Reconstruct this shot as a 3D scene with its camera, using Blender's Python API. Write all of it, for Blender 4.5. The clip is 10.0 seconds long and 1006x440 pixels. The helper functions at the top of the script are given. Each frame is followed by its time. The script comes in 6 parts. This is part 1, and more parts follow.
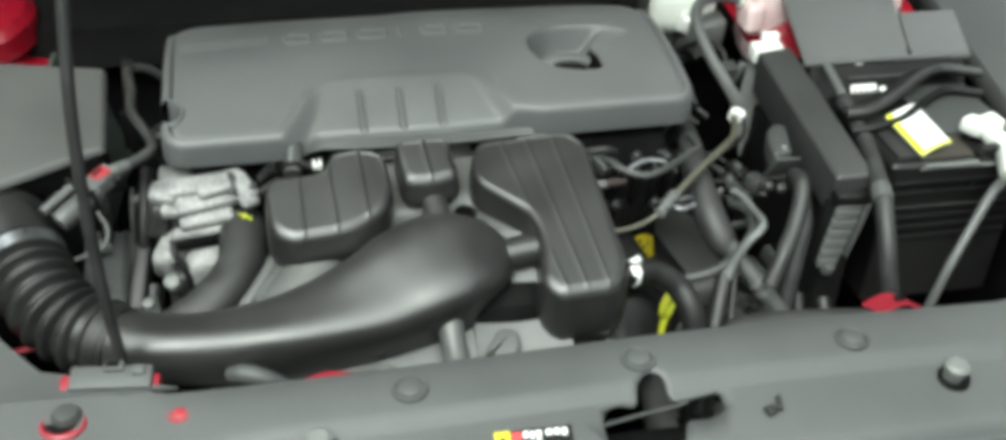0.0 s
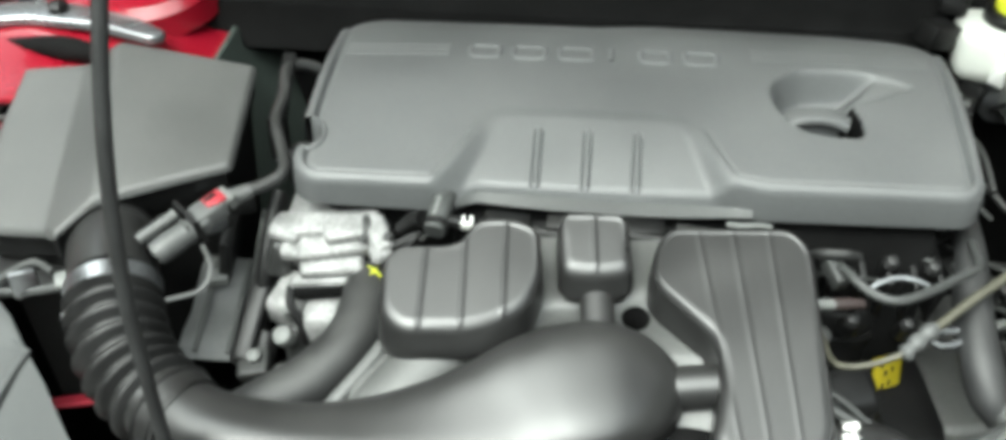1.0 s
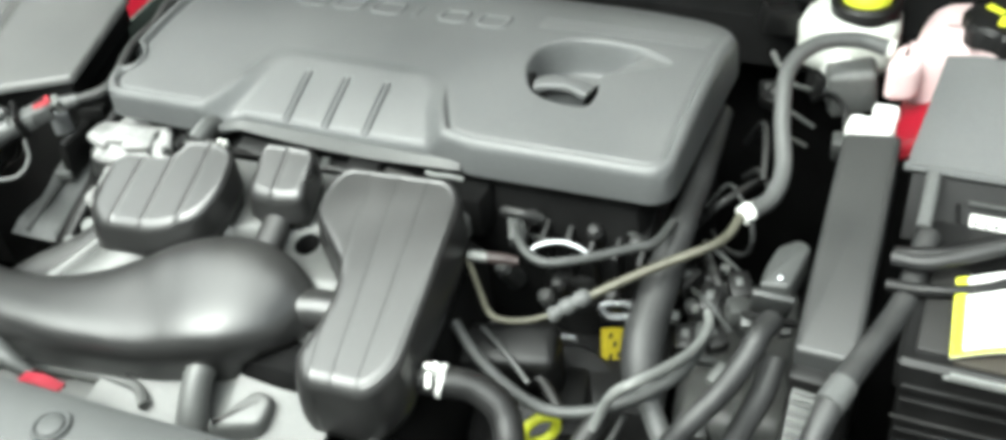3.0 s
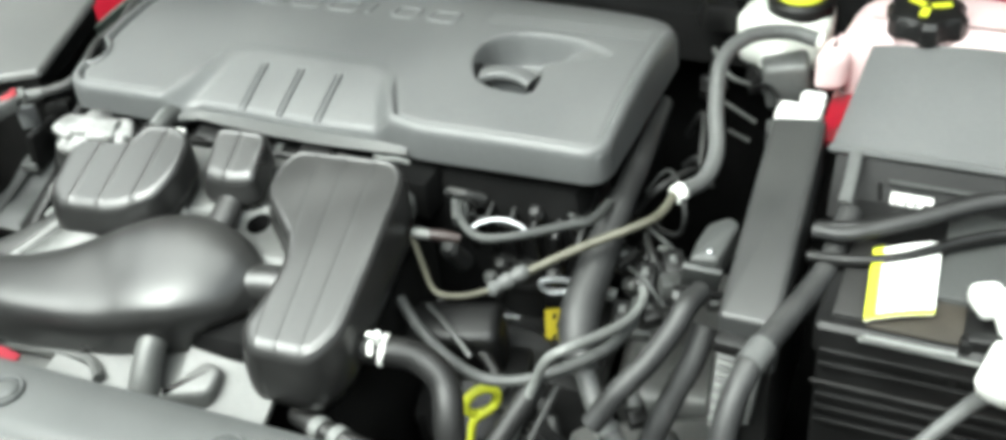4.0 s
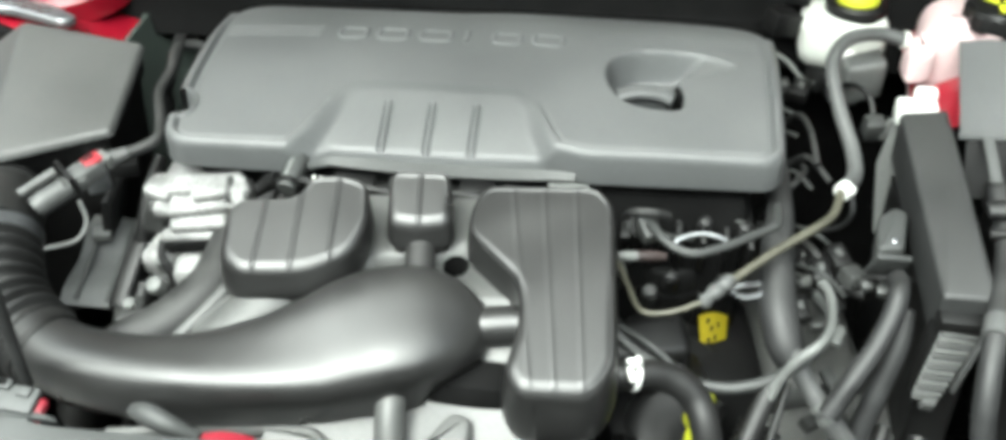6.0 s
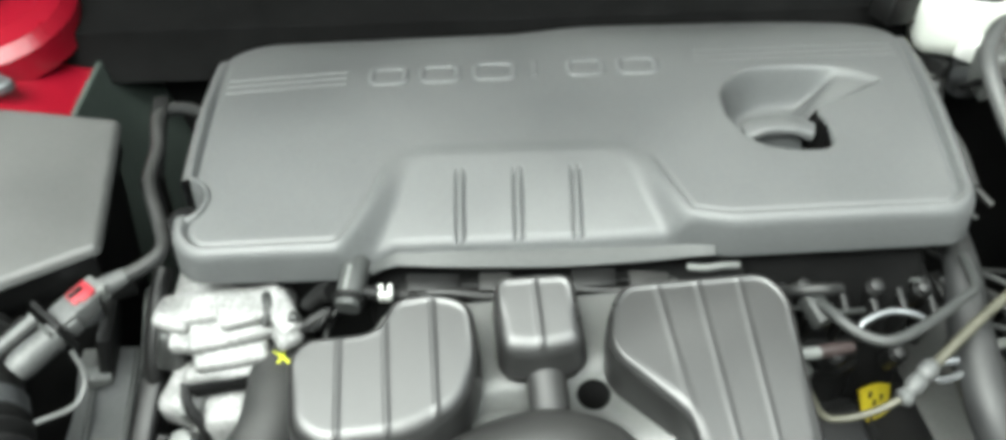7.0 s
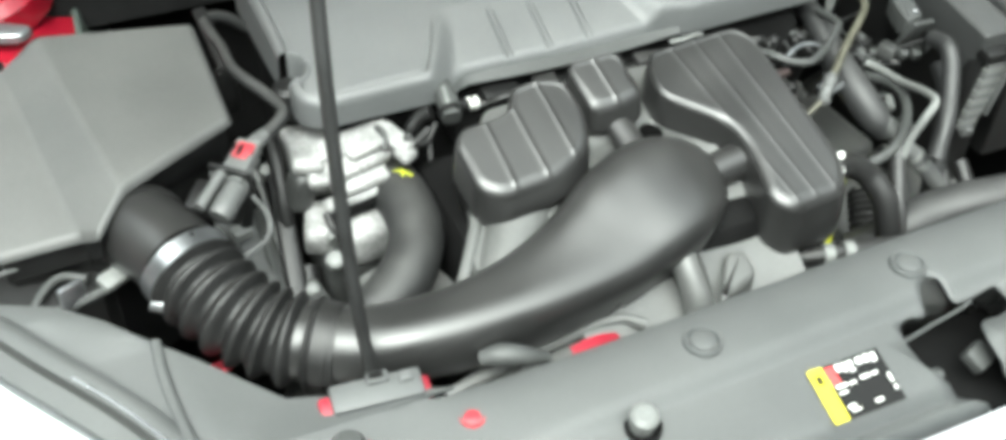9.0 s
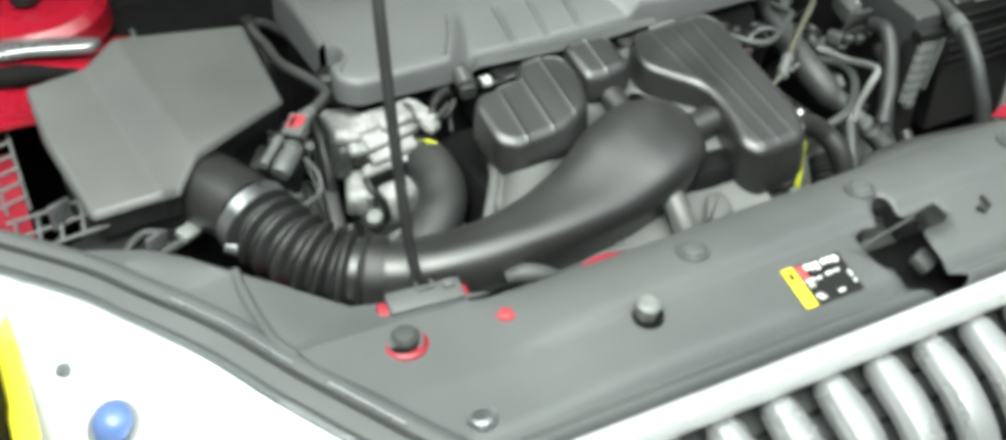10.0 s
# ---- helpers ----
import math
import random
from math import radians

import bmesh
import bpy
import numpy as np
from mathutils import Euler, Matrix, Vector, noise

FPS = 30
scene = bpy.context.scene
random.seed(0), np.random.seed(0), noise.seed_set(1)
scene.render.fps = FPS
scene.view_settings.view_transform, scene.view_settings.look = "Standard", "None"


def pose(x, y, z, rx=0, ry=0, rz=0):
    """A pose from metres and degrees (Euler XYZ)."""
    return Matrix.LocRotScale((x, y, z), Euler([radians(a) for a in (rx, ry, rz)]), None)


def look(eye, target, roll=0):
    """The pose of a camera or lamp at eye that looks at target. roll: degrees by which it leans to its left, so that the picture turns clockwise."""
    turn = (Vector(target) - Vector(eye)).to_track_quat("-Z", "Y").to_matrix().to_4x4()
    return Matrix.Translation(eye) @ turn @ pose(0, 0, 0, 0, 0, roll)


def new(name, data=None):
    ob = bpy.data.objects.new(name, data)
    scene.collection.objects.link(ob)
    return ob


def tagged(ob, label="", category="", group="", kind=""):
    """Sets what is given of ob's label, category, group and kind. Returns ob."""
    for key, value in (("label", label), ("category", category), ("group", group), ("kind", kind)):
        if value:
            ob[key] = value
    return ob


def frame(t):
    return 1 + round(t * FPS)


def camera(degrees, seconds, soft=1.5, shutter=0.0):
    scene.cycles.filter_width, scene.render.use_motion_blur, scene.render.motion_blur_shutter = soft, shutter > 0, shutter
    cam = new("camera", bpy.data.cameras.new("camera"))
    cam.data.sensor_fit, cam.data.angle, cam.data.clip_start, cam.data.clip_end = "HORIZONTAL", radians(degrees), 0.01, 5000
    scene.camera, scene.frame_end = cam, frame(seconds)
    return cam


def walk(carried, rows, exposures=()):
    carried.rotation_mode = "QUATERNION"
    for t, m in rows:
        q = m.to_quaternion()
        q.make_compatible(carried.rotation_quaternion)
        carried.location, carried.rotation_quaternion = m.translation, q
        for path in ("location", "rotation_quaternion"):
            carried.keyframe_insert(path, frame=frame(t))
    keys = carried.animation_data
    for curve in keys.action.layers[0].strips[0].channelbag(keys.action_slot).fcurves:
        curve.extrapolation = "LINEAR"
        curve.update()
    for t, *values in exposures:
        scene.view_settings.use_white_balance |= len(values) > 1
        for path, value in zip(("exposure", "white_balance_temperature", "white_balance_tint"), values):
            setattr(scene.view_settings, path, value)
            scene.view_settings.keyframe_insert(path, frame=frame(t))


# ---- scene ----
cam = camera(47.1, 10.0, soft=4.5)
PATH = [
    (0, (-0.186, -0.022, 1.681), (0.172, 1.58, 0.539), 2.4),
    (0.5, (-0.074, 0.128, 1.679), (-0.031, 1.709, 0.455), 1.8),
    (1, (-0.039, 0.286, 1.635), (-0.198, 1.842, 0.389), -0.1),
    (1.5, (0.0, 0.483, 1.596), (-0.326, 1.919, 0.242), -0.8),
    (2, (0.139, 0.475, 1.597), (-0.319, 1.86, 0.229), -1.6),
    (2.5, (0.352, 0.38, 1.597), (-0.269, 1.811, 0.345), -3.0),
    (3, (0.553, 0.353, 1.63), (-0.186, 1.732, 0.383), -6.8),
    (3.2, (0.635, 0.357, 1.62), (-0.164, 1.715, 0.387), -6.7),
    (4.3, (0.595, 0.282, 1.609), (-0.068, 1.739, 0.41), -5.0),
    (4.5, (0.535, 0.262, 1.64), (-0.049, 1.725, 0.407), -3.7),
    (5, (0.335, 0.145, 1.623), (-0.049, 1.706, 0.434), -2.1),
    (5.2, (0.286, 0.12, 1.633), (-0.04, 1.687, 0.433), -1.8),
    (6.3, (0.101, 0.27, 1.658), (-0.068, 1.831, 0.419), -1.2),
    (6.5, (0.065, 0.345, 1.639), (-0.079, 1.885, 0.372), -2.2),
    (7, (-0.044, 0.463, 1.606), (-0.085, 1.966, 0.287), -2.8),
    (7.5, (-0.173, 0.51, 1.599), (0.028, 1.953, 0.229), -2.9),
    (8, (-0.331, 0.474, 1.575), (0.132, 1.893, 0.244), -1.7),
    (8.5, (-0.383, 0.362, 1.618), (0.103, 1.747, 0.259), -2.1),
    (9, (-0.529, 0.231, 1.652), (0.122, 1.588, 0.335), 1.7),
    (9.5, (-0.615, 0.1, 1.666), (0.076, 1.496, 0.412), 1.2),
    (10, (-0.669, 0.034, 1.659), (0.059, 1.463, 0.464), -0.1),
]
EXPOSURES = [(t, e, 6250, -4 if t < 0.8 or t > 9.8 else -2) for t, e in ((0.0, 1.24), (0.5, 1.4), (1.0, 1.70), (1.5, 1.88), (2.5, 1.97), (4.5, 2.0), (6.5, 1.91), (7.5, 1.92), (8.5, 2.04), (9.5, 2.0), (10.0, 1.7))]
walk(cam, [(t, look(eye, target, roll)) for t, eye, target, roll in PATH], EXPOSURES)

# ---- world, sun, exposure ----
world = bpy.data.worlds.new("sky")
scene.world = world
world.use_nodes = True
SKY = world.node_tree.nodes.new("ShaderNodeTexSky")
SKY.sky_type, SKY.sun_disc = "NISHITA", False
SKY.sun_elevation, SKY.sun_rotation = radians(61), radians(211)
SKY.air_density, SKY.dust_density, SKY.ozone_density = 1.0, 7.0, 1.0
BACK = world.node_tree.nodes["Background"]
PALER = world.node_tree.nodes.new("ShaderNodeHueSaturation")
PALER.inputs["Saturation"].default_value = 0.25
world.node_tree.links.new(SKY.outputs[0], PALER.inputs["Color"])
world.node_tree.links.new(PALER.outputs[0], BACK.inputs[0])
BACK.inputs[1].default_value = 0.15
sun = new("sun", bpy.data.lights.new("sun", "SUN"))
sun.data.energy, sun.data.angle, sun.data.color = 1.60, radians(90), (1.0, 0.97, 0.93)
sun.matrix_world = look((-0.250, -0.420, 0.872), (0, 0, 0))


# ---- materials ----
def material(name, colour, rough=0.5, metal=0.0, grain=0.15, grain_scale=400.0, bump=0.15, stain=0.2, stain_scale=9.0, coat=0.0, dust=0.0, spec=0.5):
    """A surface with fine grain, larger stains and some dust on what faces up."""
    m = bpy.data.materials.new(name)
    m.use_nodes = True
    nt = m.node_tree
    n, l = nt.nodes, nt.links
    b = n["Principled BSDF"]
    b.inputs["Roughness"].default_value, b.inputs["Metallic"].default_value = rough, metal
    b.inputs["Coat Weight"].default_value = coat
    b.inputs["Specular IOR Level"].default_value = spec
    geo = n.new("ShaderNodeNewGeometry")
    fine = n.new("ShaderNodeTexNoise")
    fine.inputs["Scale"].default_value, fine.inputs["Detail"].default_value = grain_scale, 3
    big = n.new("ShaderNodeTexNoise")
    big.inputs["Scale"].default_value, big.inputs["Detail"].default_value = stain_scale, 6
    for tex in (fine, big):
        l.new(geo.outputs["Position"], tex.inputs["Vector"])
    ramp = n.new("ShaderNodeMapRange")
    ramp.inputs["From Min"].default_value, ramp.inputs["From Max"].default_value = 0.3, 0.7
    ramp.inputs["To Min"].default_value, ramp.inputs["To Max"].default_value = 1 - stain, 1 + stain
    l.new(big.outputs["Fac"], ramp.inputs["Value"])
    ramp2 = n.new("ShaderNodeMapRange")
    ramp2.inputs["From Min"].default_value, ramp2.inputs["From Max"].default_value = 0.3, 0.7
    ramp2.inputs["To Min"].default_value, ramp2.inputs["To Max"].default_value = 1 - grain, 1 + grain
    l.new(fine.outputs["Fac"], ramp2.inputs["Value"])
    mul = n.new("ShaderNodeMath")
    mul.operation = "MULTIPLY"
    l.new(ramp.outputs[0], mul.inputs[0]), l.new(ramp2.outputs[0], mul.inputs[1])
    mix = n.new("ShaderNodeVectorMath")
    mix.operation = "SCALE"
    mix.inputs[0].default_value = colour
    l.new(mul.outputs[0], mix.inputs["Scale"])
    out = mix.outputs[0]
    if dust:
        up = n.new("ShaderNodeSeparateXYZ")
        l.new(geo.outputs["Normal"], up.inputs[0])
        amount = n.new("ShaderNodeMapRange")
        amount.inputs["From Min"].default_value, amount.inputs["From Max"].default_value = 0.55, 1.0
        amount.inputs["To Max"].default_value = dust
        l.new(up.outputs["Z"], amount.inputs["Value"])
        wear = n.new("ShaderNodeMath")
        wear.operation = "MULTIPLY"
        l.new(amount.outputs[0], wear.inputs[0]), l.new(big.outputs["Fac"], wear.inputs[1])
        blend = n.new("ShaderNodeMix")
        blend.data_type = "RGBA"
        blend.inputs["B"].default_value = (0.30, 0.29, 0.27, 1)
        l.new(wear.outputs[0], blend.inputs["Factor"]), l.new(out, blend.inputs["A"])
        out = blend.outputs["Result"]
    l.new(out, b.inputs["Base Color"])
    rr = n.new("ShaderNodeMapRange")
    rr.inputs["From Min"].default_value, rr.inputs["From Max"].default_value = 0.3, 0.7
    rr.inputs["To Min"].default_value, rr.inputs["To Max"].default_value = max(0.02, rough - 0.07), min(1, rough + 0.07)
    l.new(big.outputs["Fac"], rr.inputs["Value"])
    l.new(rr.outputs[0], b.inputs["Roughness"])
    if bump:
        bp = n.new("ShaderNodeBump")
        bp.inputs["Strength"].default_value, bp.inputs["Distance"].default_value = bump, 0.0006
        l.new(fine.outputs["Fac"], bp.inputs["Height"])
        l.new(bp.outputs[0], b.inputs["Normal"])
    return m


COVER = material("cover_plastic", (0.086, 0.089, 0.090), 0.44, grain=0.2, grain_scale=900, bump=0.25, stain=0.13, stain_scale=6, dust=0.12)
MANIFOLD = material("manifold_plastic", (0.017, 0.017, 0.0168), 0.34, grain=0.15, grain_scale=700, bump=0.2, stain=0.18, stain_scale=14, dust=0.04, spec=0.72)
PLATE = material("flange_plastic", (0.075, 0.077, 0.075), 0.42, stain=0.2, dust=0.12)
SHIELD = material("shield_plastic", (0.050, 0.0535, 0.0545), 0.5, grain=0.2, grain_scale=1100, bump=0.3, stain=0.12, stain_scale=5, dust=0.14)
AIRBOX = material("airbox_plastic", (0.056, 0.057, 0.056), 0.45, grain=0.2, grain_scale=900, bump=0.25, stain=0.10, dust=0.12)
BLACK = material("black_plastic", (0.007, 0.007, 0.007), 0.45, stain=0.3, stain_scale=20, spec=0.35)
# DEEP: even near-black, also for pieces coloured as shaded holes and gaps
DEEP = material("deep_black", (0.0055, 0.0055, 0.0055), 0.85, stain=0.4, stain_scale=25, spec=0.10)
FELT = material("dark_felt", (0.050, 0.050, 0.049), 0.95, grain=0.3, grain_scale=200, bump=0.4, stain=0.2, spec=0.1)
RUBBER = material("rubber", (0.010, 0.010, 0.010), 0.5, stain=0.25, stain_scale=25, dust=0.06)
HOSE = material("dusty_hose", (0.017, 0.0175, 0.0175), 0.55, stain=0.25, stain_scale=30, dust=0.10)
GREYHOSE = material("worn_grey_hose", (0.021, 0.0215, 0.022), 0.55, stain=0.3, stain_scale=30, dust=0.08)
LINE = material("aluminium_line", (0.085, 0.082, 0.062), 0.42, metal=0.2, stain=0.25, stain_scale=30)
ALU = material("cast_aluminium", (0.225, 0.225, 0.222), 0.55, metal=0.15, grain=0.25, grain_scale=250, bump=0.5, stain=0.35, stain_scale=40)
STEEL = material("zinc_steel", (0.30, 0.31, 0.32), 0.34, metal=0.9, stain=0.2, stain_scale=40)
CHROME = material("chrome", (0.62, 0.63, 0.64), 0.18, metal=0.55, grain=0.0, bump=0.0, stain=0.05)
SATIN = material("satin_chrome", (0.30, 0.31, 0.32), 0.26, metal=0.75, grain=0.02, bump=0.0, stain=0.08, stain_scale=20)
RED = material("red_paint", (0.24, 0.005, 0.016), 0.3, grain=0.05, bump=0.03, stain=0.08, coat=0.6)
PINK = material("red_body_primer", (0.22, 0.012, 0.024), 0.42, grain=0.05, bump=0.05, stain=0.12)
REDPLASTIC = material("red_plastic", (0.30, 0.030, 0.040), 0.4, grain=0.05, stain=0.1)
YELLOW = material("yellow_plastic", (0.58, 0.52, 0.03), 0.45, stain=0.1, stain_scale=30)
LIME = material("yellow_green_print", (0.62, 0.66, 0.04), 0.5, grain=0.05, bump=0.02, stain=0.06)
TAGY = material("yellow_tag", (0.32, 0.26, 0.01), 0.5, stain=0.12, stain_scale=40)
PAPER = material("white_label", (0.82, 0.83, 0.80), 0.5, grain=0.03, bump=0.02, stain=0.05)
WHITE = material("white_plastic", (0.74, 0.75, 0.72), 0.4, grain=0.05, stain=0.08, stain_scale=30)
TANK = material("milky_tank", (0.62, 0.64, 0.59), 0.35, grain=0.04, stain=0.06, stain_scale=20)
PINKTANK = material("pinkish_tank", (0.62, 0.48, 0.48), 0.35, grain=0.04, stain=0.15, stain_scale=14)
GREYPL = material("grey_plastic", (0.045, 0.047, 0.046), 0.5, stain=0.12)
SEAL = material("seal_rubber", (0.014, 0.015, 0.014), 0.6, stain=0.25)
SEALG = material("grey_green_seal", (0.060, 0.075, 0.066), 0.6, stain=0.2)
INKR = material("red_print", (0.55, 0.05, 0.05), 0.5, bump=0.0)
INKK = material("black_print", (0.010, 0.010, 0.010), 0.6, bump=0.0, spec=0.15)
LIDGREY = material("fuse_lid_plastic", (0.030, 0.031, 0.031), 0.45, grain=0.2, grain_scale=900, bump=0.25, stain=0.12, dust=0.08)
BROWNISH = material("dull_brown_plastic", (0.030, 0.026, 0.020), 0.5, stain=0.2, stain_scale=20)
MID_GREY = material("mid_grey_plastic", (0.085, 0.087, 0.086), 0.5, stain=0.12)
LETTER = material("raised_emblem_grey", (0.108, 0.111, 0.112), 0.40, grain=0.1, stain=0.05)
LAMPIN = material("reflector_white", (0.70, 0.71, 0.71), 0.3, metal=0.2, grain=0.03, bump=0.0, stain=0.06)
AMBER = material("amber_reflector", (0.80, 0.70, 0.05), 0.3, grain=0.03, bump=0.0, stain=0.06)
BLUISH = material("blue_reflection_bulb", (0.09, 0.14, 0.30), 0.25, grain=0.03, bump=0.0, stain=0.1)
GROUND = material("concrete_ground", (0.22, 0.22, 0.21), 0.85, grain=0.2, grain_scale=120, bump=0.5, stain=0.25, stain_scale=1.2)
SHADE_WALL = material("dark_shade_wall", (0.10, 0.10, 0.095), 0.9, grain=0.2, grain_scale=60, bump=0.5, stain=0.25, stain_scale=1.0)
BELT = material("ribbed_black", (0.022, 0.022, 0.022), 0.55, stain=0.3, stain_scale=40)


def clear_lens():
    m = bpy.data.materials.new("clear_lens")
    m.use_nodes = True
    b = m.node_tree.nodes["Principled BSDF"]
    b.inputs["Base Color"].default_value = (0.97, 0.98, 0.98, 1)
    b.inputs["Roughness"].default_value, b.inputs["Transmission Weight"].default_value = 0.04, 1.0
    b.inputs["IOR"].default_value = 1.45
    return m


LENS = clear_lens()


CASTING = material("dull_grey_casting", (0.034, 0.035, 0.034), 0.5, grain=0.25, grain_scale=250, bump=0.5, stain=0.35, stain_scale=30)
BARS = material("brushed_grille_bar", (0.27, 0.273, 0.275), 0.30, metal=0.5, grain=0.03, bump=0.0, stain=0.08, stain_scale=20)
PALE = material("pale_grey_plastic", (0.14, 0.145, 0.14), 0.5, stain=0.12)


# ---- builders ----
def thing(name, at, label, category, group="", kind=""):
    ob = new(name)
    ob.location = at
    return tagged(ob, label, category, group, kind)


def finish(bm, sharp=38):
    bmesh.ops.recalc_face_normals(bm, faces=bm.faces[:])
    for f in bm.faces:
        f.smooth = True
    for e in bm.edges:
        if len(e.link_faces) == 2 and e.calc_face_angle(0) > radians(sharp):
            e.smooth = False


def part(name, bm, mat, parent=None, label="", sharp=38):
    """Links a bmesh, in world coordinates, as one mesh under a thing or a part."""
    finish(bm, sharp)
    me = bpy.data.meshes.new(name)
    bm.to_mesh(me)
    bm.free()
    me.materials.append(mat)
    ob = new(name, me)
    if parent:
        ob.parent = parent
        ob.matrix_parent_inverse = Matrix.Translation(-parent.location)
    return tagged(ob, label)


def single(name, bm, mat, label, category, group="", kind="", sharp=38):
    return tagged(part(name, bm, mat, None, "", sharp), label, category, group, kind)


def curve(points, n=8):
    """A smooth line through the points (Catmull-Rom)."""
    p = [Vector(q) for q in points]
    p = [2 * p[0] - p[1]] + p + [2 * p[-1] - p[-2]]
    out = []
    for i in range(1, len(p) - 2):
        a, b, c, d = p[i - 1:i + 3]
        for k in range(n):
            t = k / n
            out.append(0.5 * (2 * b + (c - a) * t + (2 * a - 5 * b + 4 * c - d) * t * t + (3 * b - a - 3 * c + d) * t ** 3))
    return out + [p[-2]]


def sweep(bm, points, r, seg=14, n=8, flat=1.0, cap=True, smooth=True, square=2.0, turn=0.0):
    """A tube along the points. r: a radius, or radii at even steps along it. flat: its height over its width."""
    line = curve(points, n) if smooth else [Vector(q) for q in points]
    radii = r if isinstance(r, (list, tuple)) else (r, r)
    up = Vector((0, 0, 1))
    rings = []
    for i, p in enumerate(line):
        d = (line[min(i + 1, len(line) - 1)] - line[max(i - 1, 0)]).normalized()
        if abs(d.dot(up)) > 0.95:
            up = Vector((0, 1, 0)) if abs(d.y) < 0.9 else Vector((1, 0, 0))
        x = d.cross(up).normalized()
        y = x.cross(d).normalized()
        up = y
        s = i / (len(line) - 1) * (len(radii) - 1)
        k = min(int(s), len(radii) - 2)
        f = s - k
        p0, p1, p2, p3 = radii[max(k - 1, 0)], radii[k], radii[k + 1], radii[min(k + 2, len(radii) - 1)]
        rad = 0.5 * (2 * p1 + (p2 - p0) * f + (2 * p0 - 5 * p1 + 4 * p2 - p3) * f * f + (3 * p1 - p0 - 3 * p2 + p3) * f ** 3) if smooth else p1 * (1 - f) + p2 * f
        ring = []
        for a in [2 * math.pi * j / seg for j in range(seg)]:
            far = rad / (abs(math.cos(a - turn)) ** square + abs(math.sin(a - turn)) ** square) ** (1 / square)
            ring.append(bm.verts.new(p + x * far * math.cos(a) + y * far * flat * math.sin(a)))
        rings.append(ring)
    for a, b in zip(rings, rings[1:]):
        for j in range(seg):
            bm.faces.new((a[j], a[(j + 1) % seg], b[(j + 1) % seg], b[j]))
    if cap:
        bm.faces.new(rings[0][::-1]), bm.faces.new(rings[-1])
    return bm


def tube(points, r, **k):
    return sweep(bmesh.new(), points, r, **k)


def rounded(poly, r, n=5):
    """A polygon with rounded corners; r: one radius or one for each corner."""
    out, count = [], len(poly)
    for i, q in enumerate(poly):
        rad = r[i] if isinstance(r, (list, tuple)) else r
        b, a, c = Vector(q), Vector(poly[i - 1]), Vector(poly[(i + 1) % count])
        u, v = (a - b), (c - b)
        reach = min(rad, 0.45 * u.length, 0.45 * v.length)
        s, e = b + u.normalized() * reach, b + v.normalized() * reach
        for k in range(n + 1):
            t = k / n
            out.append((1 - t) ** 2 * s + 2 * t * (1 - t) * b + t * t * e)
    return out


def inset(outline, d):
    area = sum(a.x * b.y - b.x * a.y for a, b in zip(outline, outline[1:] + outline[:1]))
    sign = 1 if area > 0 else -1
    out = []
    for i, p in enumerate(outline):
        a, c = outline[i - 1], outline[(i + 1) % len(outline)]
        t = (c - a).normalized()
        out.append(p + Vector((-t.y, t.x)) * d * sign)
    return out


def loft(bm, outline, levels, top=True, bottom=True):
    """Rings of the outline, (inset, z) by (inset, z), from below upwards."""
    rings = [[bm.verts.new((p.x, p.y, z)) for p in inset(outline, d)] for d, z in levels]
    k = len(outline)
    for a, b in zip(rings, rings[1:]):
        for j in range(k):
            bm.faces.new((a[j], a[(j + 1) % k], b[(j + 1) % k], b[j]))
    if top:
        bm.faces.new(rings[-1])
    if bottom:
        bm.faces.new(rings[0][::-1])
    return bm


def soft_top(z0, z1, r, n=5):
    """Levels of a body whose top edge is rounded by r."""
    return [(0, z0), (0, z1 - r)] + [(r * (1 - math.cos(a)), z1 - r + r * math.sin(a)) for a in [math.pi / 2 * (k + 1) / n for k in range(n)]]


def block(bm, size, at, bevel=0.003, turn=(0, 0, 0), seg=2):
    """A box with rounded edges, turned by degrees, added to bm."""
    t = bmesh.new()
    bmesh.ops.create_cube(t, size=1, matrix=Matrix.Diagonal((*size, 1)))
    if bevel:
        bmesh.ops.bevel(t, geom=t.edges[:], offset=bevel, segments=seg, affect="EDGES", profile=0.5)
    bmesh.ops.transform(t, matrix=pose(*at, *turn), verts=t.verts[:])
    merge(bm, t)
    return bm


def merge(bm, other):
    me = bpy.data.meshes.new("tmp")
    other.to_mesh(me)
    other.free()
    bm.from_mesh(me)
    bpy.data.meshes.remove(me)


def lathe(bm, profile, at=(0, 0, 0), turn=(0, 0, 0), seg=28):
    """A body of revolution: (radius, height) upwards, then turned and set at a place."""
    m = pose(*at, *turn)
    rings = []
    for r, z in profile:
        rings.append([bm.verts.new(m @ Vector((r * math.cos(a), r * math.sin(a), z))) for a in [2 * math.pi * j / seg for j in range(seg)]])
    for a, b in zip(rings, rings[1:]):
        for j in range(seg):
            bm.faces.new((a[j], a[(j + 1) % seg], b[(j + 1) % seg], b[j]))
    bm.faces.new(rings[0][::-1]), bm.faces.new(rings[-1])
    return bm


def sheet(grid):
    """A surface through rows of places."""
    bm = bmesh.new()
    rows = [[bm.verts.new(p) for p in row] for row in grid]
    for a, b in zip(rows, rows[1:]):
        for j in range(len(a) - 1):
            bm.faces.new((a[j], a[j + 1], b[j + 1], b[j]))
    return bm


def thicken(bm, t):
    bmesh.ops.recalc_face_normals(bm, faces=bm.faces[:])
    bmesh.ops.solidify(bm, geom=bm.faces[:], thickness=t)
    return bm


def shear(bm, slope, y0):
    for v in bm.verts:
        v.co.z += slope * (v.co.y - y0)
    return bm


def smoothstep(a, b, x):
    t = min(1, max(0, (x - a) / (b - a)))
    return t * t * (3 - 2 * t)


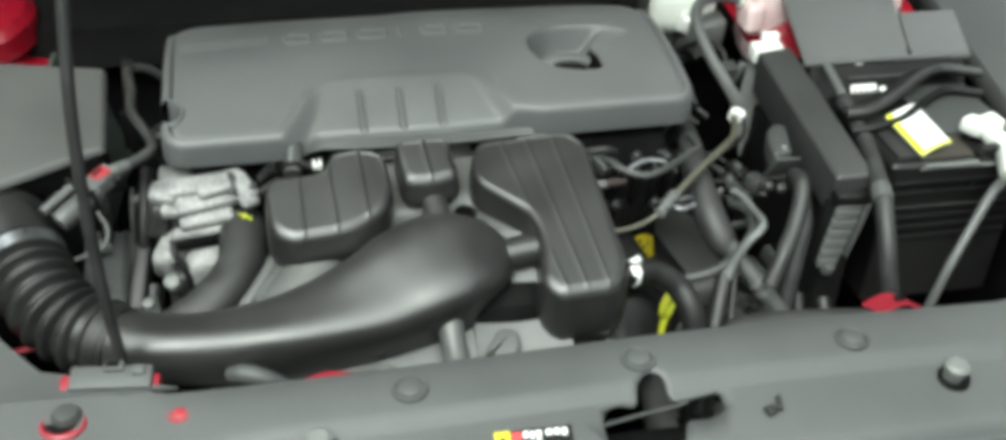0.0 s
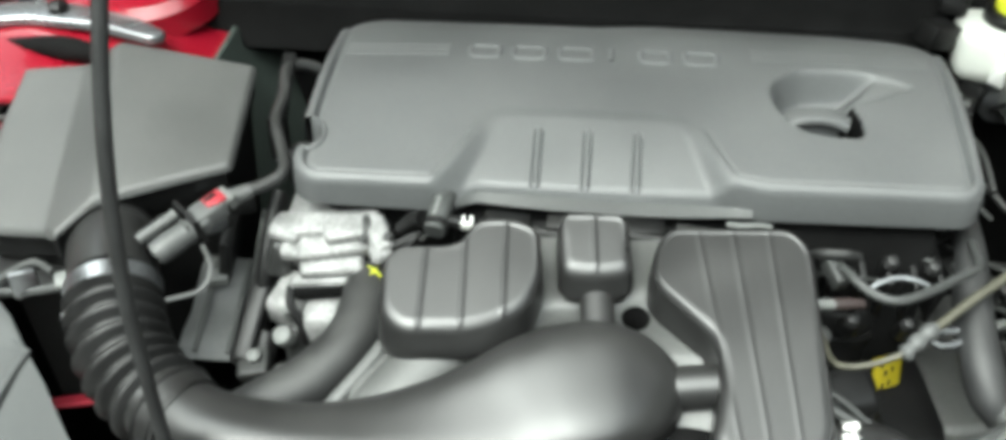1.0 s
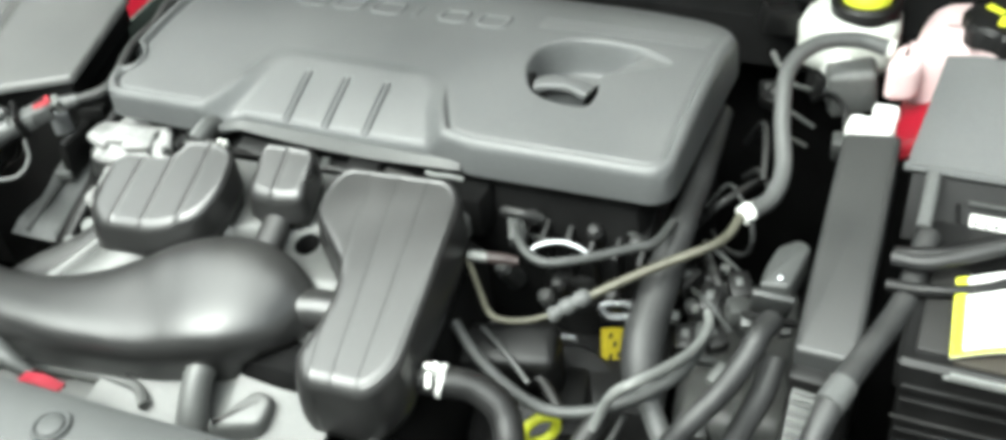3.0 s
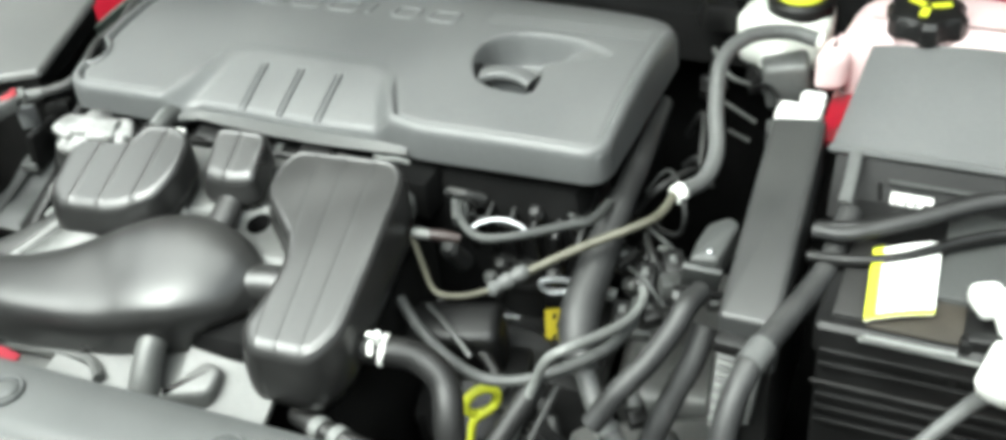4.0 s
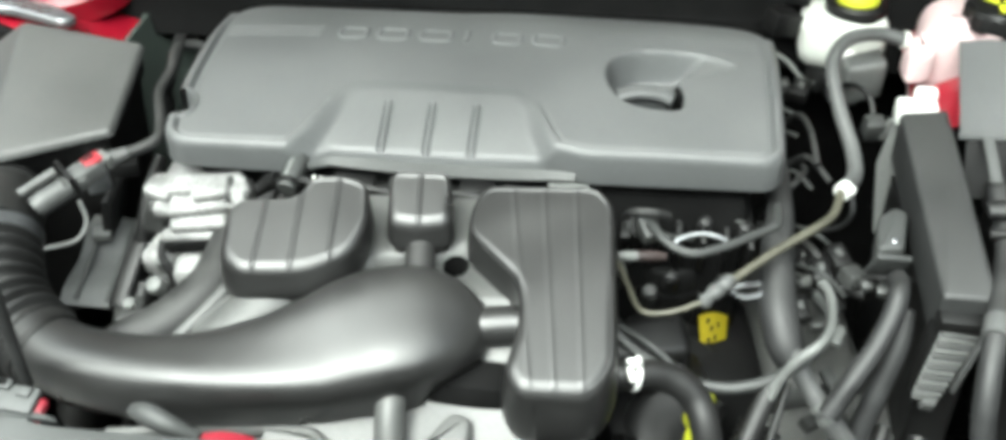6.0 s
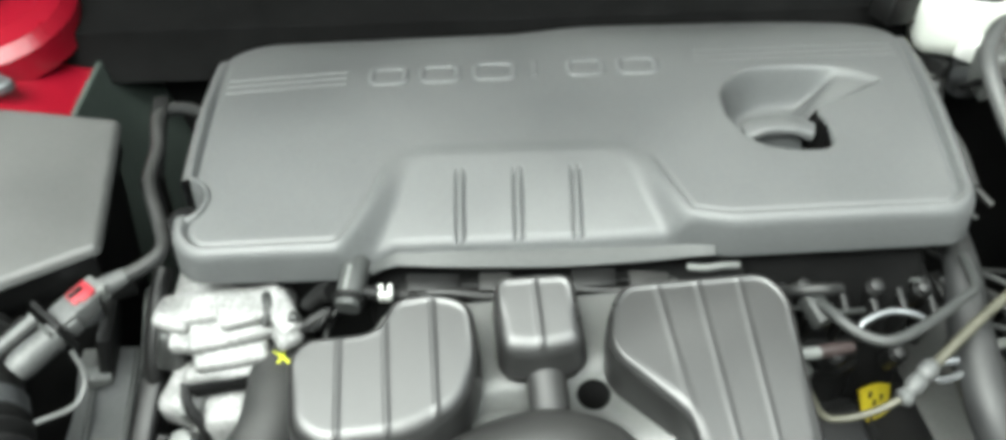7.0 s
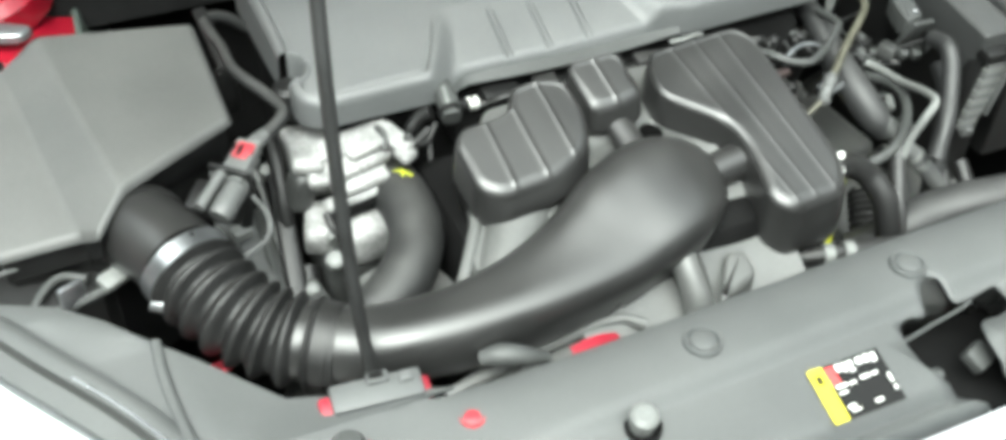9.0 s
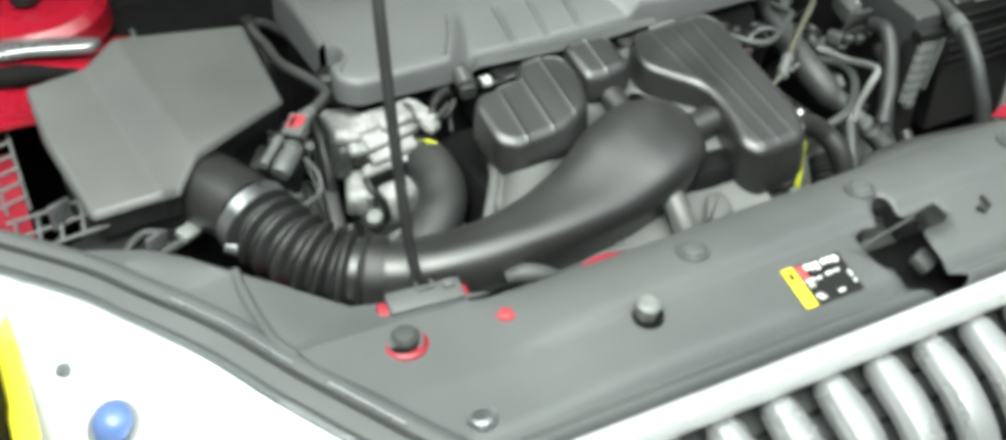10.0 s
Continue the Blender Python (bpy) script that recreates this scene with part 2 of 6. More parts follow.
def wobble(bm, amount, scale):
    for v in bm.verts:
        v.co += amount * noise.noise_vector(v.co * scale)
    return bm


def carve(ob, cutter_bm):
    """Takes the cutter's body out of a mesh object."""
    me = bpy.data.meshes.new("cutter")
    finish(cutter_bm)
    cutter_bm.to_mesh(me)
    cutter_bm.free()
    cut = new("cutter", me)
    mod = ob.modifiers.new("cut", "BOOLEAN")
    mod.object, mod.operation, mod.solver = cut, "DIFFERENCE", "EXACT"
    dg = bpy.context.evaluated_depsgraph_get()
    done = bpy.data.meshes.new_from_object(ob.evaluated_get(dg))
    ob.modifiers.clear()
    old = ob.data
    ob.data = done
    bpy.data.meshes.remove(old)
    bpy.data.objects.remove(cut)
    bpy.data.meshes.remove(me)
    return ob


# ---- the large structure: ground, bay, body ----
bm = bmesh.new()
bmesh.ops.create_grid(bm, x_segments=40, y_segments=40, size=400)
single("ground", bm, GROUND, "pale grey concrete ground under the car", "ground", kind="structure")

# unseen dark walls, added round the car to cut the low sky light
for name, size, at in (("shade_wall_south", (9.0, 0.2, 4.4), (0, -3.6, 2.2)), ("shade_wall_north", (9.0, 0.2, 4.4), (0, 6.2, 2.2)), ("shade_wall_west", (0.2, 9.6, 4.4), (-4.4, 1.3, 2.2)), ("shade_wall_east", (0.2, 9.6, 4.4), (4.4, 1.3, 2.2))):
    single(name, block(bmesh.new(), size, at, 0.01), SHADE_WALL, "unseen dark wall added to block low sky light", "wall", kind="structure")

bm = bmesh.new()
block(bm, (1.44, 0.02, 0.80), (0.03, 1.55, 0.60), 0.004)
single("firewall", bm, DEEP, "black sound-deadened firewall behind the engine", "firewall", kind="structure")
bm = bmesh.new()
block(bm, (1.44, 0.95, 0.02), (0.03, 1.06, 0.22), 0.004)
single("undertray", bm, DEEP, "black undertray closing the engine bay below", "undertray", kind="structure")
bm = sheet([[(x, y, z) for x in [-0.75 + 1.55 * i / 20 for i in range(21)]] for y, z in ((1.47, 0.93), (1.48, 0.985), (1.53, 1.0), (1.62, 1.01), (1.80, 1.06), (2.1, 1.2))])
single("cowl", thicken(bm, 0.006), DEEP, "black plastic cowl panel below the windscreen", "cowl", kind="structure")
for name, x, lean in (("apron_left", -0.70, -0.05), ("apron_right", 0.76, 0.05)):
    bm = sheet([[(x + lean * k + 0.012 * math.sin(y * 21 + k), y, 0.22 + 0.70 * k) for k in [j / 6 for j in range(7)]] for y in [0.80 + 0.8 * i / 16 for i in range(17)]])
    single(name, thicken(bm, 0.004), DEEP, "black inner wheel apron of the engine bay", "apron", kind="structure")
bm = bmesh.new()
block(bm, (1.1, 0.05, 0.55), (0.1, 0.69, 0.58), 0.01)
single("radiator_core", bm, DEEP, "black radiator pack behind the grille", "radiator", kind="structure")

# open bonnet on its rod, dark lining below
HINGE_Y, HINGE_Z, OPEN = 1.625, 1.035, radians(57)


def bonnet_at(x, v, below=0.0):
    """A place on the raised bonnet: v from the hinge to the front edge, below its skin."""
    d = 1.06 * v - 0.05 * v * (2 * (x - 0.05) / 1.5) ** 2
    up = 0.045 * math.sin(math.pi * min(1, v * 0.9)) - 0.05 * (2 * (x - 0.05) / 1.5) ** 2 - below
    return (x, HINGE_Y - d * math.cos(OPEN) + up * math.sin(OPEN), HINGE_Z + d * math.sin(OPEN) + up * math.cos(OPEN))


hood = thing("bonnet", (0.05, HINGE_Y, HINGE_Z), "raised red car bonnet with black lining underneath", "bonnet")
bm = sheet([[bonnet_at(-0.72 + 1.54 * i / 20, j / 16) for i in range(21)] for j in range(17)])
part("skin", thicken(bm, 0.004), RED, hood)
bm = sheet([[bonnet_at(-0.64 + 1.38 * i / 20, 0.07 + 0.86 * j / 16, 0.022) for i in range(21)] for j in range(17)])
part("lining", thicken(bm, 0.012), FELT, hood, "black felt bonnet lining")

# fenders, red strut towers and the body's red edges
FENDER = ((0.0, 0.0), (0.03, 0.012), (0.10, 0.012), (0.18, -0.02), (0.22, -0.10), (0.24, -0.30), (0.24, -0.55))
for name, x, s in (("fender_left", -0.72, -1), ("fender_right", 1.00, 1)):
    bm = sheet([[(x + s * (a + 0.04 * smoothstep(0.6, 1.2, y)), y, 0.955 + b + 0.05 * smoothstep(0.9, 1.7, y)) for a, b in FENDER] for y in [1.02 + 0.9 * i / 18 for i in range(19)]])
    single(name, thicken(bm, 0.003), RED, "glossy red front fender beside the engine bay", "fender", kind="structure")

tower = thing("strut_tower", (-0.62, 1.47, 0.90), "red painted strut tower with silver brace and black nut", "strut tower", "strut towers")
def red_edge(y):
    """Where the red panel of the left tower ends towards the engine."""
    return -0.489 + 0.006 * smoothstep(1.40, 1.48, y) + 0.030 * smoothstep(1.47, 1.62, y)


bm = sheet([[(-0.80 + (red_edge(1.27 + 0.36 * v) + 0.80) * u, 1.27 + 0.36 * v, 0.925 + 0.045 * math.sin(math.pi * (0.15 + 0.8 * u)) + 0.03 * v + 0.012 * math.sin(9 * u) * math.sin(7 * v)) for u in [i / 24 for i in range(25)]] for v in [j / 24 for j in range(25)]])
part("panel", thicken(bm, 0.005), RED, tower)
bm = lathe(bmesh.new(), [(0.085, -0.03), (0.085, 0.0), (0.075, 0.012), (0.05, 0.016), (0.045, 0.012)], (-0.585, 1.50, 0.995), (6, -6, 0))
part("dome", bm, RED, tower)
bm = loft(bmesh.new(), rounded([(-0.790, 1.385), (-0.700, 1.405), (-0.620, 1.398), (-0.545, 1.372), (-0.530, 1.388), (-0.575, 1.418), (-0.640, 1.440), (-0.700, 1.448), (-0.790, 1.425)], 0.008, 3), soft_top(0.984, 0.994, 0.004, 3))
part("brace", bm, SATIN, tower, "silver metal brace")
part("brace_bolt", lathe(bmesh.new(), [(0.013, 0.0), (0.013, 0.008), (0.008, 0.012), (0.003, 0.013)], (-0.672, 1.425, 0.993), seg=6), BLACK, tower, "black bolt on the brace")
# near-black tube stands in for the shade below the brace
part("well", tube([(-0.72, 1.375, 0.975), (-0.64, 1.366, 0.978), (-0.57, 1.352, 0.974)], [0.006, 0.014, 0.004], seg=12), DEEP, tower, "near-black tube in place of shade under the brace")
bm = lathe(bmesh.new(), [(0.019, 0), (0.019, 0.012), (0.012, 0.016), (0.012, 0.03), (0.009, 0.034)], (-0.60, 1.50, 1.01), seg=12)
part("nut", bm, BLACK, tower, "black strut nut")
part("seam", tube([(red_edge(y), y, 0.9340 + 0.0833 * (y - 1.27)) for y in (1.27, 1.33, 1.39, 1.45, 1.50, 1.56, 1.63)], 0.004), SEALG, tower, "grey-green sealed seam")
bm = sheet([[(red_edge(1.27 + 0.36 * v) + 0.055 * u, 1.27 + 0.36 * v, 0.932 - 0.22 * u + 0.03 * v) for u in [i / 6 for i in range(7)]] for v in [j / 10 for j in range(11)]])
part("side", thicken(bm, 0.004), SEALG, tower, "dull grey-green inner side")

tower = thing("strut_tower", (0.60, 1.5, 0.90), "red painted strut tower behind the coolant tank", "strut tower", "strut towers")
bm = sheet([[(0.468 + 0.25 * u, 1.30 + 0.34 * v, 0.955 + 0.025 * smoothstep(0.0, 0.35, u) + 0.05 * v + 0.015 * math.sin(7 * u) * math.sin(6 * v)) for u in [i / 24 for i in range(25)]] for v in [j / 24 for j in range(25)]])
part("panel", thicken(bm, 0.005), RED, tower)
bm = sheet([[(0.700 + 0.13 * v ** 0.7 + 0.25 * u, 0.97 + 0.70 * v, 0.960 + 0.02 * v + 0.02 * math.sin(math.pi * u)) for u in [i / 8 for i in range(9)]] for v in [j / 16 for j in range(17)]])
single("fender_cover", thicken(bm, 0.004), SHIELD, "grey plastic cover along the fender's inner edge", "trim panel", kind="structure")
single("bay_seal", tube([(0.700, 0.98, 0.950), (0.732, 1.10, 0.953), (0.758, 1.22, 0.957), (0.778, 1.33, 0.960), (0.800, 1.48, 0.965), (0.82, 1.66, 0.97)], 0.014, flat=0.8), SEAL, "black rubber seal along the bay's edge", "rubber seal", kind="structure")

single("cowl_strip", block(bmesh.new(), (0.11, 0.035, 0.02), (-0.145, 1.575, 0.948), 0.006, (12, 0, -4)), RED, "dim red painted body strip behind the engine", "body panel")

# ---- radiator cover ----
MID = 0.12
LIMIT = ((0.60, -0.376), (0.657, -0.412), (0.711, -0.443), (0.774, -0.481), (0.80, -0.494))


def limit(y):
    for (a, p), (b, q) in zip(LIMIT, LIMIT[1:]):
        if y <= b:
            return p + (q - p) * (y - a) / (b - a)
    return LIMIT[-1][1]


PROFILE = ((0.621, 0.885), (0.6212, 0.905), (0.6235, 0.913), (0.628, 0.9165), (0.633, 0.9163), (0.637, 0.9150), (0.641, 0.9185), (0.646, 0.9250), (0.654, 0.9285), (0.662, 0.9305), (0.698, 0.9365), (0.710, 0.9385), (0.714, 0.9395), (0.719, 0.944), (0.724, 0.9475), (0.732, 0.9498), (0.760, 0.951), (0.780, 0.951), (0.788, 0.947), (0.791, 0.935), (0.791, 0.905))
shield = thing("radiator_cover", (MID, 0.70, 0.90), "dark grey textured plastic cover panel over the radiator", "radiator cover", kind="structure")
grid = []
for y, z in PROFILE:
    lx = limit(y)
    rx = 2 * MID - lx + 0.02
    row = []
    for i in range(61):
        x = lx + (rx - lx) * i / 60
        # the step across the panel fades out towards both sides
        fade = smoothstep(-0.34, -0.20, x) * (1 - smoothstep(0.46, 0.56, x))
        plain = 0.918 + (y - 0.62) * 0.19
        if y < 0.65:
            plain = min(plain, z)
        elif -0.31 < x < 0.53 and y > 0.785:
            plain = min(plain, z)
        zz = z * fade + (1 - fade) * plain
        row.append((x, y + 0.006 * math.sin(6 * x) * (y > 0.7), zz))
    grid.append(row)
panel = part("panel", thicken(sheet(grid), 0.003), SHIELD, shield)
bm = loft(bmesh.new(), rounded([(0.079, 0.707), (0.093, 0.713), (0.110, 0.707), (0.117, 0.730), (0.130, 0.740), (0.140, 0.735), (0.145, 0.709), (0.163, 0.710), (0.193, 0.715), (0.193, 0.692), (0.178, 0.685), (0.152, 0.686), (0.145, 0.664), (0.145, 0.638), (0.166, 0.625), (0.143, 0.617), (0.124, 0.618), (0.094, 0.632), (0.075, 0.668), (0.074, 0.689)], 0.006, 4), [(0, 0.86), (0, 1.0)])
carve(panel, bm)
# side wing towards the headlamp, folded down along its edge
wing = [[(-0.425, 0.831), (-0.470, 0.818), (-0.492, 0.806), (-0.500, 0.808)],
        [(-0.450, 0.862), (-0.485, 0.848), (-0.505, 0.841), (-0.518, 0.845)],
        [(-0.478, 0.898), (-0.498, 0.893), (-0.507, 0.895), (-0.545, 0.889)],
        [(-0.506, 0.930), (-0.507, 0.928), (-0.512, 0.932), (-0.573, 0.935)],
        [(-0.540, 0.972), (-0.545, 0.970), (-0.560, 0.968), (-0.606, 0.980)],
        [(-0.575, 1.005), (-0.590, 1.002), (-0.612, 0.998), (-0.648, 1.032)],
        [(-0.615, 1.025), (-0.630, 1.030), (-0.650, 1.040), (-0.692, 1.082)]]
rows = [[(-0.300, 0.787, 0.9500), (-0.400, 0.787, 0.9505), (-0.470, 0.787, 0.9495), (-0.489, 0.787, 0.9470)]] + [[(x, y, (0.946, 0.947, 0.944, 0.936)[j]) for j, (x, y) in enumerate(r)] for r in wing]
fine = []
for a, b in zip(rows, rows[1:]):
    for k in range(4):
        fine.append([tuple(Vector(p).lerp(Vector(q), k / 4)) for p, q in zip(a, b)])
fine.append(rows[-1])
side = part("side_wing", thicken(sheet(fine), 0.003), SHIELD, shield)
right = [[(2 * MID - x + 0.02, y, z) for x, y, z in r] for r in fine]
part("side_wing", thicken(sheet(right), 0.003), SHIELD, shield)
part("fold", tube([(-0.506, 0.930, 0.949), (-0.508, 0.890, 0.949), (-0.505, 0.842, 0.948), (-0.498, 0.808, 0.947), (-0.462, 0.752, 0.940), (-0.428, 0.694, 0.931)], 0.0045, flat=0.5), SHIELD, shield)
# push-in buttons: a wide flat ring with a domed middle
def button(x, y, z, mat=SHIELD, r=0.017, label="grey round push button fastener in the panel"):
    ob = thing("push_fastener", (x, y, z), label, "fastener", "fasteners of the radiator cover")
    bm = lathe(bmesh.new(), [(r, -0.004), (r, 0.0), (r * 0.93, 0.0014), (r * 0.80, 0.0012), (r * 0.72, -0.001)], (x, y, z))
    part("ring", bm, mat, ob)
    bm = lathe(bmesh.new(), [(r * 0.68, -0.003), (r * 0.66, 0.0012), (r * 0.50, 0.0024), (r * 0.2, 0.0026)], (x, y, z))
    part("head", bm, mat, ob)
    return ob


for x, y in ((-0.094, 0.749), (0.125, 0.756), (0.342, 0.752)):
    button(x, y, 0.953)
button(-0.345, 0.772, 0.944, r=0.010)
button(-0.369, 0.664, 0.926, STEEL, 0.015, "bright screw head in the panel's corner")
ob = button(-0.298, 0.757, 0.945, REDPLASTIC, 0.011, "small red plastic clip pushed into the grey panel")


def pin(x, y, z, tilt):
    """A grey bumper stop on a near-black disc that stands for its hole."""
    ob = thing("bonnet_stop", (x, y, z), "grey ribbed bonnet stop in a dark round hole", "bonnet stop", "bonnet stops")
    bm = lathe(bmesh.new(), [(0.0155, -0.004), (0.0155, 0.0015), (0.014, 0.0025), (0.012, 0.001)], (x, y, z))
    # no hole is cut: a near-black disc gives its shade by colour
    part("hole", bm, DEEP, ob, "near-black disc painted as the shaded hole")
    bm = lathe(bmesh.new(), [(0.009, -0.004), (0.0105, 0.004), (0.0105, 0.012), (0.012, 0.013), (0.012, 0.018), (0.008, 0.021)], (x - 0.002, y, z), (tilt, 0, 0), seg=10)
    part("stop", bm, PALE, ob)
    for a in (0, 60, 120):
        part("stop_rib", block(bmesh.new(), (0.020, 0.003, 0.012), (x - 0.002, y - 0.002, z + 0.011), 0.001, (tilt, 0, a)), MID_GREY, ob)
    return ob


pin(-0.177, 0.700, 0.938, 8)
pin(0.425, 0.697, 0.938, 8)

ring = thing("grommet", (-0.397, 0.764, 0.945), "grey stud in a hole with a red rim", "grommet")
part("rim", lathe(bmesh.new(), [(0.021, -0.004), (0.021, 0.001), (0.018, 0.003), (0.015, 0.0)], (-0.397, 0.762, 0.944)), PINK, ring, "red painted metal rim")
# solid disc, coloured near-black as the shade round the stud
part("well", lathe(bmesh.new(), [(0.0155, -0.004), (0.0155, 0.0035)], (-0.399, 0.765, 0.942)), DEEP, ring, "near-black disc painted as the shaded well")
part("stud", lathe(bmesh.new(), [(0.013, -0.003), (0.013, 0.006), (0.010, 0.010), (0.004, 0.011)], (-0.395, 0.768, 0.943)), GREYPL, ring)

clip = thing("rod_clip", (-0.36, 0.805, 0.945), "grey plastic rod clip on a red bracket", "rod clip")
bm = block(bmesh.new(), (0.090, 0.022, 0.010), (-0.361, 0.8025, 0.9455), 0.004, (14, 0, -6))
part("bracket", bm, PINK, clip, "red painted bracket")
bm = block(bmesh.new(), (0.074, 0.025, 0.010), (-0.359, 0.8045, 0.952), 0.003, (14, 0, -6))
block(bm, (0.018, 0.010, 0.006), (-0.356, 0.812, 0.960), 0.002, (14, 0, -6))
block(bm, (0.012, 0.010, 0.005), (-0.334, 0.806, 0.959), 0.002, (14, 0, -6))
part("body", bm, SHIELD, clip)
# solid block, its near-black colour stands for the slot's shade
part("slot", block(bmesh.new(), (0.012, 0.006, 0.004), (-0.357, 0.8120, 0.9625), 0.001, (14, 0, -6)), DEEP, clip, "black block painted as a shaded slot")

rod = thing("prop_rod", (-0.36, 0.828, 0.93), "thin black steel rod holding the bonnet open", "prop rod")
part("rod", tube([(-0.352, 0.836, 0.935), (-0.3573, 0.8430, 1.00), (-0.3608, 0.8520, 1.10), (-0.3590, 0.8710, 1.20), (-0.3515, 0.9000, 1.30), (-0.3390, 0.9370, 1.40), (-0.3220, 0.9800, 1.50), (-0.3000, 1.0300, 1.60), (-0.280, 1.082, 1.690)], 0.0056, seg=12), HOSE, rod)

# warning label, set flat on the panel
lab = thing("warning_label", (0.002, 0.67, 0.936), "yellow, black and white printed warning label on the panel", "label")


def flat_piece(x0, x1, v0, v1, mat, name, lift):
    """A printed field of the label in its own frame: x across, v from the front edge to the back."""
    def place(x, v):
        y = 0.646 + 0.049 * v
        zz = 0.9265 + (y - 0.646) * 0.2 + 0.0022
        return (-0.030 + 0.071 * x + 0.004 * v, y, zz + lift)
    bm = sheet([[place(x0 + (x1 - x0) * i / 3, v0 + (v1 - v0) * j / 3) for i in range(4)] for j in range(4)])
    return part(name, thicken(bm, 0.0003), mat, lab)


flat_piece(0, 1, 0, 1, INKK, "black_field", 0.0)
flat_piece(0.0, 0.20, 0, 1, YELLOW, "yellow_field", 0.0006)
flat_piece(0.21, 0.34, 0.62, 0.95, INKR, "red_mark", 0.0006)
for a, b, v, h in ((0.37, 0.43, 0.90, 0.08), (0.46, 0.50, 0.88, 0.10), (0.53, 0.60, 0.90, 0.06), (0.53, 0.60, 0.78, 0.03), (0.66, 0.74, 0.90, 0.07), (0.77, 0.83, 0.90, 0.08), (0.86, 0.93, 0.88, 0.09),
                   (0.25, 0.40, 0.58, 0.03), (0.43, 0.52, 0.57, 0.025), (0.60, 0.72, 0.60, 0.03), (0.75, 0.84, 0.60, 0.025), (0.25, 0.36, 0.46, 0.02),
                   (0.26, 0.36, 0.20, 0.03), (0.28, 0.40, 0.12, 0.02), (0.62, 0.72, 0.14, 0.03), (0.94, 0.97, 0.45, 0.10), (0.94, 0.97, 0.25, 0.05)):
    flat_piece(a, b, v - h, v + h * 0.6, PAPER, "print_bar", 0.0006)
flat_piece(0.06, 0.14, 0.70, 0.86, INKK, "print_bar", 0.0009)

# latch in the opening
latch = thing("bonnet_latch", (0.14, 0.68, 0.90), "black steel bonnet latch in an opening of the panel", "latch")
bm = block(bmesh.new(), (0.17, 0.13, 0.01), (0.142, 0.675, 0.868), 0.002)
part("tray", bm, DEEP, latch)
bm = tube([(0.076, 0.694, 0.933), (0.100, 0.698, 0.934), (0.114, 0.700, 0.935), (0.139, 0.703, 0.936), (0.159, 0.707, 0.937)], 0.0018, flat=0.7, seg=8)
part("hook", bm, GREYPL, latch, "grey web across the opening")
bm = block(bmesh.new(), (0.026, 0.022, 0.014), (0.148, 0.672, 0.905), 0.004, (25, 0, 20))
part("lever", bm, GREYPL, latch, "grey lever in the opening")
part("bolt", lathe(bmesh.new(), [(0.006, 0), (0.006, 0.006), (0.003, 0.008)], (0.098, 0.668, 0.905), seg=8), GREYPL, latch)

# ---- grille ----
grille = thing("grille", (MID, 0.59, 0.60), "chrome car grille with upright waterfall bars", "grille")
bm = sheet([[(x, y + 0.003 * ((x - MID) / 0.45) ** 2, z) for x in [-0.36 + 0.96 * i / 24 for i in range(25)]] for y, z in ((0.620, 0.894), (0.6195, 0.905), (0.616, 0.9100), (0.610, 0.9105), (0.602, 0.9070), (0.5965, 0.9000), (0.5945, 0.892), (0.597, 0.884), (0.606, 0.880))])
part("top_bar", thicken(bm, 0.003), CHROME, grille, "wide bright chrome upper bar")
FALL = ((0.606, 0.872), (0.545, 0.848), (0.502, 0.802), (0.482, 0.720), (0.478, 0.560))
fall = curve([(0, y, z) for y, z in FALL], 6)
bm = sheet([[(x, p.y + 0.026, p.z - 0.022) for p in fall] for x in [MID - 0.47 + 0.94 * i / 12 for i in range(13)]])
part("backing", thicken(bm, 0.003), SHIELD, grille, "dark mesh behind the bars")
for k in range(7):
    p = fall[3 * k]
    part("mesh_rail", tube([(MID - 0.46, p.y + 0.018, p.z - 0.015), (MID, p.y + 0.018, p.z - 0.015), (MID + 0.46, p.y + 0.018, p.z - 0.015)], 0.003, seg=6), BLACK, grille)
for i in range(15):
    x = -0.340 + 0.0622 * i
    bm = bmesh.new()
    rings = []
    for k, p in enumerate(fall):
        d = (fall[min(k + 1, len(fall) - 1)] - fall[max(k - 1, 0)]).normalized()
        up = Vector((0, d.z, -d.y)) * (1 if d.y < 0 else -1)
        s = k / (len(fall) - 1)
        w = 0.0222 * min(1, 0.84 + 1.2 * s) if k else 0.0150
        h = 0.016 if k else 0.009
        # a flat crown between two sloping flanks
        flank = ((-1.0, -0.3), (-1.0, 0.15), (-0.92, 0.45), (-0.70, 0.86), (-0.60, 0.96), (-0.3, 1.0), (0.05, 1.02), (0.30, 0.98), (0.42, 0.90), (0.72, 0.55), (0.95, 0.22), (1.0, 0.05), (1.0, -0.3))
        rings.append([Vector((x, p.y, p.z)) + Vector((w * a, 0, 0)) + up * h * b for a, b in flank])
    vs = [[bm.verts.new(p) for p in r] for r in rings]
    for a, b in zip(vs, vs[1:]):
        for j in range(13):
            bm.faces.new((a[j], a[(j + 1) % 13], b[(j + 1) % 13], b[j]))
    bm.faces.new(vs[0]), bm.faces.new(vs[-1][::-1])
    part("bar", bm, BARS, grille, sharp=24)
bm = block(bmesh.new(), (0.96, 0.03, 0.05), (MID, 0.478, 0.535), 0.01)
part("bottom_bar", bm, CHROME, grille)

# bumper below the lamps and the grille, plain red
bm = sheet([[(x, 0.52 + 0.66 * abs((x - MID) / 0.95) ** 2.2 + dy - 0.10, z) for x in [MID - 0.98 + 1.96 * i / 32 for i in range(33)]] for dy, z in ((0.10, 0.53), (0.02, 0.52), (-0.02, 0.46), (0.0, 0.38), (0.04, 0.26))])
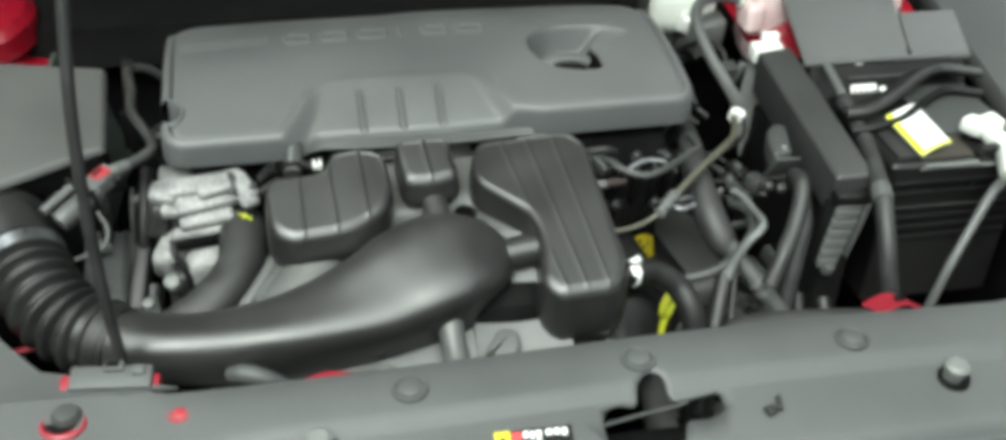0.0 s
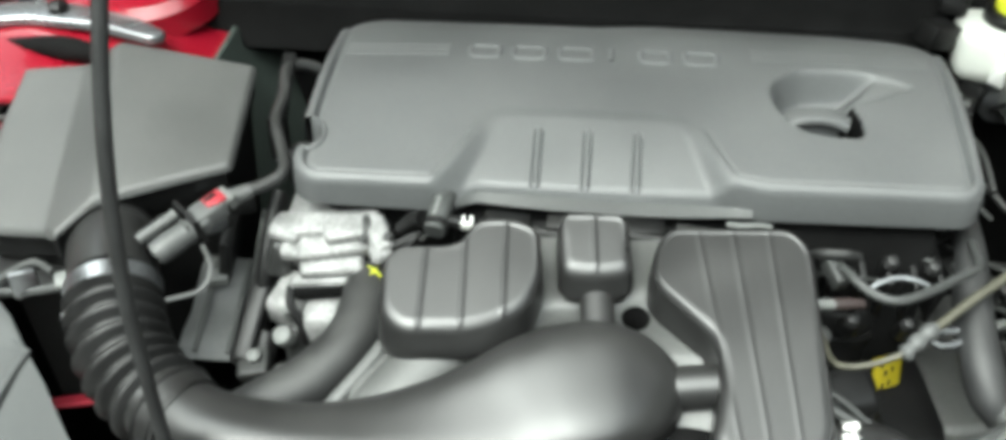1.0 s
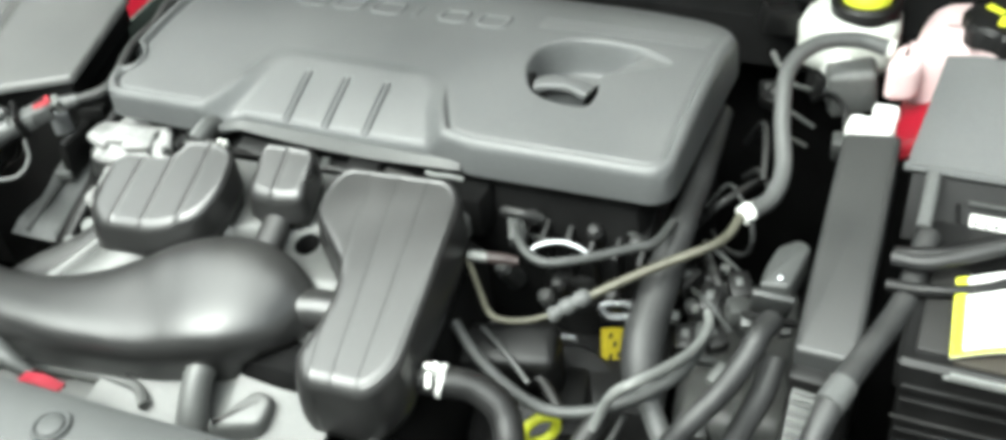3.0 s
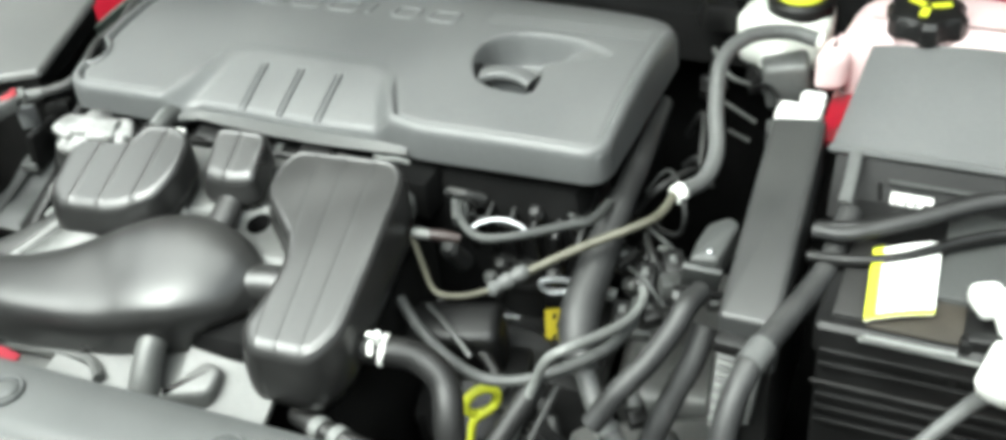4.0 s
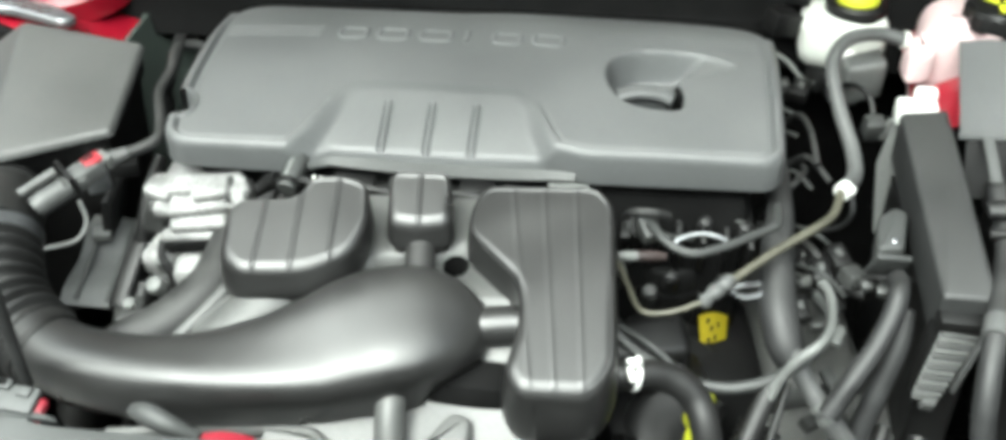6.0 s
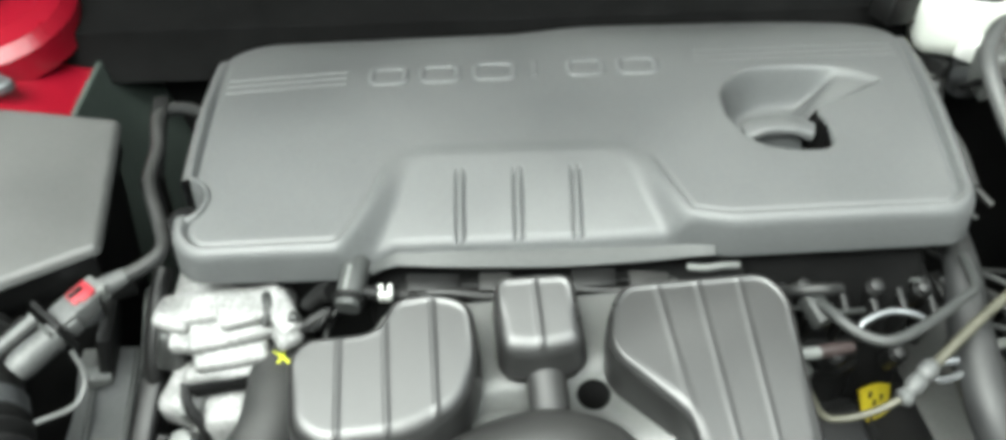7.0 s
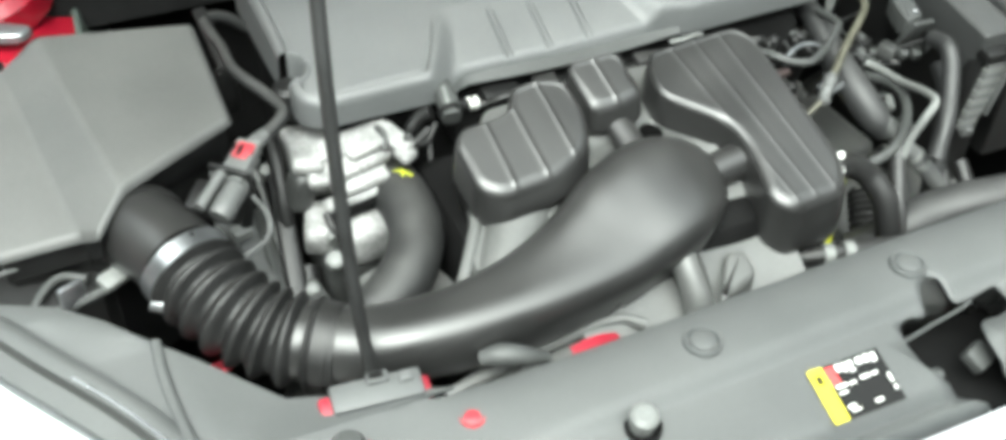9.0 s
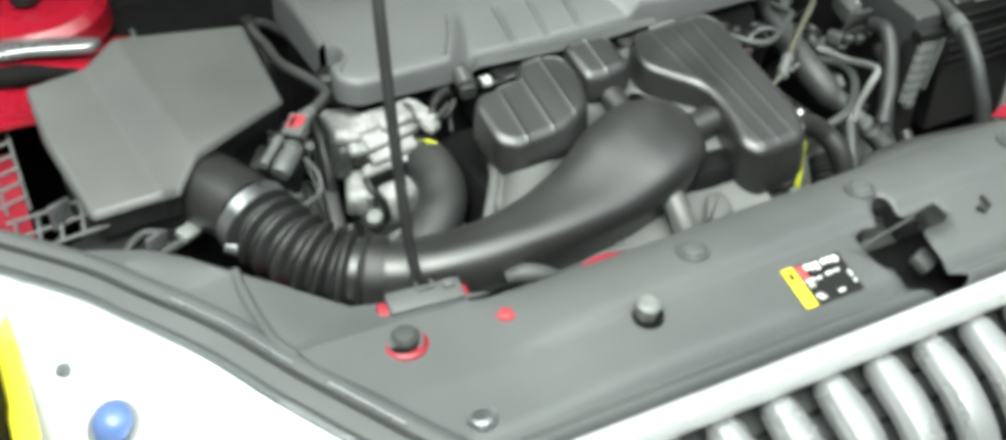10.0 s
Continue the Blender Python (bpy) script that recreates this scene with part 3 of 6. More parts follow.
single("bumper", thicken(bm, 0.004), RED, "red painted front bumper below the grille", "bumper", kind="structure")

# ---- headlamps ----
EDGE = [(-0.372, 0.600), (-0.413, 0.662), (-0.447, 0.720), (-0.486, 0.788), (-0.528, 0.869), (-0.580, 0.946), (-0.622, 1.006), (-0.700, 1.092)]


def headlamp(mirror):
    fx = (lambda x: 2 * MID + 0.02 - x) if mirror else (lambda x: x)
    lamp = thing("headlamp", (fx(-0.66), 0.75, 0.75), "bright clear headlamp with chrome-white reflector inside", "headlamp", "headlamps")

    def surface(push, s0, s1):
        line = curve([(x, y, 0) for x, y in EDGE], 4)
        rows = []
        for i, p in enumerate(line):
            f = i / (len(line) - 1)
            row = []
            for k in range(11):
                s = s0 + (s1 - s0) * k / 10
                wide = 0.26 + 0.04 * math.sin(math.pi * f)
                row.append((fx(p.x - s * wide * 0.86), p.y - s * wide * 0.60 + 0.10 * f * s, 0.932 + 0.02 * f - push - 0.16 * s ** 1.7 - 0.05 * (1 - f) * s))
            rows.append(row)
        return sheet(rows)

    shell = part("reflector", thicken(surface(0.014, 0.135, 1.0), 0.003), LAMPIN, lamp, "white metallised reflector")
    lens = part("lens", thicken(surface(0.0, 0.13, 1.0), 0.0015), LENS, lamp, "clear polycarbonate lens")
    lens.visible_shadow = False
    edge_line = curve([(x, y, 0) for x, y in EDGE], 6)

    def beside(off, z, a=0, b=None):
        """A line along the lamp's inner edge, set off outwards."""
        out = []
        for i, p in enumerate(edge_line):
            f = i / (len(edge_line) - 1)
            out.append(Vector((fx(p.x - 0.82 * off), p.y - 0.57 * off, z + 0.020 * f)))
        return out[a:b]

    strip = [beside(-0.004, 0.934), beside(0.002, 0.9385), beside(0.010, 0.9385), beside(0.018, 0.934), beside(0.026, 0.932), beside(0.038, 0.9275), beside(0.040, 0.915)]
    part("edge_strip", thicken(sheet(strip), 0.002), SHIELD, lamp, "grey edge strip")
    part("rim", tube(beside(0.0195, 0.935), 0.0032, flat=0.8, n=1, seg=8), SEAL, lamp, "black sealing edge")
    for a, b in ((8, 16), (18, 29)):
        part("bright_strip", tube(beside(0.0135, 0.9385, a, b), 0.0014, n=1, seg=8), SATIN, lamp, "bright strip on the seal")
    bm = sheet([[(fx(-0.715 - 0.022 * u), 0.84 + 0.22 * v, 0.905 - 0.015 * u + 0.012 * v) for u in [i / 4 for i in range(5)]] for v in [j / 8 for j in range(9)]])
    part("side_marker", thicken(bm, 0.004), AMBER, lamp, "amber side marker")
    # the bulb carries a blue reflection as its own colour
    bm = lathe(bmesh.new(), [(0.004, -0.01), (0.017, 0.002), (0.020, 0.010), (0.015, 0.017), (0.006, 0.021), (0.002, 0.022)], (fx(-0.650), 0.842, 0.886), (25, -25, 0))
    part("bulb", bm, BLUISH, lamp, "bulb coloured blue for the reflection there")
    part("bulb_shade", lathe(bmesh.new(), [(0.024, -0.006), (0.026, 0.002), (0.022, 0.004), (0.018, 0.001)], (fx(-0.653), 0.840, 0.886), (25, -25, 0), seg=24), PALE, lamp, "pale grey ring round the bulb")
    bm = lathe(bmesh.new(), [(0.006, 0.0), (0.008, 0.006), (0.005, 0.010)], (fx(-0.679), 0.918, 0.898), (10, -20, 0))
    part("position_bulb", bm, GREYPL, lamp, "small grey socket")
    for k in range(4):
        part("reflector_rib", tube([(fx(-0.560 + 0.030 * k), 0.722 - 0.016 * k, 0.893 - 0.002 * k), (fx(-0.572 + 0.030 * k), 0.706 - 0.016 * k, 0.882 - 0.002 * k)], 0.0030, n=2, seg=8), PALE, lamp, "grey reflector rib")
    return lamp


headlamp(False)
headlamp(True)

# small dark clip in the panel and a red edge below the hose
single("panel_clip", block(block(bmesh.new(), (0.010, 0.010, 0.004), (0.232, 0.683, 0.9385), 0.001, (8, 0, 20)), (0.005, 0.016, 0.004), (0.243, 0.690, 0.9395), 0.001, (8, 0, -10)), SEAL, "small black clip in the grey panel", "clip")
bm = sheet([[(-0.520 + 0.07 * u, 0.905 + 0.03 * v + 0.02 * u, 0.900 - 0.02 * v) for u in [i / 6 for i in range(7)]] for v in [j / 4 for j in range(5)]])
single("lower_bracket", thicken(bm, 0.003), PINK, "red painted sheet metal edge under the air hose", "bracket", "brackets")

# ---- engine cover ----
cover = thing("engine_cover", (0.0, 1.25, 0.98), "dark grey moulded plastic engine cover with a raised emblem", "engine cover")


def front(x):
    """The front edge of the cover."""
    y = 1.108 + 0.016 * smoothstep(-0.175, -0.145, x) - 0.006 * smoothstep(0.08, 0.12, x) + 0.010 * max(0, x) / 0.3
    return y


def back(x):
    return 1.405 + 0.028 * smoothstep(-0.06, 0.03, x) - 0.02 * smoothstep(0.18, 0.28, x)


def edges(x):
    """Front and back with the corners rounded off."""
    f, b = front(x), back(x)
    for side, r, rb in ((x + 0.322, 0.030, 0.055), (0.306 - x, 0.024, 0.060)):
        if side < r:
            f += r - math.sqrt(max(0, r * r - (r - side) ** 2))
        if side < rb:
            b -= rb - math.sqrt(max(0, rb * rb - (rb - side) ** 2))
    return f, b


def ramp_depth(x, y):
    """Distance into the sunken ramp from its outline, and its flare towards the front."""
    v = (y - 1.12) / 0.115
    flare = max(0, 1 - v) ** 2
    left, right = -0.144 - 0.038 * flare, 0.036 + 0.028 * (1 - v) + 0.024 * flare

    def soft_min(a, b, k=0.022):
        h = max(k - abs(a - b), 0) / k
        return min(a, b) - h * h * k / 4

    return soft_min(soft_min(x - left, right - x), 1.211 - y), flare


HOLLOW = rounded([(0.121, 1.240), (0.122, 1.278), (0.150, 1.303), (0.195, 1.308), (0.240, 1.301), (0.268, 1.281), (0.234, 1.261), (0.199, 1.246), (0.208, 1.226), (0.207, 1.196), (0.172, 1.194), (0.140, 1.205)],
                 [0.02, 0.022, 0.03, 0.03, 0.02, 0.012, 0.03, 0.012, 0.02, 0.012, 0.03, 0.022], 6)


def inside(poly, x, y):
    """Distance from the outline inwards; 0 outside."""
    p = Vector((x, y))
    odd, best = False, 1.0
    for a, b in zip(poly, poly[1:] + poly[:1]):
        if (a.y > y) != (b.y > y) and x < a.x + (y - a.y) * (b.x - a.x) / (b.y - a.y):
            odd = not odd
        d = b - a
        if d.length_squared < 1e-12:
            continue
        t = min(1, max(0, (p - a).dot(d) / d.length_squared))
        best = min(best, (p - a - d * t).length)
    return best if odd else 0.0


SLOT = 0.045


def slot(x, y):
    """The open part of the hollow, under and round its bar."""
    return y + 0.05 * (x - 0.165) < 1.2480 and x > 0.128


def dish(x, y):
    """Depth of the comma-shaped hollow: steep at its head, running out in its tail."""
    if not (0.10 < x < 0.27 and 1.19 < y < 1.33):
        return 0.0
    d = inside(HOLLOW, x, y)
    if d <= 0:
        return 0.0
    tail = smoothstep(-0.016, 0.012, (x - 0.187) * 0.79 - (y - 1.258) * 0.61)
    facet = 0.016 - 0.012 * smoothstep(0.0, 0.075, (x - 0.190) * 0.87 + (y - 1.240) * 0.49)
    floor = 0.036 * (1 - tail) + facet * tail
    wall = smoothstep(-0.0005, 0.009 + 0.007 * (1 - tail), d)
    if slot(x, y) and d > 0.003:
        return SLOT
    return floor * wall


RIBS = (-0.096, -0.050, -0.004)


def from_edge(x, y):
    """Distance inwards from the front and sides, and from the rear, round at the corners."""
    f, b, left, right = y - front(x), back(x) - y, x + 0.322, 0.306 - x
    e, rear = min(f, left, right), b
    for p, r in ((left, 0.030), (right, 0.026)):
        if p < r and f < r:
            e = min(e, r - math.hypot(r - p, r - f))
    for p, r in ((left, 0.055), (right, 0.060)):
        if p < r and b < r:
            rear = min(rear, r - math.hypot(r - p, r - b))
    return max(0.0, min(e, rear)), max(0.0, rear)


def cover_height(x, y):
    z = 1.016 + 0.30 * (y - 1.11) - 0.85 * (y - 1.11) ** 2
    z -= 3.0 * max(0, y - 1.36) ** 2
    z += -0.04 * (x * x)
    d, flare = ramp_depth(x, y)
    r = smoothstep(-0.004, 0.013 + 0.010 * flare, d)
    z -= r * (0.0036 + 0.200 * max(0, 1.200 - y))
    along = smoothstep(1.126, 1.130, y) * (1 - smoothstep(1.182, 1.188, y))
    for rib in RIBS:
        off = abs(x - rib)
        if along and off < 0.008:
            z += along * (0.0006 * (off < 0.0022) - 0.0028 * math.exp(-((off - 0.0031) / 0.0010) ** 2))
    z -= dish(x, y)
    # raised lip round the edge and down the ramp's sides, with a valley inside it
    e, rear = from_edge(x, y)
    plain = 1 - smoothstep(0.030, 0.150, rear)
    high = smoothstep(1.150, 1.200, y)
    beside = high + (1 - high) * smoothstep(0.0065, 0.0105, -d)
    valley = math.exp(-((e - 0.0135) / 0.0022) ** 2) * beside + (1 - high) * math.exp(-((-d - 0.0110) / 0.0022) ** 2) * smoothstep(0.010, 0.014, e)
    step = 0.0052 * smoothstep(0.0085, 0.0130, e) * beside + 0.0016 * min(1, valley)
    z -= (step * (1 - plain) + 0.0052 * plain) * (1 - r)
    lift = 0.0085
    if e < lift:
        z -= lift - math.sqrt(max(0, lift * lift - (lift - e) ** 2))
    if rear < 0.032:
        z -= 0.45 * (0.032 - math.sqrt(max(0, 0.032 ** 2 - (0.032 - rear) ** 2)))
    return z


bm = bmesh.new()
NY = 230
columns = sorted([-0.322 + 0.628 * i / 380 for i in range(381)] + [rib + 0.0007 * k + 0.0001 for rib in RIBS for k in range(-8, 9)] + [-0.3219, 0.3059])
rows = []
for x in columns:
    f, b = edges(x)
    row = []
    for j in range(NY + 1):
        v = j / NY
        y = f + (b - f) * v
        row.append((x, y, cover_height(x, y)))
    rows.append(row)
# faces at the slot's edge, kept apart to be coloured as shade
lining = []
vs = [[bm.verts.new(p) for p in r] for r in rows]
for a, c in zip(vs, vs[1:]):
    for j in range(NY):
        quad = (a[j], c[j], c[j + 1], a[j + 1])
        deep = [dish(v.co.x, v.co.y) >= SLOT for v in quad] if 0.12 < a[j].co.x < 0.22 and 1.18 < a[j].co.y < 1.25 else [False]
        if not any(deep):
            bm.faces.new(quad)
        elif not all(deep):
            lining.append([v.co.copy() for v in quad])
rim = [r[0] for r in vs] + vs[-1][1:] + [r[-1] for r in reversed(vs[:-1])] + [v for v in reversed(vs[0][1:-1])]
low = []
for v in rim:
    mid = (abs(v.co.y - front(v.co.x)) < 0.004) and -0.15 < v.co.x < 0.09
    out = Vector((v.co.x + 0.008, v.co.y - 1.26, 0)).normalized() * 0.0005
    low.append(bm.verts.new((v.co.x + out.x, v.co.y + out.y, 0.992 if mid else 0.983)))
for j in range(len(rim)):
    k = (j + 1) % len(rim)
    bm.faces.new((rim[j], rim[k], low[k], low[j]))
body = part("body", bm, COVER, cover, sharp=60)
# round cut at the fixing on its side, and the one over the connector
cut = lathe(bmesh.new(), [(0.0185, 0.9), (0.0185, 1.2)], (-0.318, 1.164, 0))
carve(body, cut)
arc = [-math.pi * 0.42 + math.pi * 0.84 * i / 18 for i in range(19)]
part("notch_wall", thicken(sheet([[(-0.318 + r * math.cos(a), 1.164 + r * math.sin(a), z + 0.24 * r * math.sin(a)) for a in arc] for r, z in ((0.0170, 0.985), (0.0175, 1.012), (0.0180, 1.0228), (0.0195, 1.0246), (0.0215, 1.0242), (0.0230, 1.0220))]), 0.0015), COVER, cover, "raised rim of the round notch")
part("front_lip", thicken(sheet([[(x, front(x) - 0.001 - q * (0.004 + 0.009 * math.sin(math.pi * u) ** 0.6), 0.9965 - 0.006 * q - 0.003 * u) for q in (0, 0.5, 1)] for u, x in [(i / 24, -0.168 + 0.27 * i / 24) for i in range(25)]]), 0.0025), GREYPL, cover, "thin darker lip under the ramp")
# the slot's edge faces in black: shade put into their colour
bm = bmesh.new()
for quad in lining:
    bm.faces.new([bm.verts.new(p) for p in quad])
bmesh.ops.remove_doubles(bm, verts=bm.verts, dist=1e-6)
part("slot_shade", bm, BLACK, cover, "slot wall coloured black as shade")
part("fixing", lathe(bmesh.new(), [(0.0165, 0.97), (0.0165, 1.000), (0.0120, 1.005), (0.004, 1.006)], (-0.319, 1.164, 0)), BLACK, cover, "black rubber fixing")
bar = tube([(0.1390, 1.2270, 1.0220), (0.1480, 1.2285, 1.0255), (0.158, 1.2300, 1.0270), (0.170, 1.2307, 1.0270), (0.182, 1.2300, 1.0255), (0.1945, 1.2275, 1.0215)], 0.0095, flat=0.5, seg=24, square=4.5)
block(bar, (0.040, 0.006, 0.030), (0.168, 1.232, 1.005), 0.002)
part("handle_bar", bar, COVER, cover, "flat rounded bar across the hollow")

# the raised emblem, drawn as plain grey rounded shapes
def on_cover(x, y, lift=0.0):
    return Vector((x, y, cover_height(x, y) + lift))


def stroke(points, w=0.0036):
    return tube([on_cover(x, y, 0.0008) for x, y in points], w, seg=8, flat=0.45, n=6, smooth=True)


for x0, x1, y0, w in ((-0.303, -0.198, 1.303, 0.0019), (0.108, 0.284, 1.325, 0.0013)):
    for k in (-1, 0, 1):
        line = [(x0 + (x1 - x0) * t, y0 + 0.0095 * k + 0.006 * t) for t in [i / 12 for i in range(13)]]
        part("stripe", stroke(line, w), COVER, cover, "raised thin stripe")
EMBLEM = ((-0.176, 0.030), (-0.132, 0.032), (-0.085, 0.034), (-0.036, 0.006), (-0.003, 0.029), (0.041, 0.032))
for k, (x0, w) in enumerate(EMBLEM):
    y0 = 1.296 + 0.018 * (x0 + 0.178)
    bm = bmesh.new()
    if w > 0.02:
        ring = [(p.x, p.y) for p in rounded([(x0, y0), (x0 + w, y0), (x0 + w, y0 + 0.024), (x0, y0 + 0.024)], 0.008, 3)]
        merge(bm, stroke(ring + ring[:1], 0.0030))
    else:
        merge(bm, stroke([(x0 + 0.003, y0), (x0 + 0.003, y0 + 0.012), (x0 + 0.003, y0 + 0.024)], 0.0030))
    part("emblem_shape", bm, LETTER, cover, "raised lighter grey shape")

# ---- intake manifold ----
SLOPE, Y0, ZP = 0.25, 1.0, 0.967
mani = thing("intake_manifold", (-0.03, 0.97, 0.90), "satin black plastic intake manifold with ribbed chambers", "intake manifold")


def tilted(bm):
    return shear(bm, SLOPE, Y0)


plate = rounded([(-0.232, 0.905), (-0.205, 0.985), (-0.150, 1.075), (0.040, 1.083), (0.140, 1.068), (0.140, 0.97), (0.060, 0.966), (0.020, 0.962), (-0.02, 0.945), (-0.13, 0.905)], 0.012)
flange = part("flange", tilted(loft(bmesh.new(), plate, soft_top(ZP - 0.016, ZP, 0.003, 3))), PLATE, mani, "grey plastic flange")
carve(flange, lathe(bmesh.new(), [(0.0125, 0.85), (0.0125, 1.1)], (0.0, 1.0, 0)))
# near-black sleeve: the shade inside the hole is put into its colour
part("hole_shade", tilted(lathe(bmesh.new(), [(0.0133, ZP - 0.09), (0.0133, ZP - 0.0015), (0.0122, ZP - 0.0015), (0.0122, ZP - 0.085)], (0, 1.0, 0))), DEEP, mani, "sleeve coloured near-black as the hole's shade")


def pad(name, outline, radius, ribs, top, base, soft, along_y, side, welt=0.0014, nu=200, nv=64):
    """A chamber: a crowned top with thin welts across it, rounded edges, and walls down to its base."""
    poly = rounded(outline, radius, 8)
    pts = np.array([(p.x, p.y) for p in poly])
    main, other = (1, 0) if along_y else (0, 1)
    lo, hi = pts[:, main].min(), pts[:, main].max()
    nxt = np.roll(pts, -1, axis=0)

    def span(c):
        hits = []
        for a, b in zip(pts, nxt):
            if (a[main] > c) != (b[main] > c):
                t = (c - a[main]) / (b[main] - a[main])
                hits.append(a[other] + t * (b[other] - a[other]))
        return min(hits), max(hits)

    grid = np.zeros((nu + 1, nv + 1, 2))
    for i in range(nu + 1):
        c = lo + (hi - lo) * (0.5 - 0.5 * math.cos(math.pi * (0.012 + 0.976 * i / nu)))
        a, b = span(c)
        grid[i, :, main] = c
        grid[i, :, other] = a + (b - a) * (0.5 - 0.5 * np.cos(np.pi * np.arange(nv + 1) / nv))
    flat = grid.reshape(-1, 2)
    near = np.full(len(flat), 9.0)
    for a, b in zip(pts, nxt):
        d = b - a
        if d @ d < 1e-12:
            continue
        t = np.clip(((flat - a) @ d) / (d @ d), 0, 1)
        near = np.minimum(near, np.linalg.norm(flat - a - t[:, None] * d, axis=1))
    z = np.array([top(x, y) for x, y in flat])
    rear = np.clip((flat[:, 1] - pts[:, 1].min()) / (pts[:, 1].max() - pts[:, 1].min()), 0, 1)
    edge = soft * (1.35 - 0.75 * rear)
    q = np.clip(1 - near / edge, 0, 1)
    z -= edge * 0.85 * (1 - np.sqrt(1 - q * q))
    z += 0.0011 * np.exp(-((near - 0.0042) / 0.0016) ** 2) * np.clip(2.2 * rear - 0.9, 0, 1)
    for (x0, y0), (x1, y1) in ribs:
        d = np.array((x1 - x0, y1 - y0))
        t = ((flat - (x0, y0)) @ d) / (d @ d)
        off = np.abs((flat[:, 0] - x0) * d[1] - (flat[:, 1] - y0) * d[0]) / np.linalg.norm(d)
        fade = np.clip(near / 0.006, 0, 1) * np.clip((t + 0.06) / 0.06, 0, 1) * np.clip((1.06 - t) / 0.06, 0, 1)
        z += fade * welt * np.exp(-(off / 0.0019) ** 2)
    bm = bmesh.new()
    vs = [[bm.verts.new((flat[i * (nv + 1) + j, 0], flat[i * (nv + 1) + j, 1], z[i * (nv + 1) + j])) for j in range(nv + 1)] for i in range(nu + 1)]
    for a, b in zip(vs, vs[1:]):
        for j in range(nv):
            bm.faces.new((a[j], b[j], b[j + 1], a[j + 1]))
    rim = [r[0] for r in vs] + vs[-1][1:] + [r[-1] for r in reversed(vs[:-1])] + [v for v in reversed(vs[0][1:-1])]
    # walls: outwards by the outline's own normal, downwards by a share of the height
    n = len(rim)
    area = sum(rim[k].co.x * rim[(k + 1) % n].co.y - rim[(k + 1) % n].co.x * rim[k].co.y for k in range(n))
    outs = []
    for k in range(n):
        d = (rim[(k + 4) % n].co - rim[k - 4].co).xy.normalized()
        outs.append(Vector((d.y, -d.x)) * (1 if area > 0 else -1))
    last = rim
    for out, share in side:
        ring = []
        for k, v in enumerate(rim):
            low = base(v.co.x, v.co.y)
            ring.append(bm.verts.new((v.co.x + outs[k].x * out, v.co.y + outs[k].y * out, v.co.z + (low - v.co.z) * share)))
        for k in range(n):
            bm.faces.new((last[k], last[(k + 1) % n], ring[(k + 1) % n], ring[k]))
        last = ring
    return part(name, bm, MANIFOLD, mani, sharp=75)


def on_flange(x, y):
    return ZP + SLOPE * (y - Y0)


WALLS = ((0.0012, 0.22), (0.0022, 0.50), (0.0022, 0.62), (-0.0015, 0.72), (-0.004, 1.15))
chamber = pad("left_chamber", [(-0.212, 1.000), (-0.200, 1.012), (-0.160, 1.015), (-0.148, 1.020), (-0.140, 1.038), (-0.110, 1.042), (-0.084, 1.034), (-0.079, 0.995), (-0.088, 0.965), (-0.125, 0.943), (-0.188, 0.937), (-0.209, 0.952)],
              [0.012, 0.012, 0.012, 0.010, 0.012, 0.014, 0.018, 0.016, 0.020, 0.020, 0.018, 0.014],
              [((-0.177, 1.014), (-0.175, 0.939)), ((-0.146, 1.030), (-0.141, 0.943)), ((-0.113, 1.041), (-0.108, 0.954))],
              lambda x, y: 0.998 + 0.38 * (y - 0.947), lambda x, y: on_flange(x, y) - 0.012 * smoothstep(-0.17, -0.21, x), 0.009, False, WALLS)
chamber = pad("middle_chamber", [(-0.070, 1.060), (-0.012, 1.062), (-0.004, 1.012), (-0.034, 1.005), (-0.065, 1.008)], [0.012, 0.012, 0.012, 0.02, 0.012],
              [((-0.041, 1.062), (-0.035, 1.004))], lambda x, y: 1.004 + 0.42 * (y - 1.0), on_flange, 0.009, False, WALLS, nu=100, nv=48)
RIGHT = [(0.012, 1.040), (0.024, 1.058), (0.126, 1.064), (0.143, 1.046), (0.155, 0.890), (0.138, 0.860), (0.074, 0.857), (0.058, 0.877), (0.068, 0.925), (0.062, 0.962), (0.036, 0.985), (0.010, 1.008)]
RIGHT_R = [0.014, 0.014, 0.016, 0.02, 0.02, 0.022, 0.02, 0.02, 0.03, 0.03, 0.03, 0.018]


def right_top(x, y):
    return 1.0205 + 0.33 * (y - 1.056)


chamber = pad("right_chamber", RIGHT, RIGHT_R, [((0.047, 1.058), (0.082, 0.868)), ((0.076, 1.060), (0.104, 0.864)), ((0.106, 1.062), (0.128, 0.864))],
              right_top, lambda x, y: on_flange(x, y) - 0.040 - 0.010 * smoothstep(0.96, 0.88, y), 0.010, True, ((0.0015, 0.15), (0.0028, 0.35), (0.0028, 0.62), (0.0005, 0.80), (-0.006, 0.94), (-0.016, 1.0)), 0.0006, 110, 190)
pts = rounded(RIGHT, RIGHT_R)
part("edge_bead", tube([(p.x, p.y, right_top(p.x, p.y) - 0.0024) for p in inset(pts, 0.0042)[6:34]], 0.0014, seg=6, smooth=False), MANIFOLD, chamber)

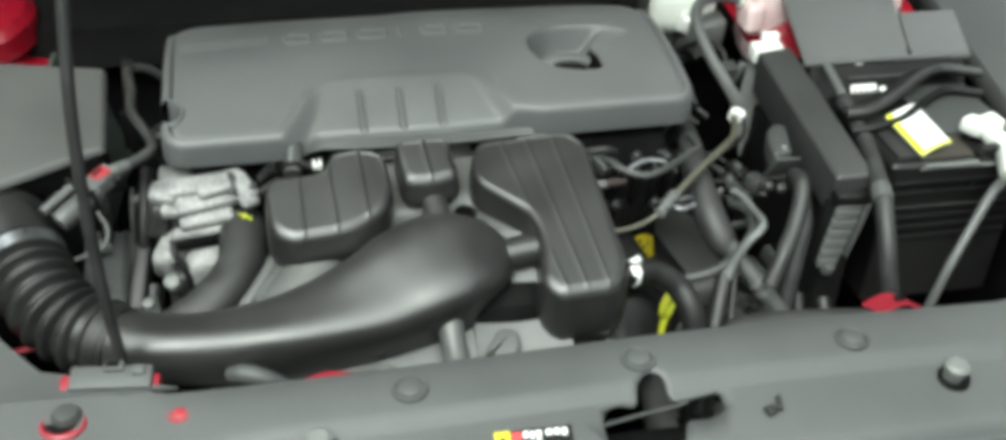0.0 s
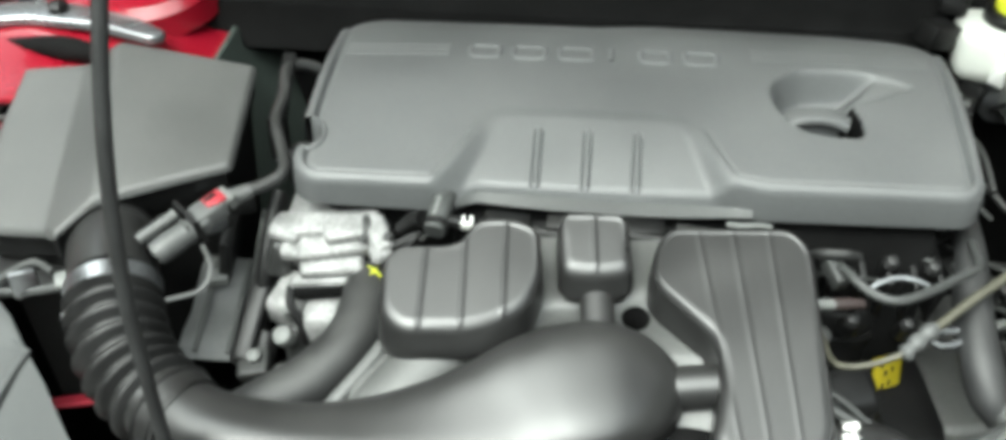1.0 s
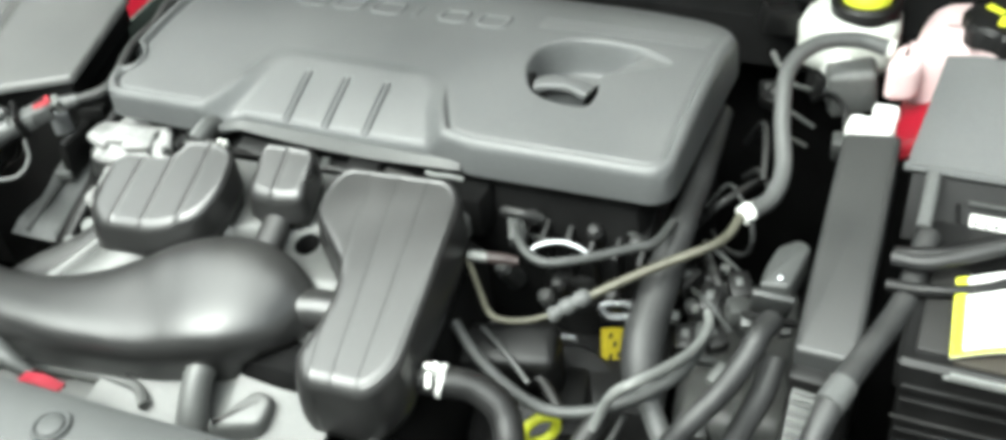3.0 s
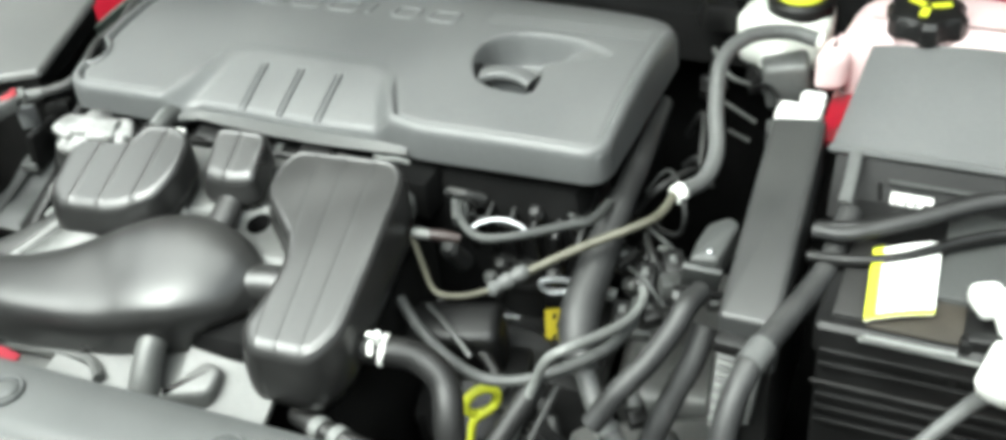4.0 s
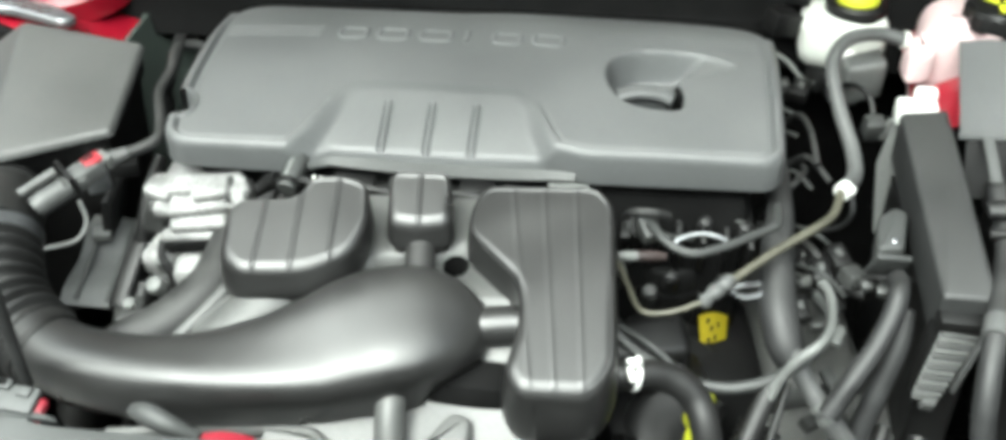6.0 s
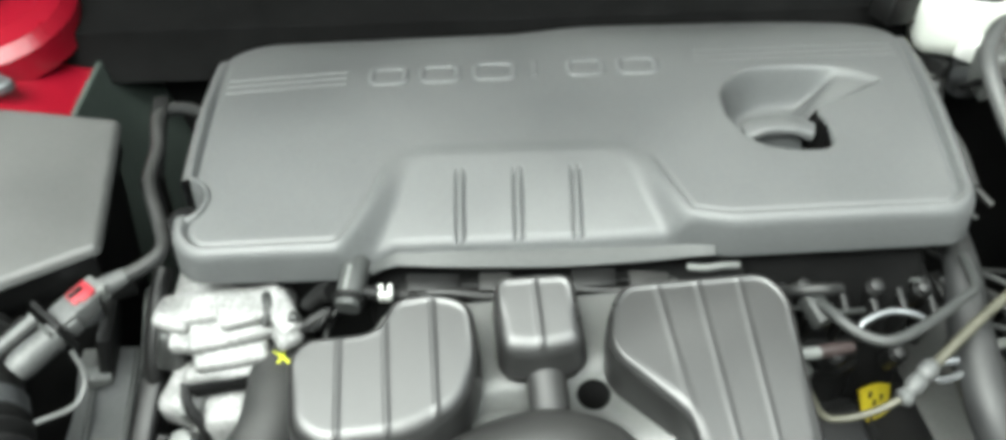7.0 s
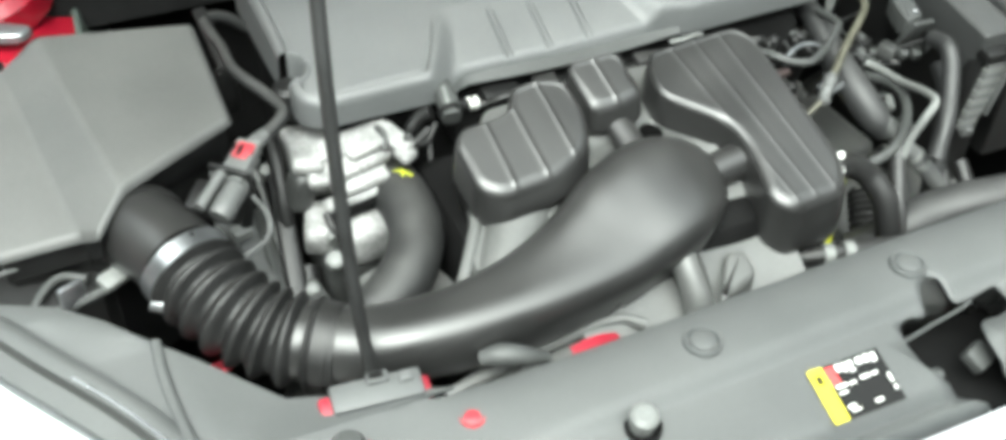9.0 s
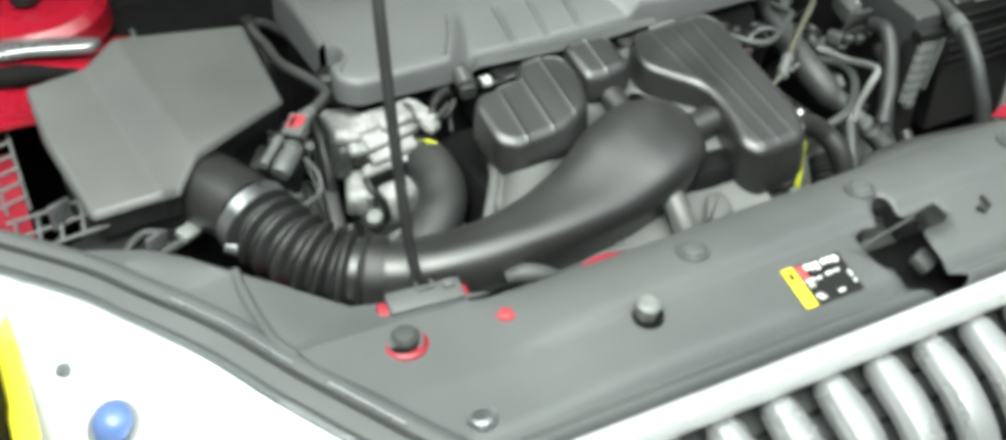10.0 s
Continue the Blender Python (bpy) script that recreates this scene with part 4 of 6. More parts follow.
# intake pipe: round at the hose, widening into a broad body with a flattened top
STATIONS = ((-0.395, 0.914, 0.917, 0.034, 0.034, 2.0), (-0.337, 0.884, 0.916, 0.034, 0.034, 2.3), (-0.266, 0.872, 0.918, 0.0345, 0.0345, 2.7), (-0.203, 0.876, 0.920, 0.039, 0.037, 3.2),
            (-0.150, 0.888, 0.923, 0.046, 0.041, 3.7), (-0.110, 0.901, 0.927, 0.054, 0.045, 4.0), (-0.078, 0.914, 0.932, 0.060, 0.049, 4.1), (-0.050, 0.923, 0.936, 0.062, 0.051, 4.1),
            (-0.026, 0.929, 0.937, 0.060, 0.051, 4.0), (-0.008, 0.932, 0.935, 0.054, 0.049, 3.7), (0.006, 0.933, 0.930, 0.045, 0.045, 3.3), (0.015, 0.933, 0.924, 0.033, 0.038, 2.8), (0.021, 0.933, 0.918, 0.017, 0.026, 2.3))
centre = curve([q[:3] for q in STATIONS], 10)
shape = curve([q[3:] for q in STATIONS], 10)
bm = bmesh.new()
rings = []
for k, p in enumerate(centre):
    d = (centre[min(k + 1, len(centre) - 1)] - centre[max(k - 1, 0)]).normalized()
    lean = radians(20) * smoothstep(-0.26, -0.10, p.x)
    across = Vector((d.y, -d.x, 0)).normalized()
    rise = across.cross(d).normalized()
    u, v = across * math.cos(lean) - rise * math.sin(lean), rise * math.cos(lean) + across * math.sin(lean)
    w, h, e = shape[k]
    ring = []
    for j in range(56):
        a = 2 * math.pi * j / 56
        c, t = math.cos(a), math.sin(a)
        far = 1 / (abs(c) ** e + abs(t) ** e) ** (1 / e)
        ring.append(bm.verts.new(p + u * w * far * c + v * h * far * t))
    rings.append(ring)
for a, b in zip(rings, rings[1:]):
    for j in range(56):
        bm.faces.new((a[j], a[(j + 1) % 56], b[(j + 1) % 56], b[j]))
bm.faces.new(rings[0][::-1]), bm.faces.new(rings[-1])
part("intake_pipe", bm, MANIFOLD, mani, sharp=80)
part("neck", tilted(tube([(-0.034, 1.010, ZP + 0.010), (-0.032, 0.985, ZP + 0.008), (-0.032, 0.955, ZP + 0.006)], 0.0145, seg=16, flat=0.8)), MANIFOLD, mani)
part("bridge", tube([(-0.005, 0.930, 0.944), (0.035, 0.938, 0.950), (0.085, 0.944, 0.953)], 0.0185, seg=20), MANIFOLD, mani)
part("runner", tilted(tube([(-0.140, 0.985, ZP + 0.002), (-0.180, 0.935, ZP - 0.004), (-0.225, 0.880, ZP - 0.012)], [0.028, 0.026, 0.024], seg=18, flat=0.65)), PLATE, mani, "lighter grey runner")
part("runner", tilted(tube([(-0.085, 1.000, ZP), (-0.130, 0.955, ZP - 0.004), (-0.190, 0.900, ZP - 0.015)], [0.014, 0.013, 0.012], seg=14, flat=0.6)), PLATE, mani, "lighter grey runner")
part("edge_strip", tilted(tube([(-0.195, 0.985, ZP + 0.003), (-0.215, 0.945, ZP), (-0.250, 0.895, ZP - 0.008)], 0.006, seg=10, flat=0.7)), PLATE, mani, "lighter grey edge")
bm = sheet([[(-0.12 + 0.21 * u - 0.04 * (1 - v) * (1 - u), 0.812 + 0.125 * v, 0.872 + 0.075 * v ** 1.15 - 0.006 * math.sin(math.pi * u)) for u in [i / 12 for i in range(13)]] for v in [j / 12 for j in range(13)]])
part("front_plate", thicken(bm, 0.006), PLATE, mani, "grey sloping front plate")
bm = sheet([[(-0.010 + 0.095 * u, 0.838 + 0.128 * v, 0.876 + 0.088 * v ** 0.85 - 0.004 * math.sin(math.pi * u)) for u in [i / 10 for i in range(11)]] for v in [j / 10 for j in range(11)]])
part("side_plate", thicken(bm, 0.006), PLATE, mani, "grey plate between pipe and chamber")
part("post", tube([(-0.034, 0.826, 0.872), (-0.035, 0.838, 0.895), (-0.037, 0.856, 0.915), (-0.038, 0.880, 0.930)], [0.0165, 0.0145, 0.0135, 0.015], seg=16), PLATE, mani, "grey round post")
part("lower_bead", tube([(-0.29, 0.832, 0.884), (-0.19, 0.848, 0.886), (-0.115, 0.852, 0.887), (-0.090, 0.836, 0.886)], 0.006, seg=8), PLATE, mani)
low_plate = rounded([(-0.32, 0.828), (-0.24, 0.865), (-0.10, 0.880), (-0.09, 0.825), (-0.26, 0.815)], 0.012)
part("lower_flange", loft(bmesh.new(), low_plate, soft_top(0.862, 0.876, 0.004, 3)), PLATE, mani, "grey lower flange")
tri = rounded([(-0.018, 0.826), (0.034, 0.842), (0.034, 0.868), (0.014, 0.872)], 0.010)
part("gusset", shear(loft(bmesh.new(), tri, soft_top(0.870, 0.902, 0.006, 4)), 0.35, 0.845), PLATE, mani, "grey gusset")

# ---- air filter box ----
abox = thing("air_filter_box", (-0.51, 1.16, 0.75), "large grey plastic air filter box with sloped lid", "air filter box")
top = {"rb": (-0.388, 1.256, 1.038), "rf": (-0.385, 1.136, 1.001), "rm": (-0.452, 1.104, 0.997), "bb": (-0.532, 1.276, 1.046), "k": (-0.496, 1.080, 0.995), "low": (-0.526, 1.048, 0.977),
       "cb": (-0.570, 1.270, 1.020), "cf": (-0.540, 1.062, 0.969), "lb": (-0.634, 1.262, 1.016), "lm": (-0.632, 1.180, 0.994), "lf": (-0.612, 1.072, 0.958)}
bm = bmesh.new()
vt = {k: bm.verts.new(p) for k, p in top.items()}
for face in (("bb", "k", "rm", "rf", "rb"), ("cb", "cf", "low", "k", "bb"), ("lb", "lm", "lf", "cf", "cb")):
    bm.faces.new([vt[k] for k in face])
ring = ("rb", "bb", "cb", "lb", "lm", "lf", "cf", "low", "k", "rm", "rf")
mid = Vector((-0.51, 1.16))
lowv = {}
for k in ring:
    p = Vector(top[k])
    out = (p.xy - mid).normalized() * 0.003
    lowv[k] = bm.verts.new((p.x + out.x, p.y + out.y, p.z - 0.007))
for a, b in zip(ring, ring[1:] + ring[:1]):
    bm.faces.new((vt[a], vt[b], lowv[b], lowv[a]))
sharp_edges = [e for e in bm.edges if not all(v in lowv.values() for v in e.verts)]
bmesh.ops.recalc_face_normals(bm, faces=bm.faces[:])
bmesh.ops.bevel(bm, geom=sharp_edges, offset=0.0045, segments=4, affect="EDGES", profile=0.5)
part("lid", bm, AIRBOX, abox, sharp=6)
bm = bmesh.new()
rings = []
for inner, drop in ((0.004, 0.003), (0.004, 0.034), (0.010, 0.040), (0.012, 0.075), (0.022, 0.24)):
    row = []
    for k in ring:
        p = Vector(top[k])
        q = p.xy - (p.xy - mid).normalized() * inner
        row.append(bm.verts.new((q.x, q.y, p.z - drop)))
    rings.append(row)
for a, b in zip(rings, rings[1:]):
    for j in range(len(ring)):
        bm.faces.new((a[j], a[(j + 1) % len(ring)], b[(j + 1) % len(ring)], b[j]))
bm.faces.new(rings[0]), bm.faces.new(rings[-1][::-1])
part("base", bm, BLACK, abox, "black lower half")
for x, y, z in ((-0.560, 1.035, 0.925), (-0.400, 1.115, 0.95), (-0.640, 1.10, 0.95)):
    part("clip", block(bmesh.new(), (0.024, 0.006, 0.03), (x, y, z), 0.002, (0, 0, 25)), STEEL, abox, "steel spring clip")
part("outlet", tube([(-0.490, 1.086, 0.940), (-0.482, 1.062, 0.945), (-0.472, 1.038, 0.9465), (-0.464, 1.016, 0.9455)], [0.0415, 0.0410, 0.0405, 0.0400], seg=32), MANIFOLD, abox, "smooth black outlet pipe")
part("outlet_collar", tube([(-0.4895, 1.083, 0.941), (-0.486, 1.073, 0.943)], 0.0435, seg=32, n=3), MANIFOLD, abox, "ring where the outlet leaves the box")
part("outlet_lip", block(bmesh.new(), (0.034, 0.018, 0.010), (-0.520, 1.050, 0.922), 0.003, (15, 0, 28)), PALE, abox, "pale grey moulded tab")
# dark tray below the lid with an open triangle and a rail
part("tray", thicken(sheet([[(-0.640 + 0.135 * u, 1.035 + 0.020 * u + 0.055 * v, 0.905 + 0.012 * v + 0.006 * u) for u in [i / 6 for i in range(7)]] for v in [j / 3 for j in range(4)]]), 0.004), BLACK, abox, "black tray edge below the lid")
part("tray_rail", tube([(-0.648, 1.028, 0.912), (-0.600, 1.030, 0.914), (-0.552, 1.036, 0.916), (-0.520, 1.046, 0.918)], 0.0045, seg=8), GREYPL, abox, "grey rail of the tray")
part("tray_rail", tube([(-0.600, 1.032, 0.914), (-0.584, 1.058, 0.918), (-0.566, 1.070, 0.920), (-0.545, 1.060, 0.919)], 0.0040, seg=8), GREYPL, abox, "grey rail of the tray")
sensor = part("sensor_body", block(bmesh.new(), (0.040, 0.034, 0.020), (-0.424, 1.055, 0.974), 0.004, (14, 0, -38)), BLACK, abox, "black air mass sensor")
part("sensor_prong", tube([(-0.439, 1.034, 0.988), (-0.411, 1.060, 0.999)], 0.0052, n=2, seg=12), MID_GREY, sensor, "grey rounded prong")
part("sensor_barrel", tube([(-0.424, 1.030, 0.975), (-0.418, 1.036, 0.978), (-0.398, 1.057, 0.985)], [0.0105, 0.0118, 0.0112], seg=18, n=4), MID_GREY, sensor, "grey barrel")
part("sensor_flange", block(bmesh.new(), (0.042, 0.005, 0.030), (-0.402, 1.066, 0.986), 0.002, (14, 0, -44)), BLACK, sensor)
part("sensor_flange", block(bmesh.new(), (0.034, 0.004, 0.024), (-0.407, 1.060, 0.985), 0.002, (14, 0, -44)), GREYPL, sensor)
part("bail", tube([(-0.389, 1.052, 0.972), (-0.380, 1.040, 0.955), (-0.386, 1.022, 0.944), (-0.412, 1.006, 0.944)], 0.0022, seg=8), MID_GREY, sensor, "thin grey wire bail")

plug = thing("connector", (-0.40, 1.085, 0.975), "grey wiring connector with a red locking clip", "connector", "connectors")
part("shell", block(block(bmesh.new(), (0.024, 0.034, 0.018), (-0.391, 1.079, 0.986), 0.003, (12, 0, -42)), (0.030, 0.012, 0.014), (-0.396, 1.073, 0.983), 0.003, (12, 0, -42)), MID_GREY, plug)
part("shell_rib", block(bmesh.new(), (0.004, 0.036, 0.006), (-0.383, 1.076, 0.992), 0.001, (12, 0, -42)), PALE, plug, "pale rib")
part("lock", block(block(bmesh.new(), (0.015, 0.019, 0.008), (-0.385, 1.0875, 0.9955), 0.002, (12, 0, -42)), (0.005, 0.012, 0.004), (-0.378, 1.084, 0.998), 0.001, (12, 0, -42)), REDPLASTIC, plug, "red locking clip")
# solid black block in place of a shaded slot in the lock
part("lock_slot", block(bmesh.new(), (0.004, 0.012, 0.002), (-0.388, 1.086, 0.9998), 0.0005, (12, 0, -42)), BLACK, plug, "black block painted as a shaded slot")
part("end_piece", block(block(bmesh.new(), (0.022, 0.008, 0.014), (-0.377, 1.099, 0.990), 0.002, (12, 0, -42)), (0.008, 0.008, 0.008), (-0.371, 1.093, 0.995), 0.002, (0, 0, 10)), PALE, plug, "pale end piece")
part("boot", tube([(-0.376, 1.100, 0.988), (-0.358, 1.112, 0.991)], [0.009, 0.0064], n=3), MID_GREY, plug)

single("wiring_loom", tube([(-0.366, 1.108, 0.990), (-0.348, 1.118, 0.992), (-0.333, 1.135, 0.996), (-0.341, 1.165, 0.998), (-0.360, 1.215, 1.000), (-0.362, 1.260, 1.002), (-0.368, 1.300, 1.008), (-0.345, 1.318, 1.000), (-0.31, 1.32, 0.97)], 0.0062, seg=10), HOSE, "grey taped wiring loom beside the engine cover", "wiring loom", "wiring looms")
single("loom_bracket", block(block(bmesh.new(), (0.014, 0.09, 0.006), (-0.366, 1.275, 1.000), 0.002, (20, 0, 4)), (0.02, 0.012, 0.05), (-0.366, 1.235, 0.965), 0.003), BLACK, "black plastic loom bracket behind the air filter box", "bracket")

# ---- corrugated intake hose ----
bellows = thing("air_hose", (-0.42, 0.955, 0.90), "black corrugated rubber air hose with steel clamp", "air hose")
line = curve([(-0.463, 1.014, 0.945), (-0.452, 0.985, 0.938), (-0.432, 0.950, 0.928), (-0.405, 0.923, 0.918), (-0.366, 0.897, 0.914)], 40)
bm = bmesh.new()
steps = len(line)
radii = []
for i in range(steps):
    s = i / (steps - 1)
    if s < 0.12 or s > 0.92:
        radii.append(0.0415 - 0.002 * s)
    else:
        radii.append(0.0395 - 0.002 * s + 0.0050 * math.cos(2 * math.pi * (s - 0.12) / 0.80 * 7))
sweep(bm, [tuple(p) for p in line], radii, seg=36, smooth=False)
part("bellows", bm, RUBBER, bellows, sharp=80)
a, b = Vector((-0.464, 1.017, 0.946)), Vector((-0.459, 1.003, 0.942))
part("clamp", tube([a, b], 0.0430, seg=36, smooth=False), STEEL, bellows, "bright steel hose clamp")
part("screw", tube([(-0.500, 0.990, 0.935), (-0.488, 0.986, 0.930)], 0.007, seg=10, n=2), STEEL, bellows, "clamp screw")
part("cuff", tube([(-0.385, 0.9085, 0.9155), (-0.362, 0.8955, 0.914)], 0.0385, seg=30, smooth=False), RUBBER, bellows)

# ---- left end of the engine: castings, hose, coil connector ----
cast = thing("cylinder_head", (-0.28, 1.12, 0.88), "bare silver cast aluminium end of the cylinder head", "cylinder head")
part("head_casting", wobble(block(bmesh.new(), (0.098, 0.075, 0.052), (-0.284, 1.137, 0.930), 0.010, (0, 0, 4), 3), 0.0040, 45), ALU, cast)
# cast steps that come down towards the front, each a little askew
for a, b, c, x, y, z, r, tip in (
        (0.094, 0.030, 0.020, -0.288, 1.108, 0.957, 5, -3), (0.052, 0.030, 0.018, -0.262, 1.100, 0.962, 9, -7), (0.030, 0.026, 0.016, -0.324, 1.100, 0.956, -12, 8),
        (0.070, 0.028, 0.016, -0.278, 1.090, 0.948, 8, -5), (0.034, 0.024, 0.014, -0.312, 1.086, 0.943, -6, 4), (0.062, 0.024, 0.016, -0.280, 1.078, 0.934, 6, -4),
        (0.072, 0.016, 0.010, -0.284, 1.072, 0.922, 4, -3), (0.022, 0.040, 0.014, -0.236, 1.092, 0.962, 28, -10), (0.020, 0.022, 0.012, -0.232, 1.076, 0.955, 40, 6)):
    part("ledge", wobble(block(bmesh.new(), (a, b, c), (x, y, z), 0.0055, (16, tip, r), 3), 0.0030, 38), ALU, cast)
part("dark_loop", tube([(-0.252, 1.112, 0.966), (-0.249, 1.102, 0.972), (-0.247, 1.092, 0.969), (-0.250, 1.084, 0.960)], 0.0042, seg=10, n=5), CASTING, cast, "dark grey loop between the steps")
part("stud", lathe(bmesh.new(), [(0.006, -0.02), (0.006, 0.0), (0.004, 0.002), (0.004, 0.006), (0.002, 0.007)], (-0.226, 1.084, 0.966), (14, 6, 0), seg=10), CASTING, cast, "dull bolt")
# solid near-black block carries the shade of the gap between the castings
part("gap", block(bmesh.new(), (0.052, 0.016, 0.012), (-0.288, 1.070, 0.913), 0.002, (0, -8, 6)), DEEP, cast, "near-black block in place of the shaded gap")
part("lower_casting", wobble(block(bmesh.new(), (0.052, 0.036, 0.050), (-0.282, 1.060, 0.876), 0.012, (8, 0, 8), 3), 0.0030, 45), ALU, cast, "bright lower casting")
part("lower_casting", wobble(block(bmesh.new(), (0.066, 0.060, 0.09), (-0.298, 1.075, 0.835), 0.012, (0, 0, 10), 3), 0.003, 45), CASTING, cast, "dull lower casting")
part("lug", wobble(block(bmesh.new(), (0.034, 0.050, 0.040), (-0.322, 1.078, 0.888), 0.010, (12, 0, -22), 3), 0.003, 50), ALU, cast)
part("lug", wobble(block(bmesh.new(), (0.026, 0.026, 0.044), (-0.333, 1.098, 0.925), 0.008, (0, 14, 10), 3), 0.003, 50), CASTING, cast, "dull grey lug")
part("nut", lathe(bmesh.new(), [(0.0090, -0.012), (0.0098, 0.0), (0.0085, 0.005), (0.004, 0.007)], (-0.322, 1.036, 0.880), (30, -10, 0), seg=14), PALE, cast, "pale round nut")
part("nut", lathe(bmesh.new(), [(0.005, -0.012), (0.005, 0.004), (0.003, 0.006)], (-0.320, 1.052, 0.897), (20, 0, 0), seg=10), PALE, cast, "pale round nut")
part("cable_tie", tube([(-0.318, 1.066, 0.915), (-0.316, 1.052, 0.906), (-0.306, 1.044, 0.890), (-0.304, 1.040, 0.870)], 0.0045, seg=8), BLACK, cast, "black wire clip")
part("side_plate", wobble(block(bmesh.new(), (0.085, 0.13, 0.02), (-0.262, 0.958, 0.862), 0.006, (6, 0, 20), 3), 0.001, 40), PLATE, cast, "grey plate below the hose")

hose = thing("radiator_hose", (-0.28, 1.0, 0.85), "thick matt black radiator hose bending down", "hose", "hoses")
part("pipe", tube([(-0.248, 1.112, 0.900), (-0.243, 1.085, 0.910), (-0.241, 1.045, 0.912), (-0.248, 1.008, 0.905), (-0.276, 0.972, 0.892), (-0.318, 0.950, 0.874), (-0.362, 0.945, 0.840), (-0.385, 0.95, 0.78)], 0.0275, seg=24), HOSE, hose)
part("paint_mark", tube([(-0.246, 1.076, 0.9375), (-0.238, 1.070, 0.9395), (-0.230, 1.062, 0.9380)], 0.0010, n=3, seg=6), LIME, hose, "yellow paint mark")
part("paint_mark", tube([(-0.236, 1.080, 0.9362), (-0.238, 1.068, 0.9398), (-0.242, 1.060, 0.9380)], 0.0009, n=3, seg=6), LIME, hose, "yellow paint mark")
# black tube added in place of the dark gap by the casting
single("lower_hose", tube([(-0.345, 1.060, 0.86), (-0.352, 1.02, 0.82), (-0.358, 1.00, 0.76), (-0.360, 0.98, 0.70)], 0.012, seg=14), BLACK, "added black tube darkening the gap beside the casting", "hose", "hoses")

coil = thing("coil_connector", (-0.183, 1.09, 0.97), "black coil connector with a white clip", "connector", "connectors")
part("body", tube([(-0.182, 1.076, 0.984), (-0.180, 1.088, 0.988), (-0.178, 1.102, 0.992), (-0.176, 1.116, 0.993)], [0.0095, 0.0105, 0.0105, 0.0100], seg=18, n=5, square=2.8), GREYPL, coil)
# paler strip paints the highlight along the connector's body
part("painted_highlight", tube([(-0.1835, 1.080, 0.9945), (-0.1815, 1.092, 0.9990), (-0.1800, 1.104, 1.0025)], 0.0022, n=4, seg=8), PALE, coil, "pale strip painted as a highlight")
part("collar", tube([(-0.1815, 1.080, 0.9855), (-0.1810, 1.085, 0.9870)], 0.0125, seg=18, n=2), BLACK, coil)
part("boot", tube([(-0.196, 1.096, 0.982), (-0.206, 1.100, 0.976), (-0.218, 1.098, 0.966)], [0.008, 0.0075, 0.006], seg=12, n=4), BLACK, coil, "black rubber boot")
part("side_port", tube([(-0.176, 1.090, 0.988), (-0.164, 1.091, 0.985), (-0.154, 1.090, 0.983)], 0.0058, n=3, seg=12), BLACK, coil)
for dx, dy in ((-0.0035, 0.0), (0.0035, 0.0), (0.0, -0.0045)):
    part("clip", block(bmesh.new(), (0.003 if dx else 0.010, 0.011 if dx else 0.003, 0.009), (-0.1535 + dx, 1.0905 + dy, 0.985), 0.001, (10, 0, 4)), WHITE, coil, "white plastic clip")
for a, b, c in (((-0.200, 1.110, 0.975), (-0.214, 1.105, 0.962), (-0.226, 1.112, 0.950)), ((-0.196, 1.085, 0.975), (-0.208, 1.078, 0.962), (-0.224, 1.086, 0.952)), ((-0.190, 1.100, 0.965), (-0.200, 1.090, 0.955), (-0.206, 1.075, 0.940))):
    part("lead", tube([a, b, c], 0.0028, seg=8), BLACK, coil)
single("wiring_loom", tube([(-0.20, 1.09, 0.965), (-0.225, 1.085, 0.955), (-0.24, 1.12, 0.945)], 0.006, seg=8), BLACK, "black wiring running under the engine cover", "wiring loom", "wiring looms")
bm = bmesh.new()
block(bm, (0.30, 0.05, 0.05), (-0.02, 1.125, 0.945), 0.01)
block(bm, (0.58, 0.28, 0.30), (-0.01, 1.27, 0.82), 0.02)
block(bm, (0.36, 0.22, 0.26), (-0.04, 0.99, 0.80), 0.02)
single("engine_block", bm, DEEP, "near-black engine block below the covers", "engine")
single("fuel_rail", block(bmesh.new(), (0.20, 0.010, 0.009), (-0.045, 1.108, 0.972), 0.003, (0, 0, 1)), BLACK, "thin metal fuel rail under the cover's front edge", "fuel rail")
single("rail_bracket", tube([(0.078, 1.100, 0.994), (0.090, 1.094, 0.998), (0.104, 1.096, 0.998), (0.116, 1.100, 0.994)], 0.0026, seg=8), PALE, "small bright metal bracket under the cover's edge", "bracket", "brackets")

# bracket, added black tube and a panel in the gap beside the air filter box
strut = thing("engine_bracket", (-0.355, 1.09, 0.88), "dark grimy engine bracket beside the cylinder head", "bracket", "brackets")
part("arm", wobble(block(bmesh.new(), (0.020, 0.150, 0.018), (-0.355, 1.088, 0.888), 0.005, (32, 0, -8), 3), 0.002, 40), BLACK, strut)
part("web", thicken(sheet([[(-0.368 + 0.012 * u, 1.030 + 0.13 * v, 0.850 + 0.080 * v - 0.05 * u) for u in [0, 0.5, 1]] for v in [j / 5 for j in range(6)]]), 0.004), GREYPL, strut, "grey web of the bracket")
part("foot", wobble(block(bmesh.new(), (0.030, 0.036, 0.014), (-0.352, 1.028, 0.850), 0.004, (10, 0, 12), 3), 0.002, 50), CASTING, strut)
for x, y, z in ((-0.350, 1.026, 0.860), (-0.356, 1.140, 0.925)):
    part("bolt", lathe(bmesh.new(), [(0.007, -0.01), (0.007, 0.004), (0.004, 0.006)], (x, y, z), (20, 0, 0), seg=6), PALE, strut, "pale bolt head")
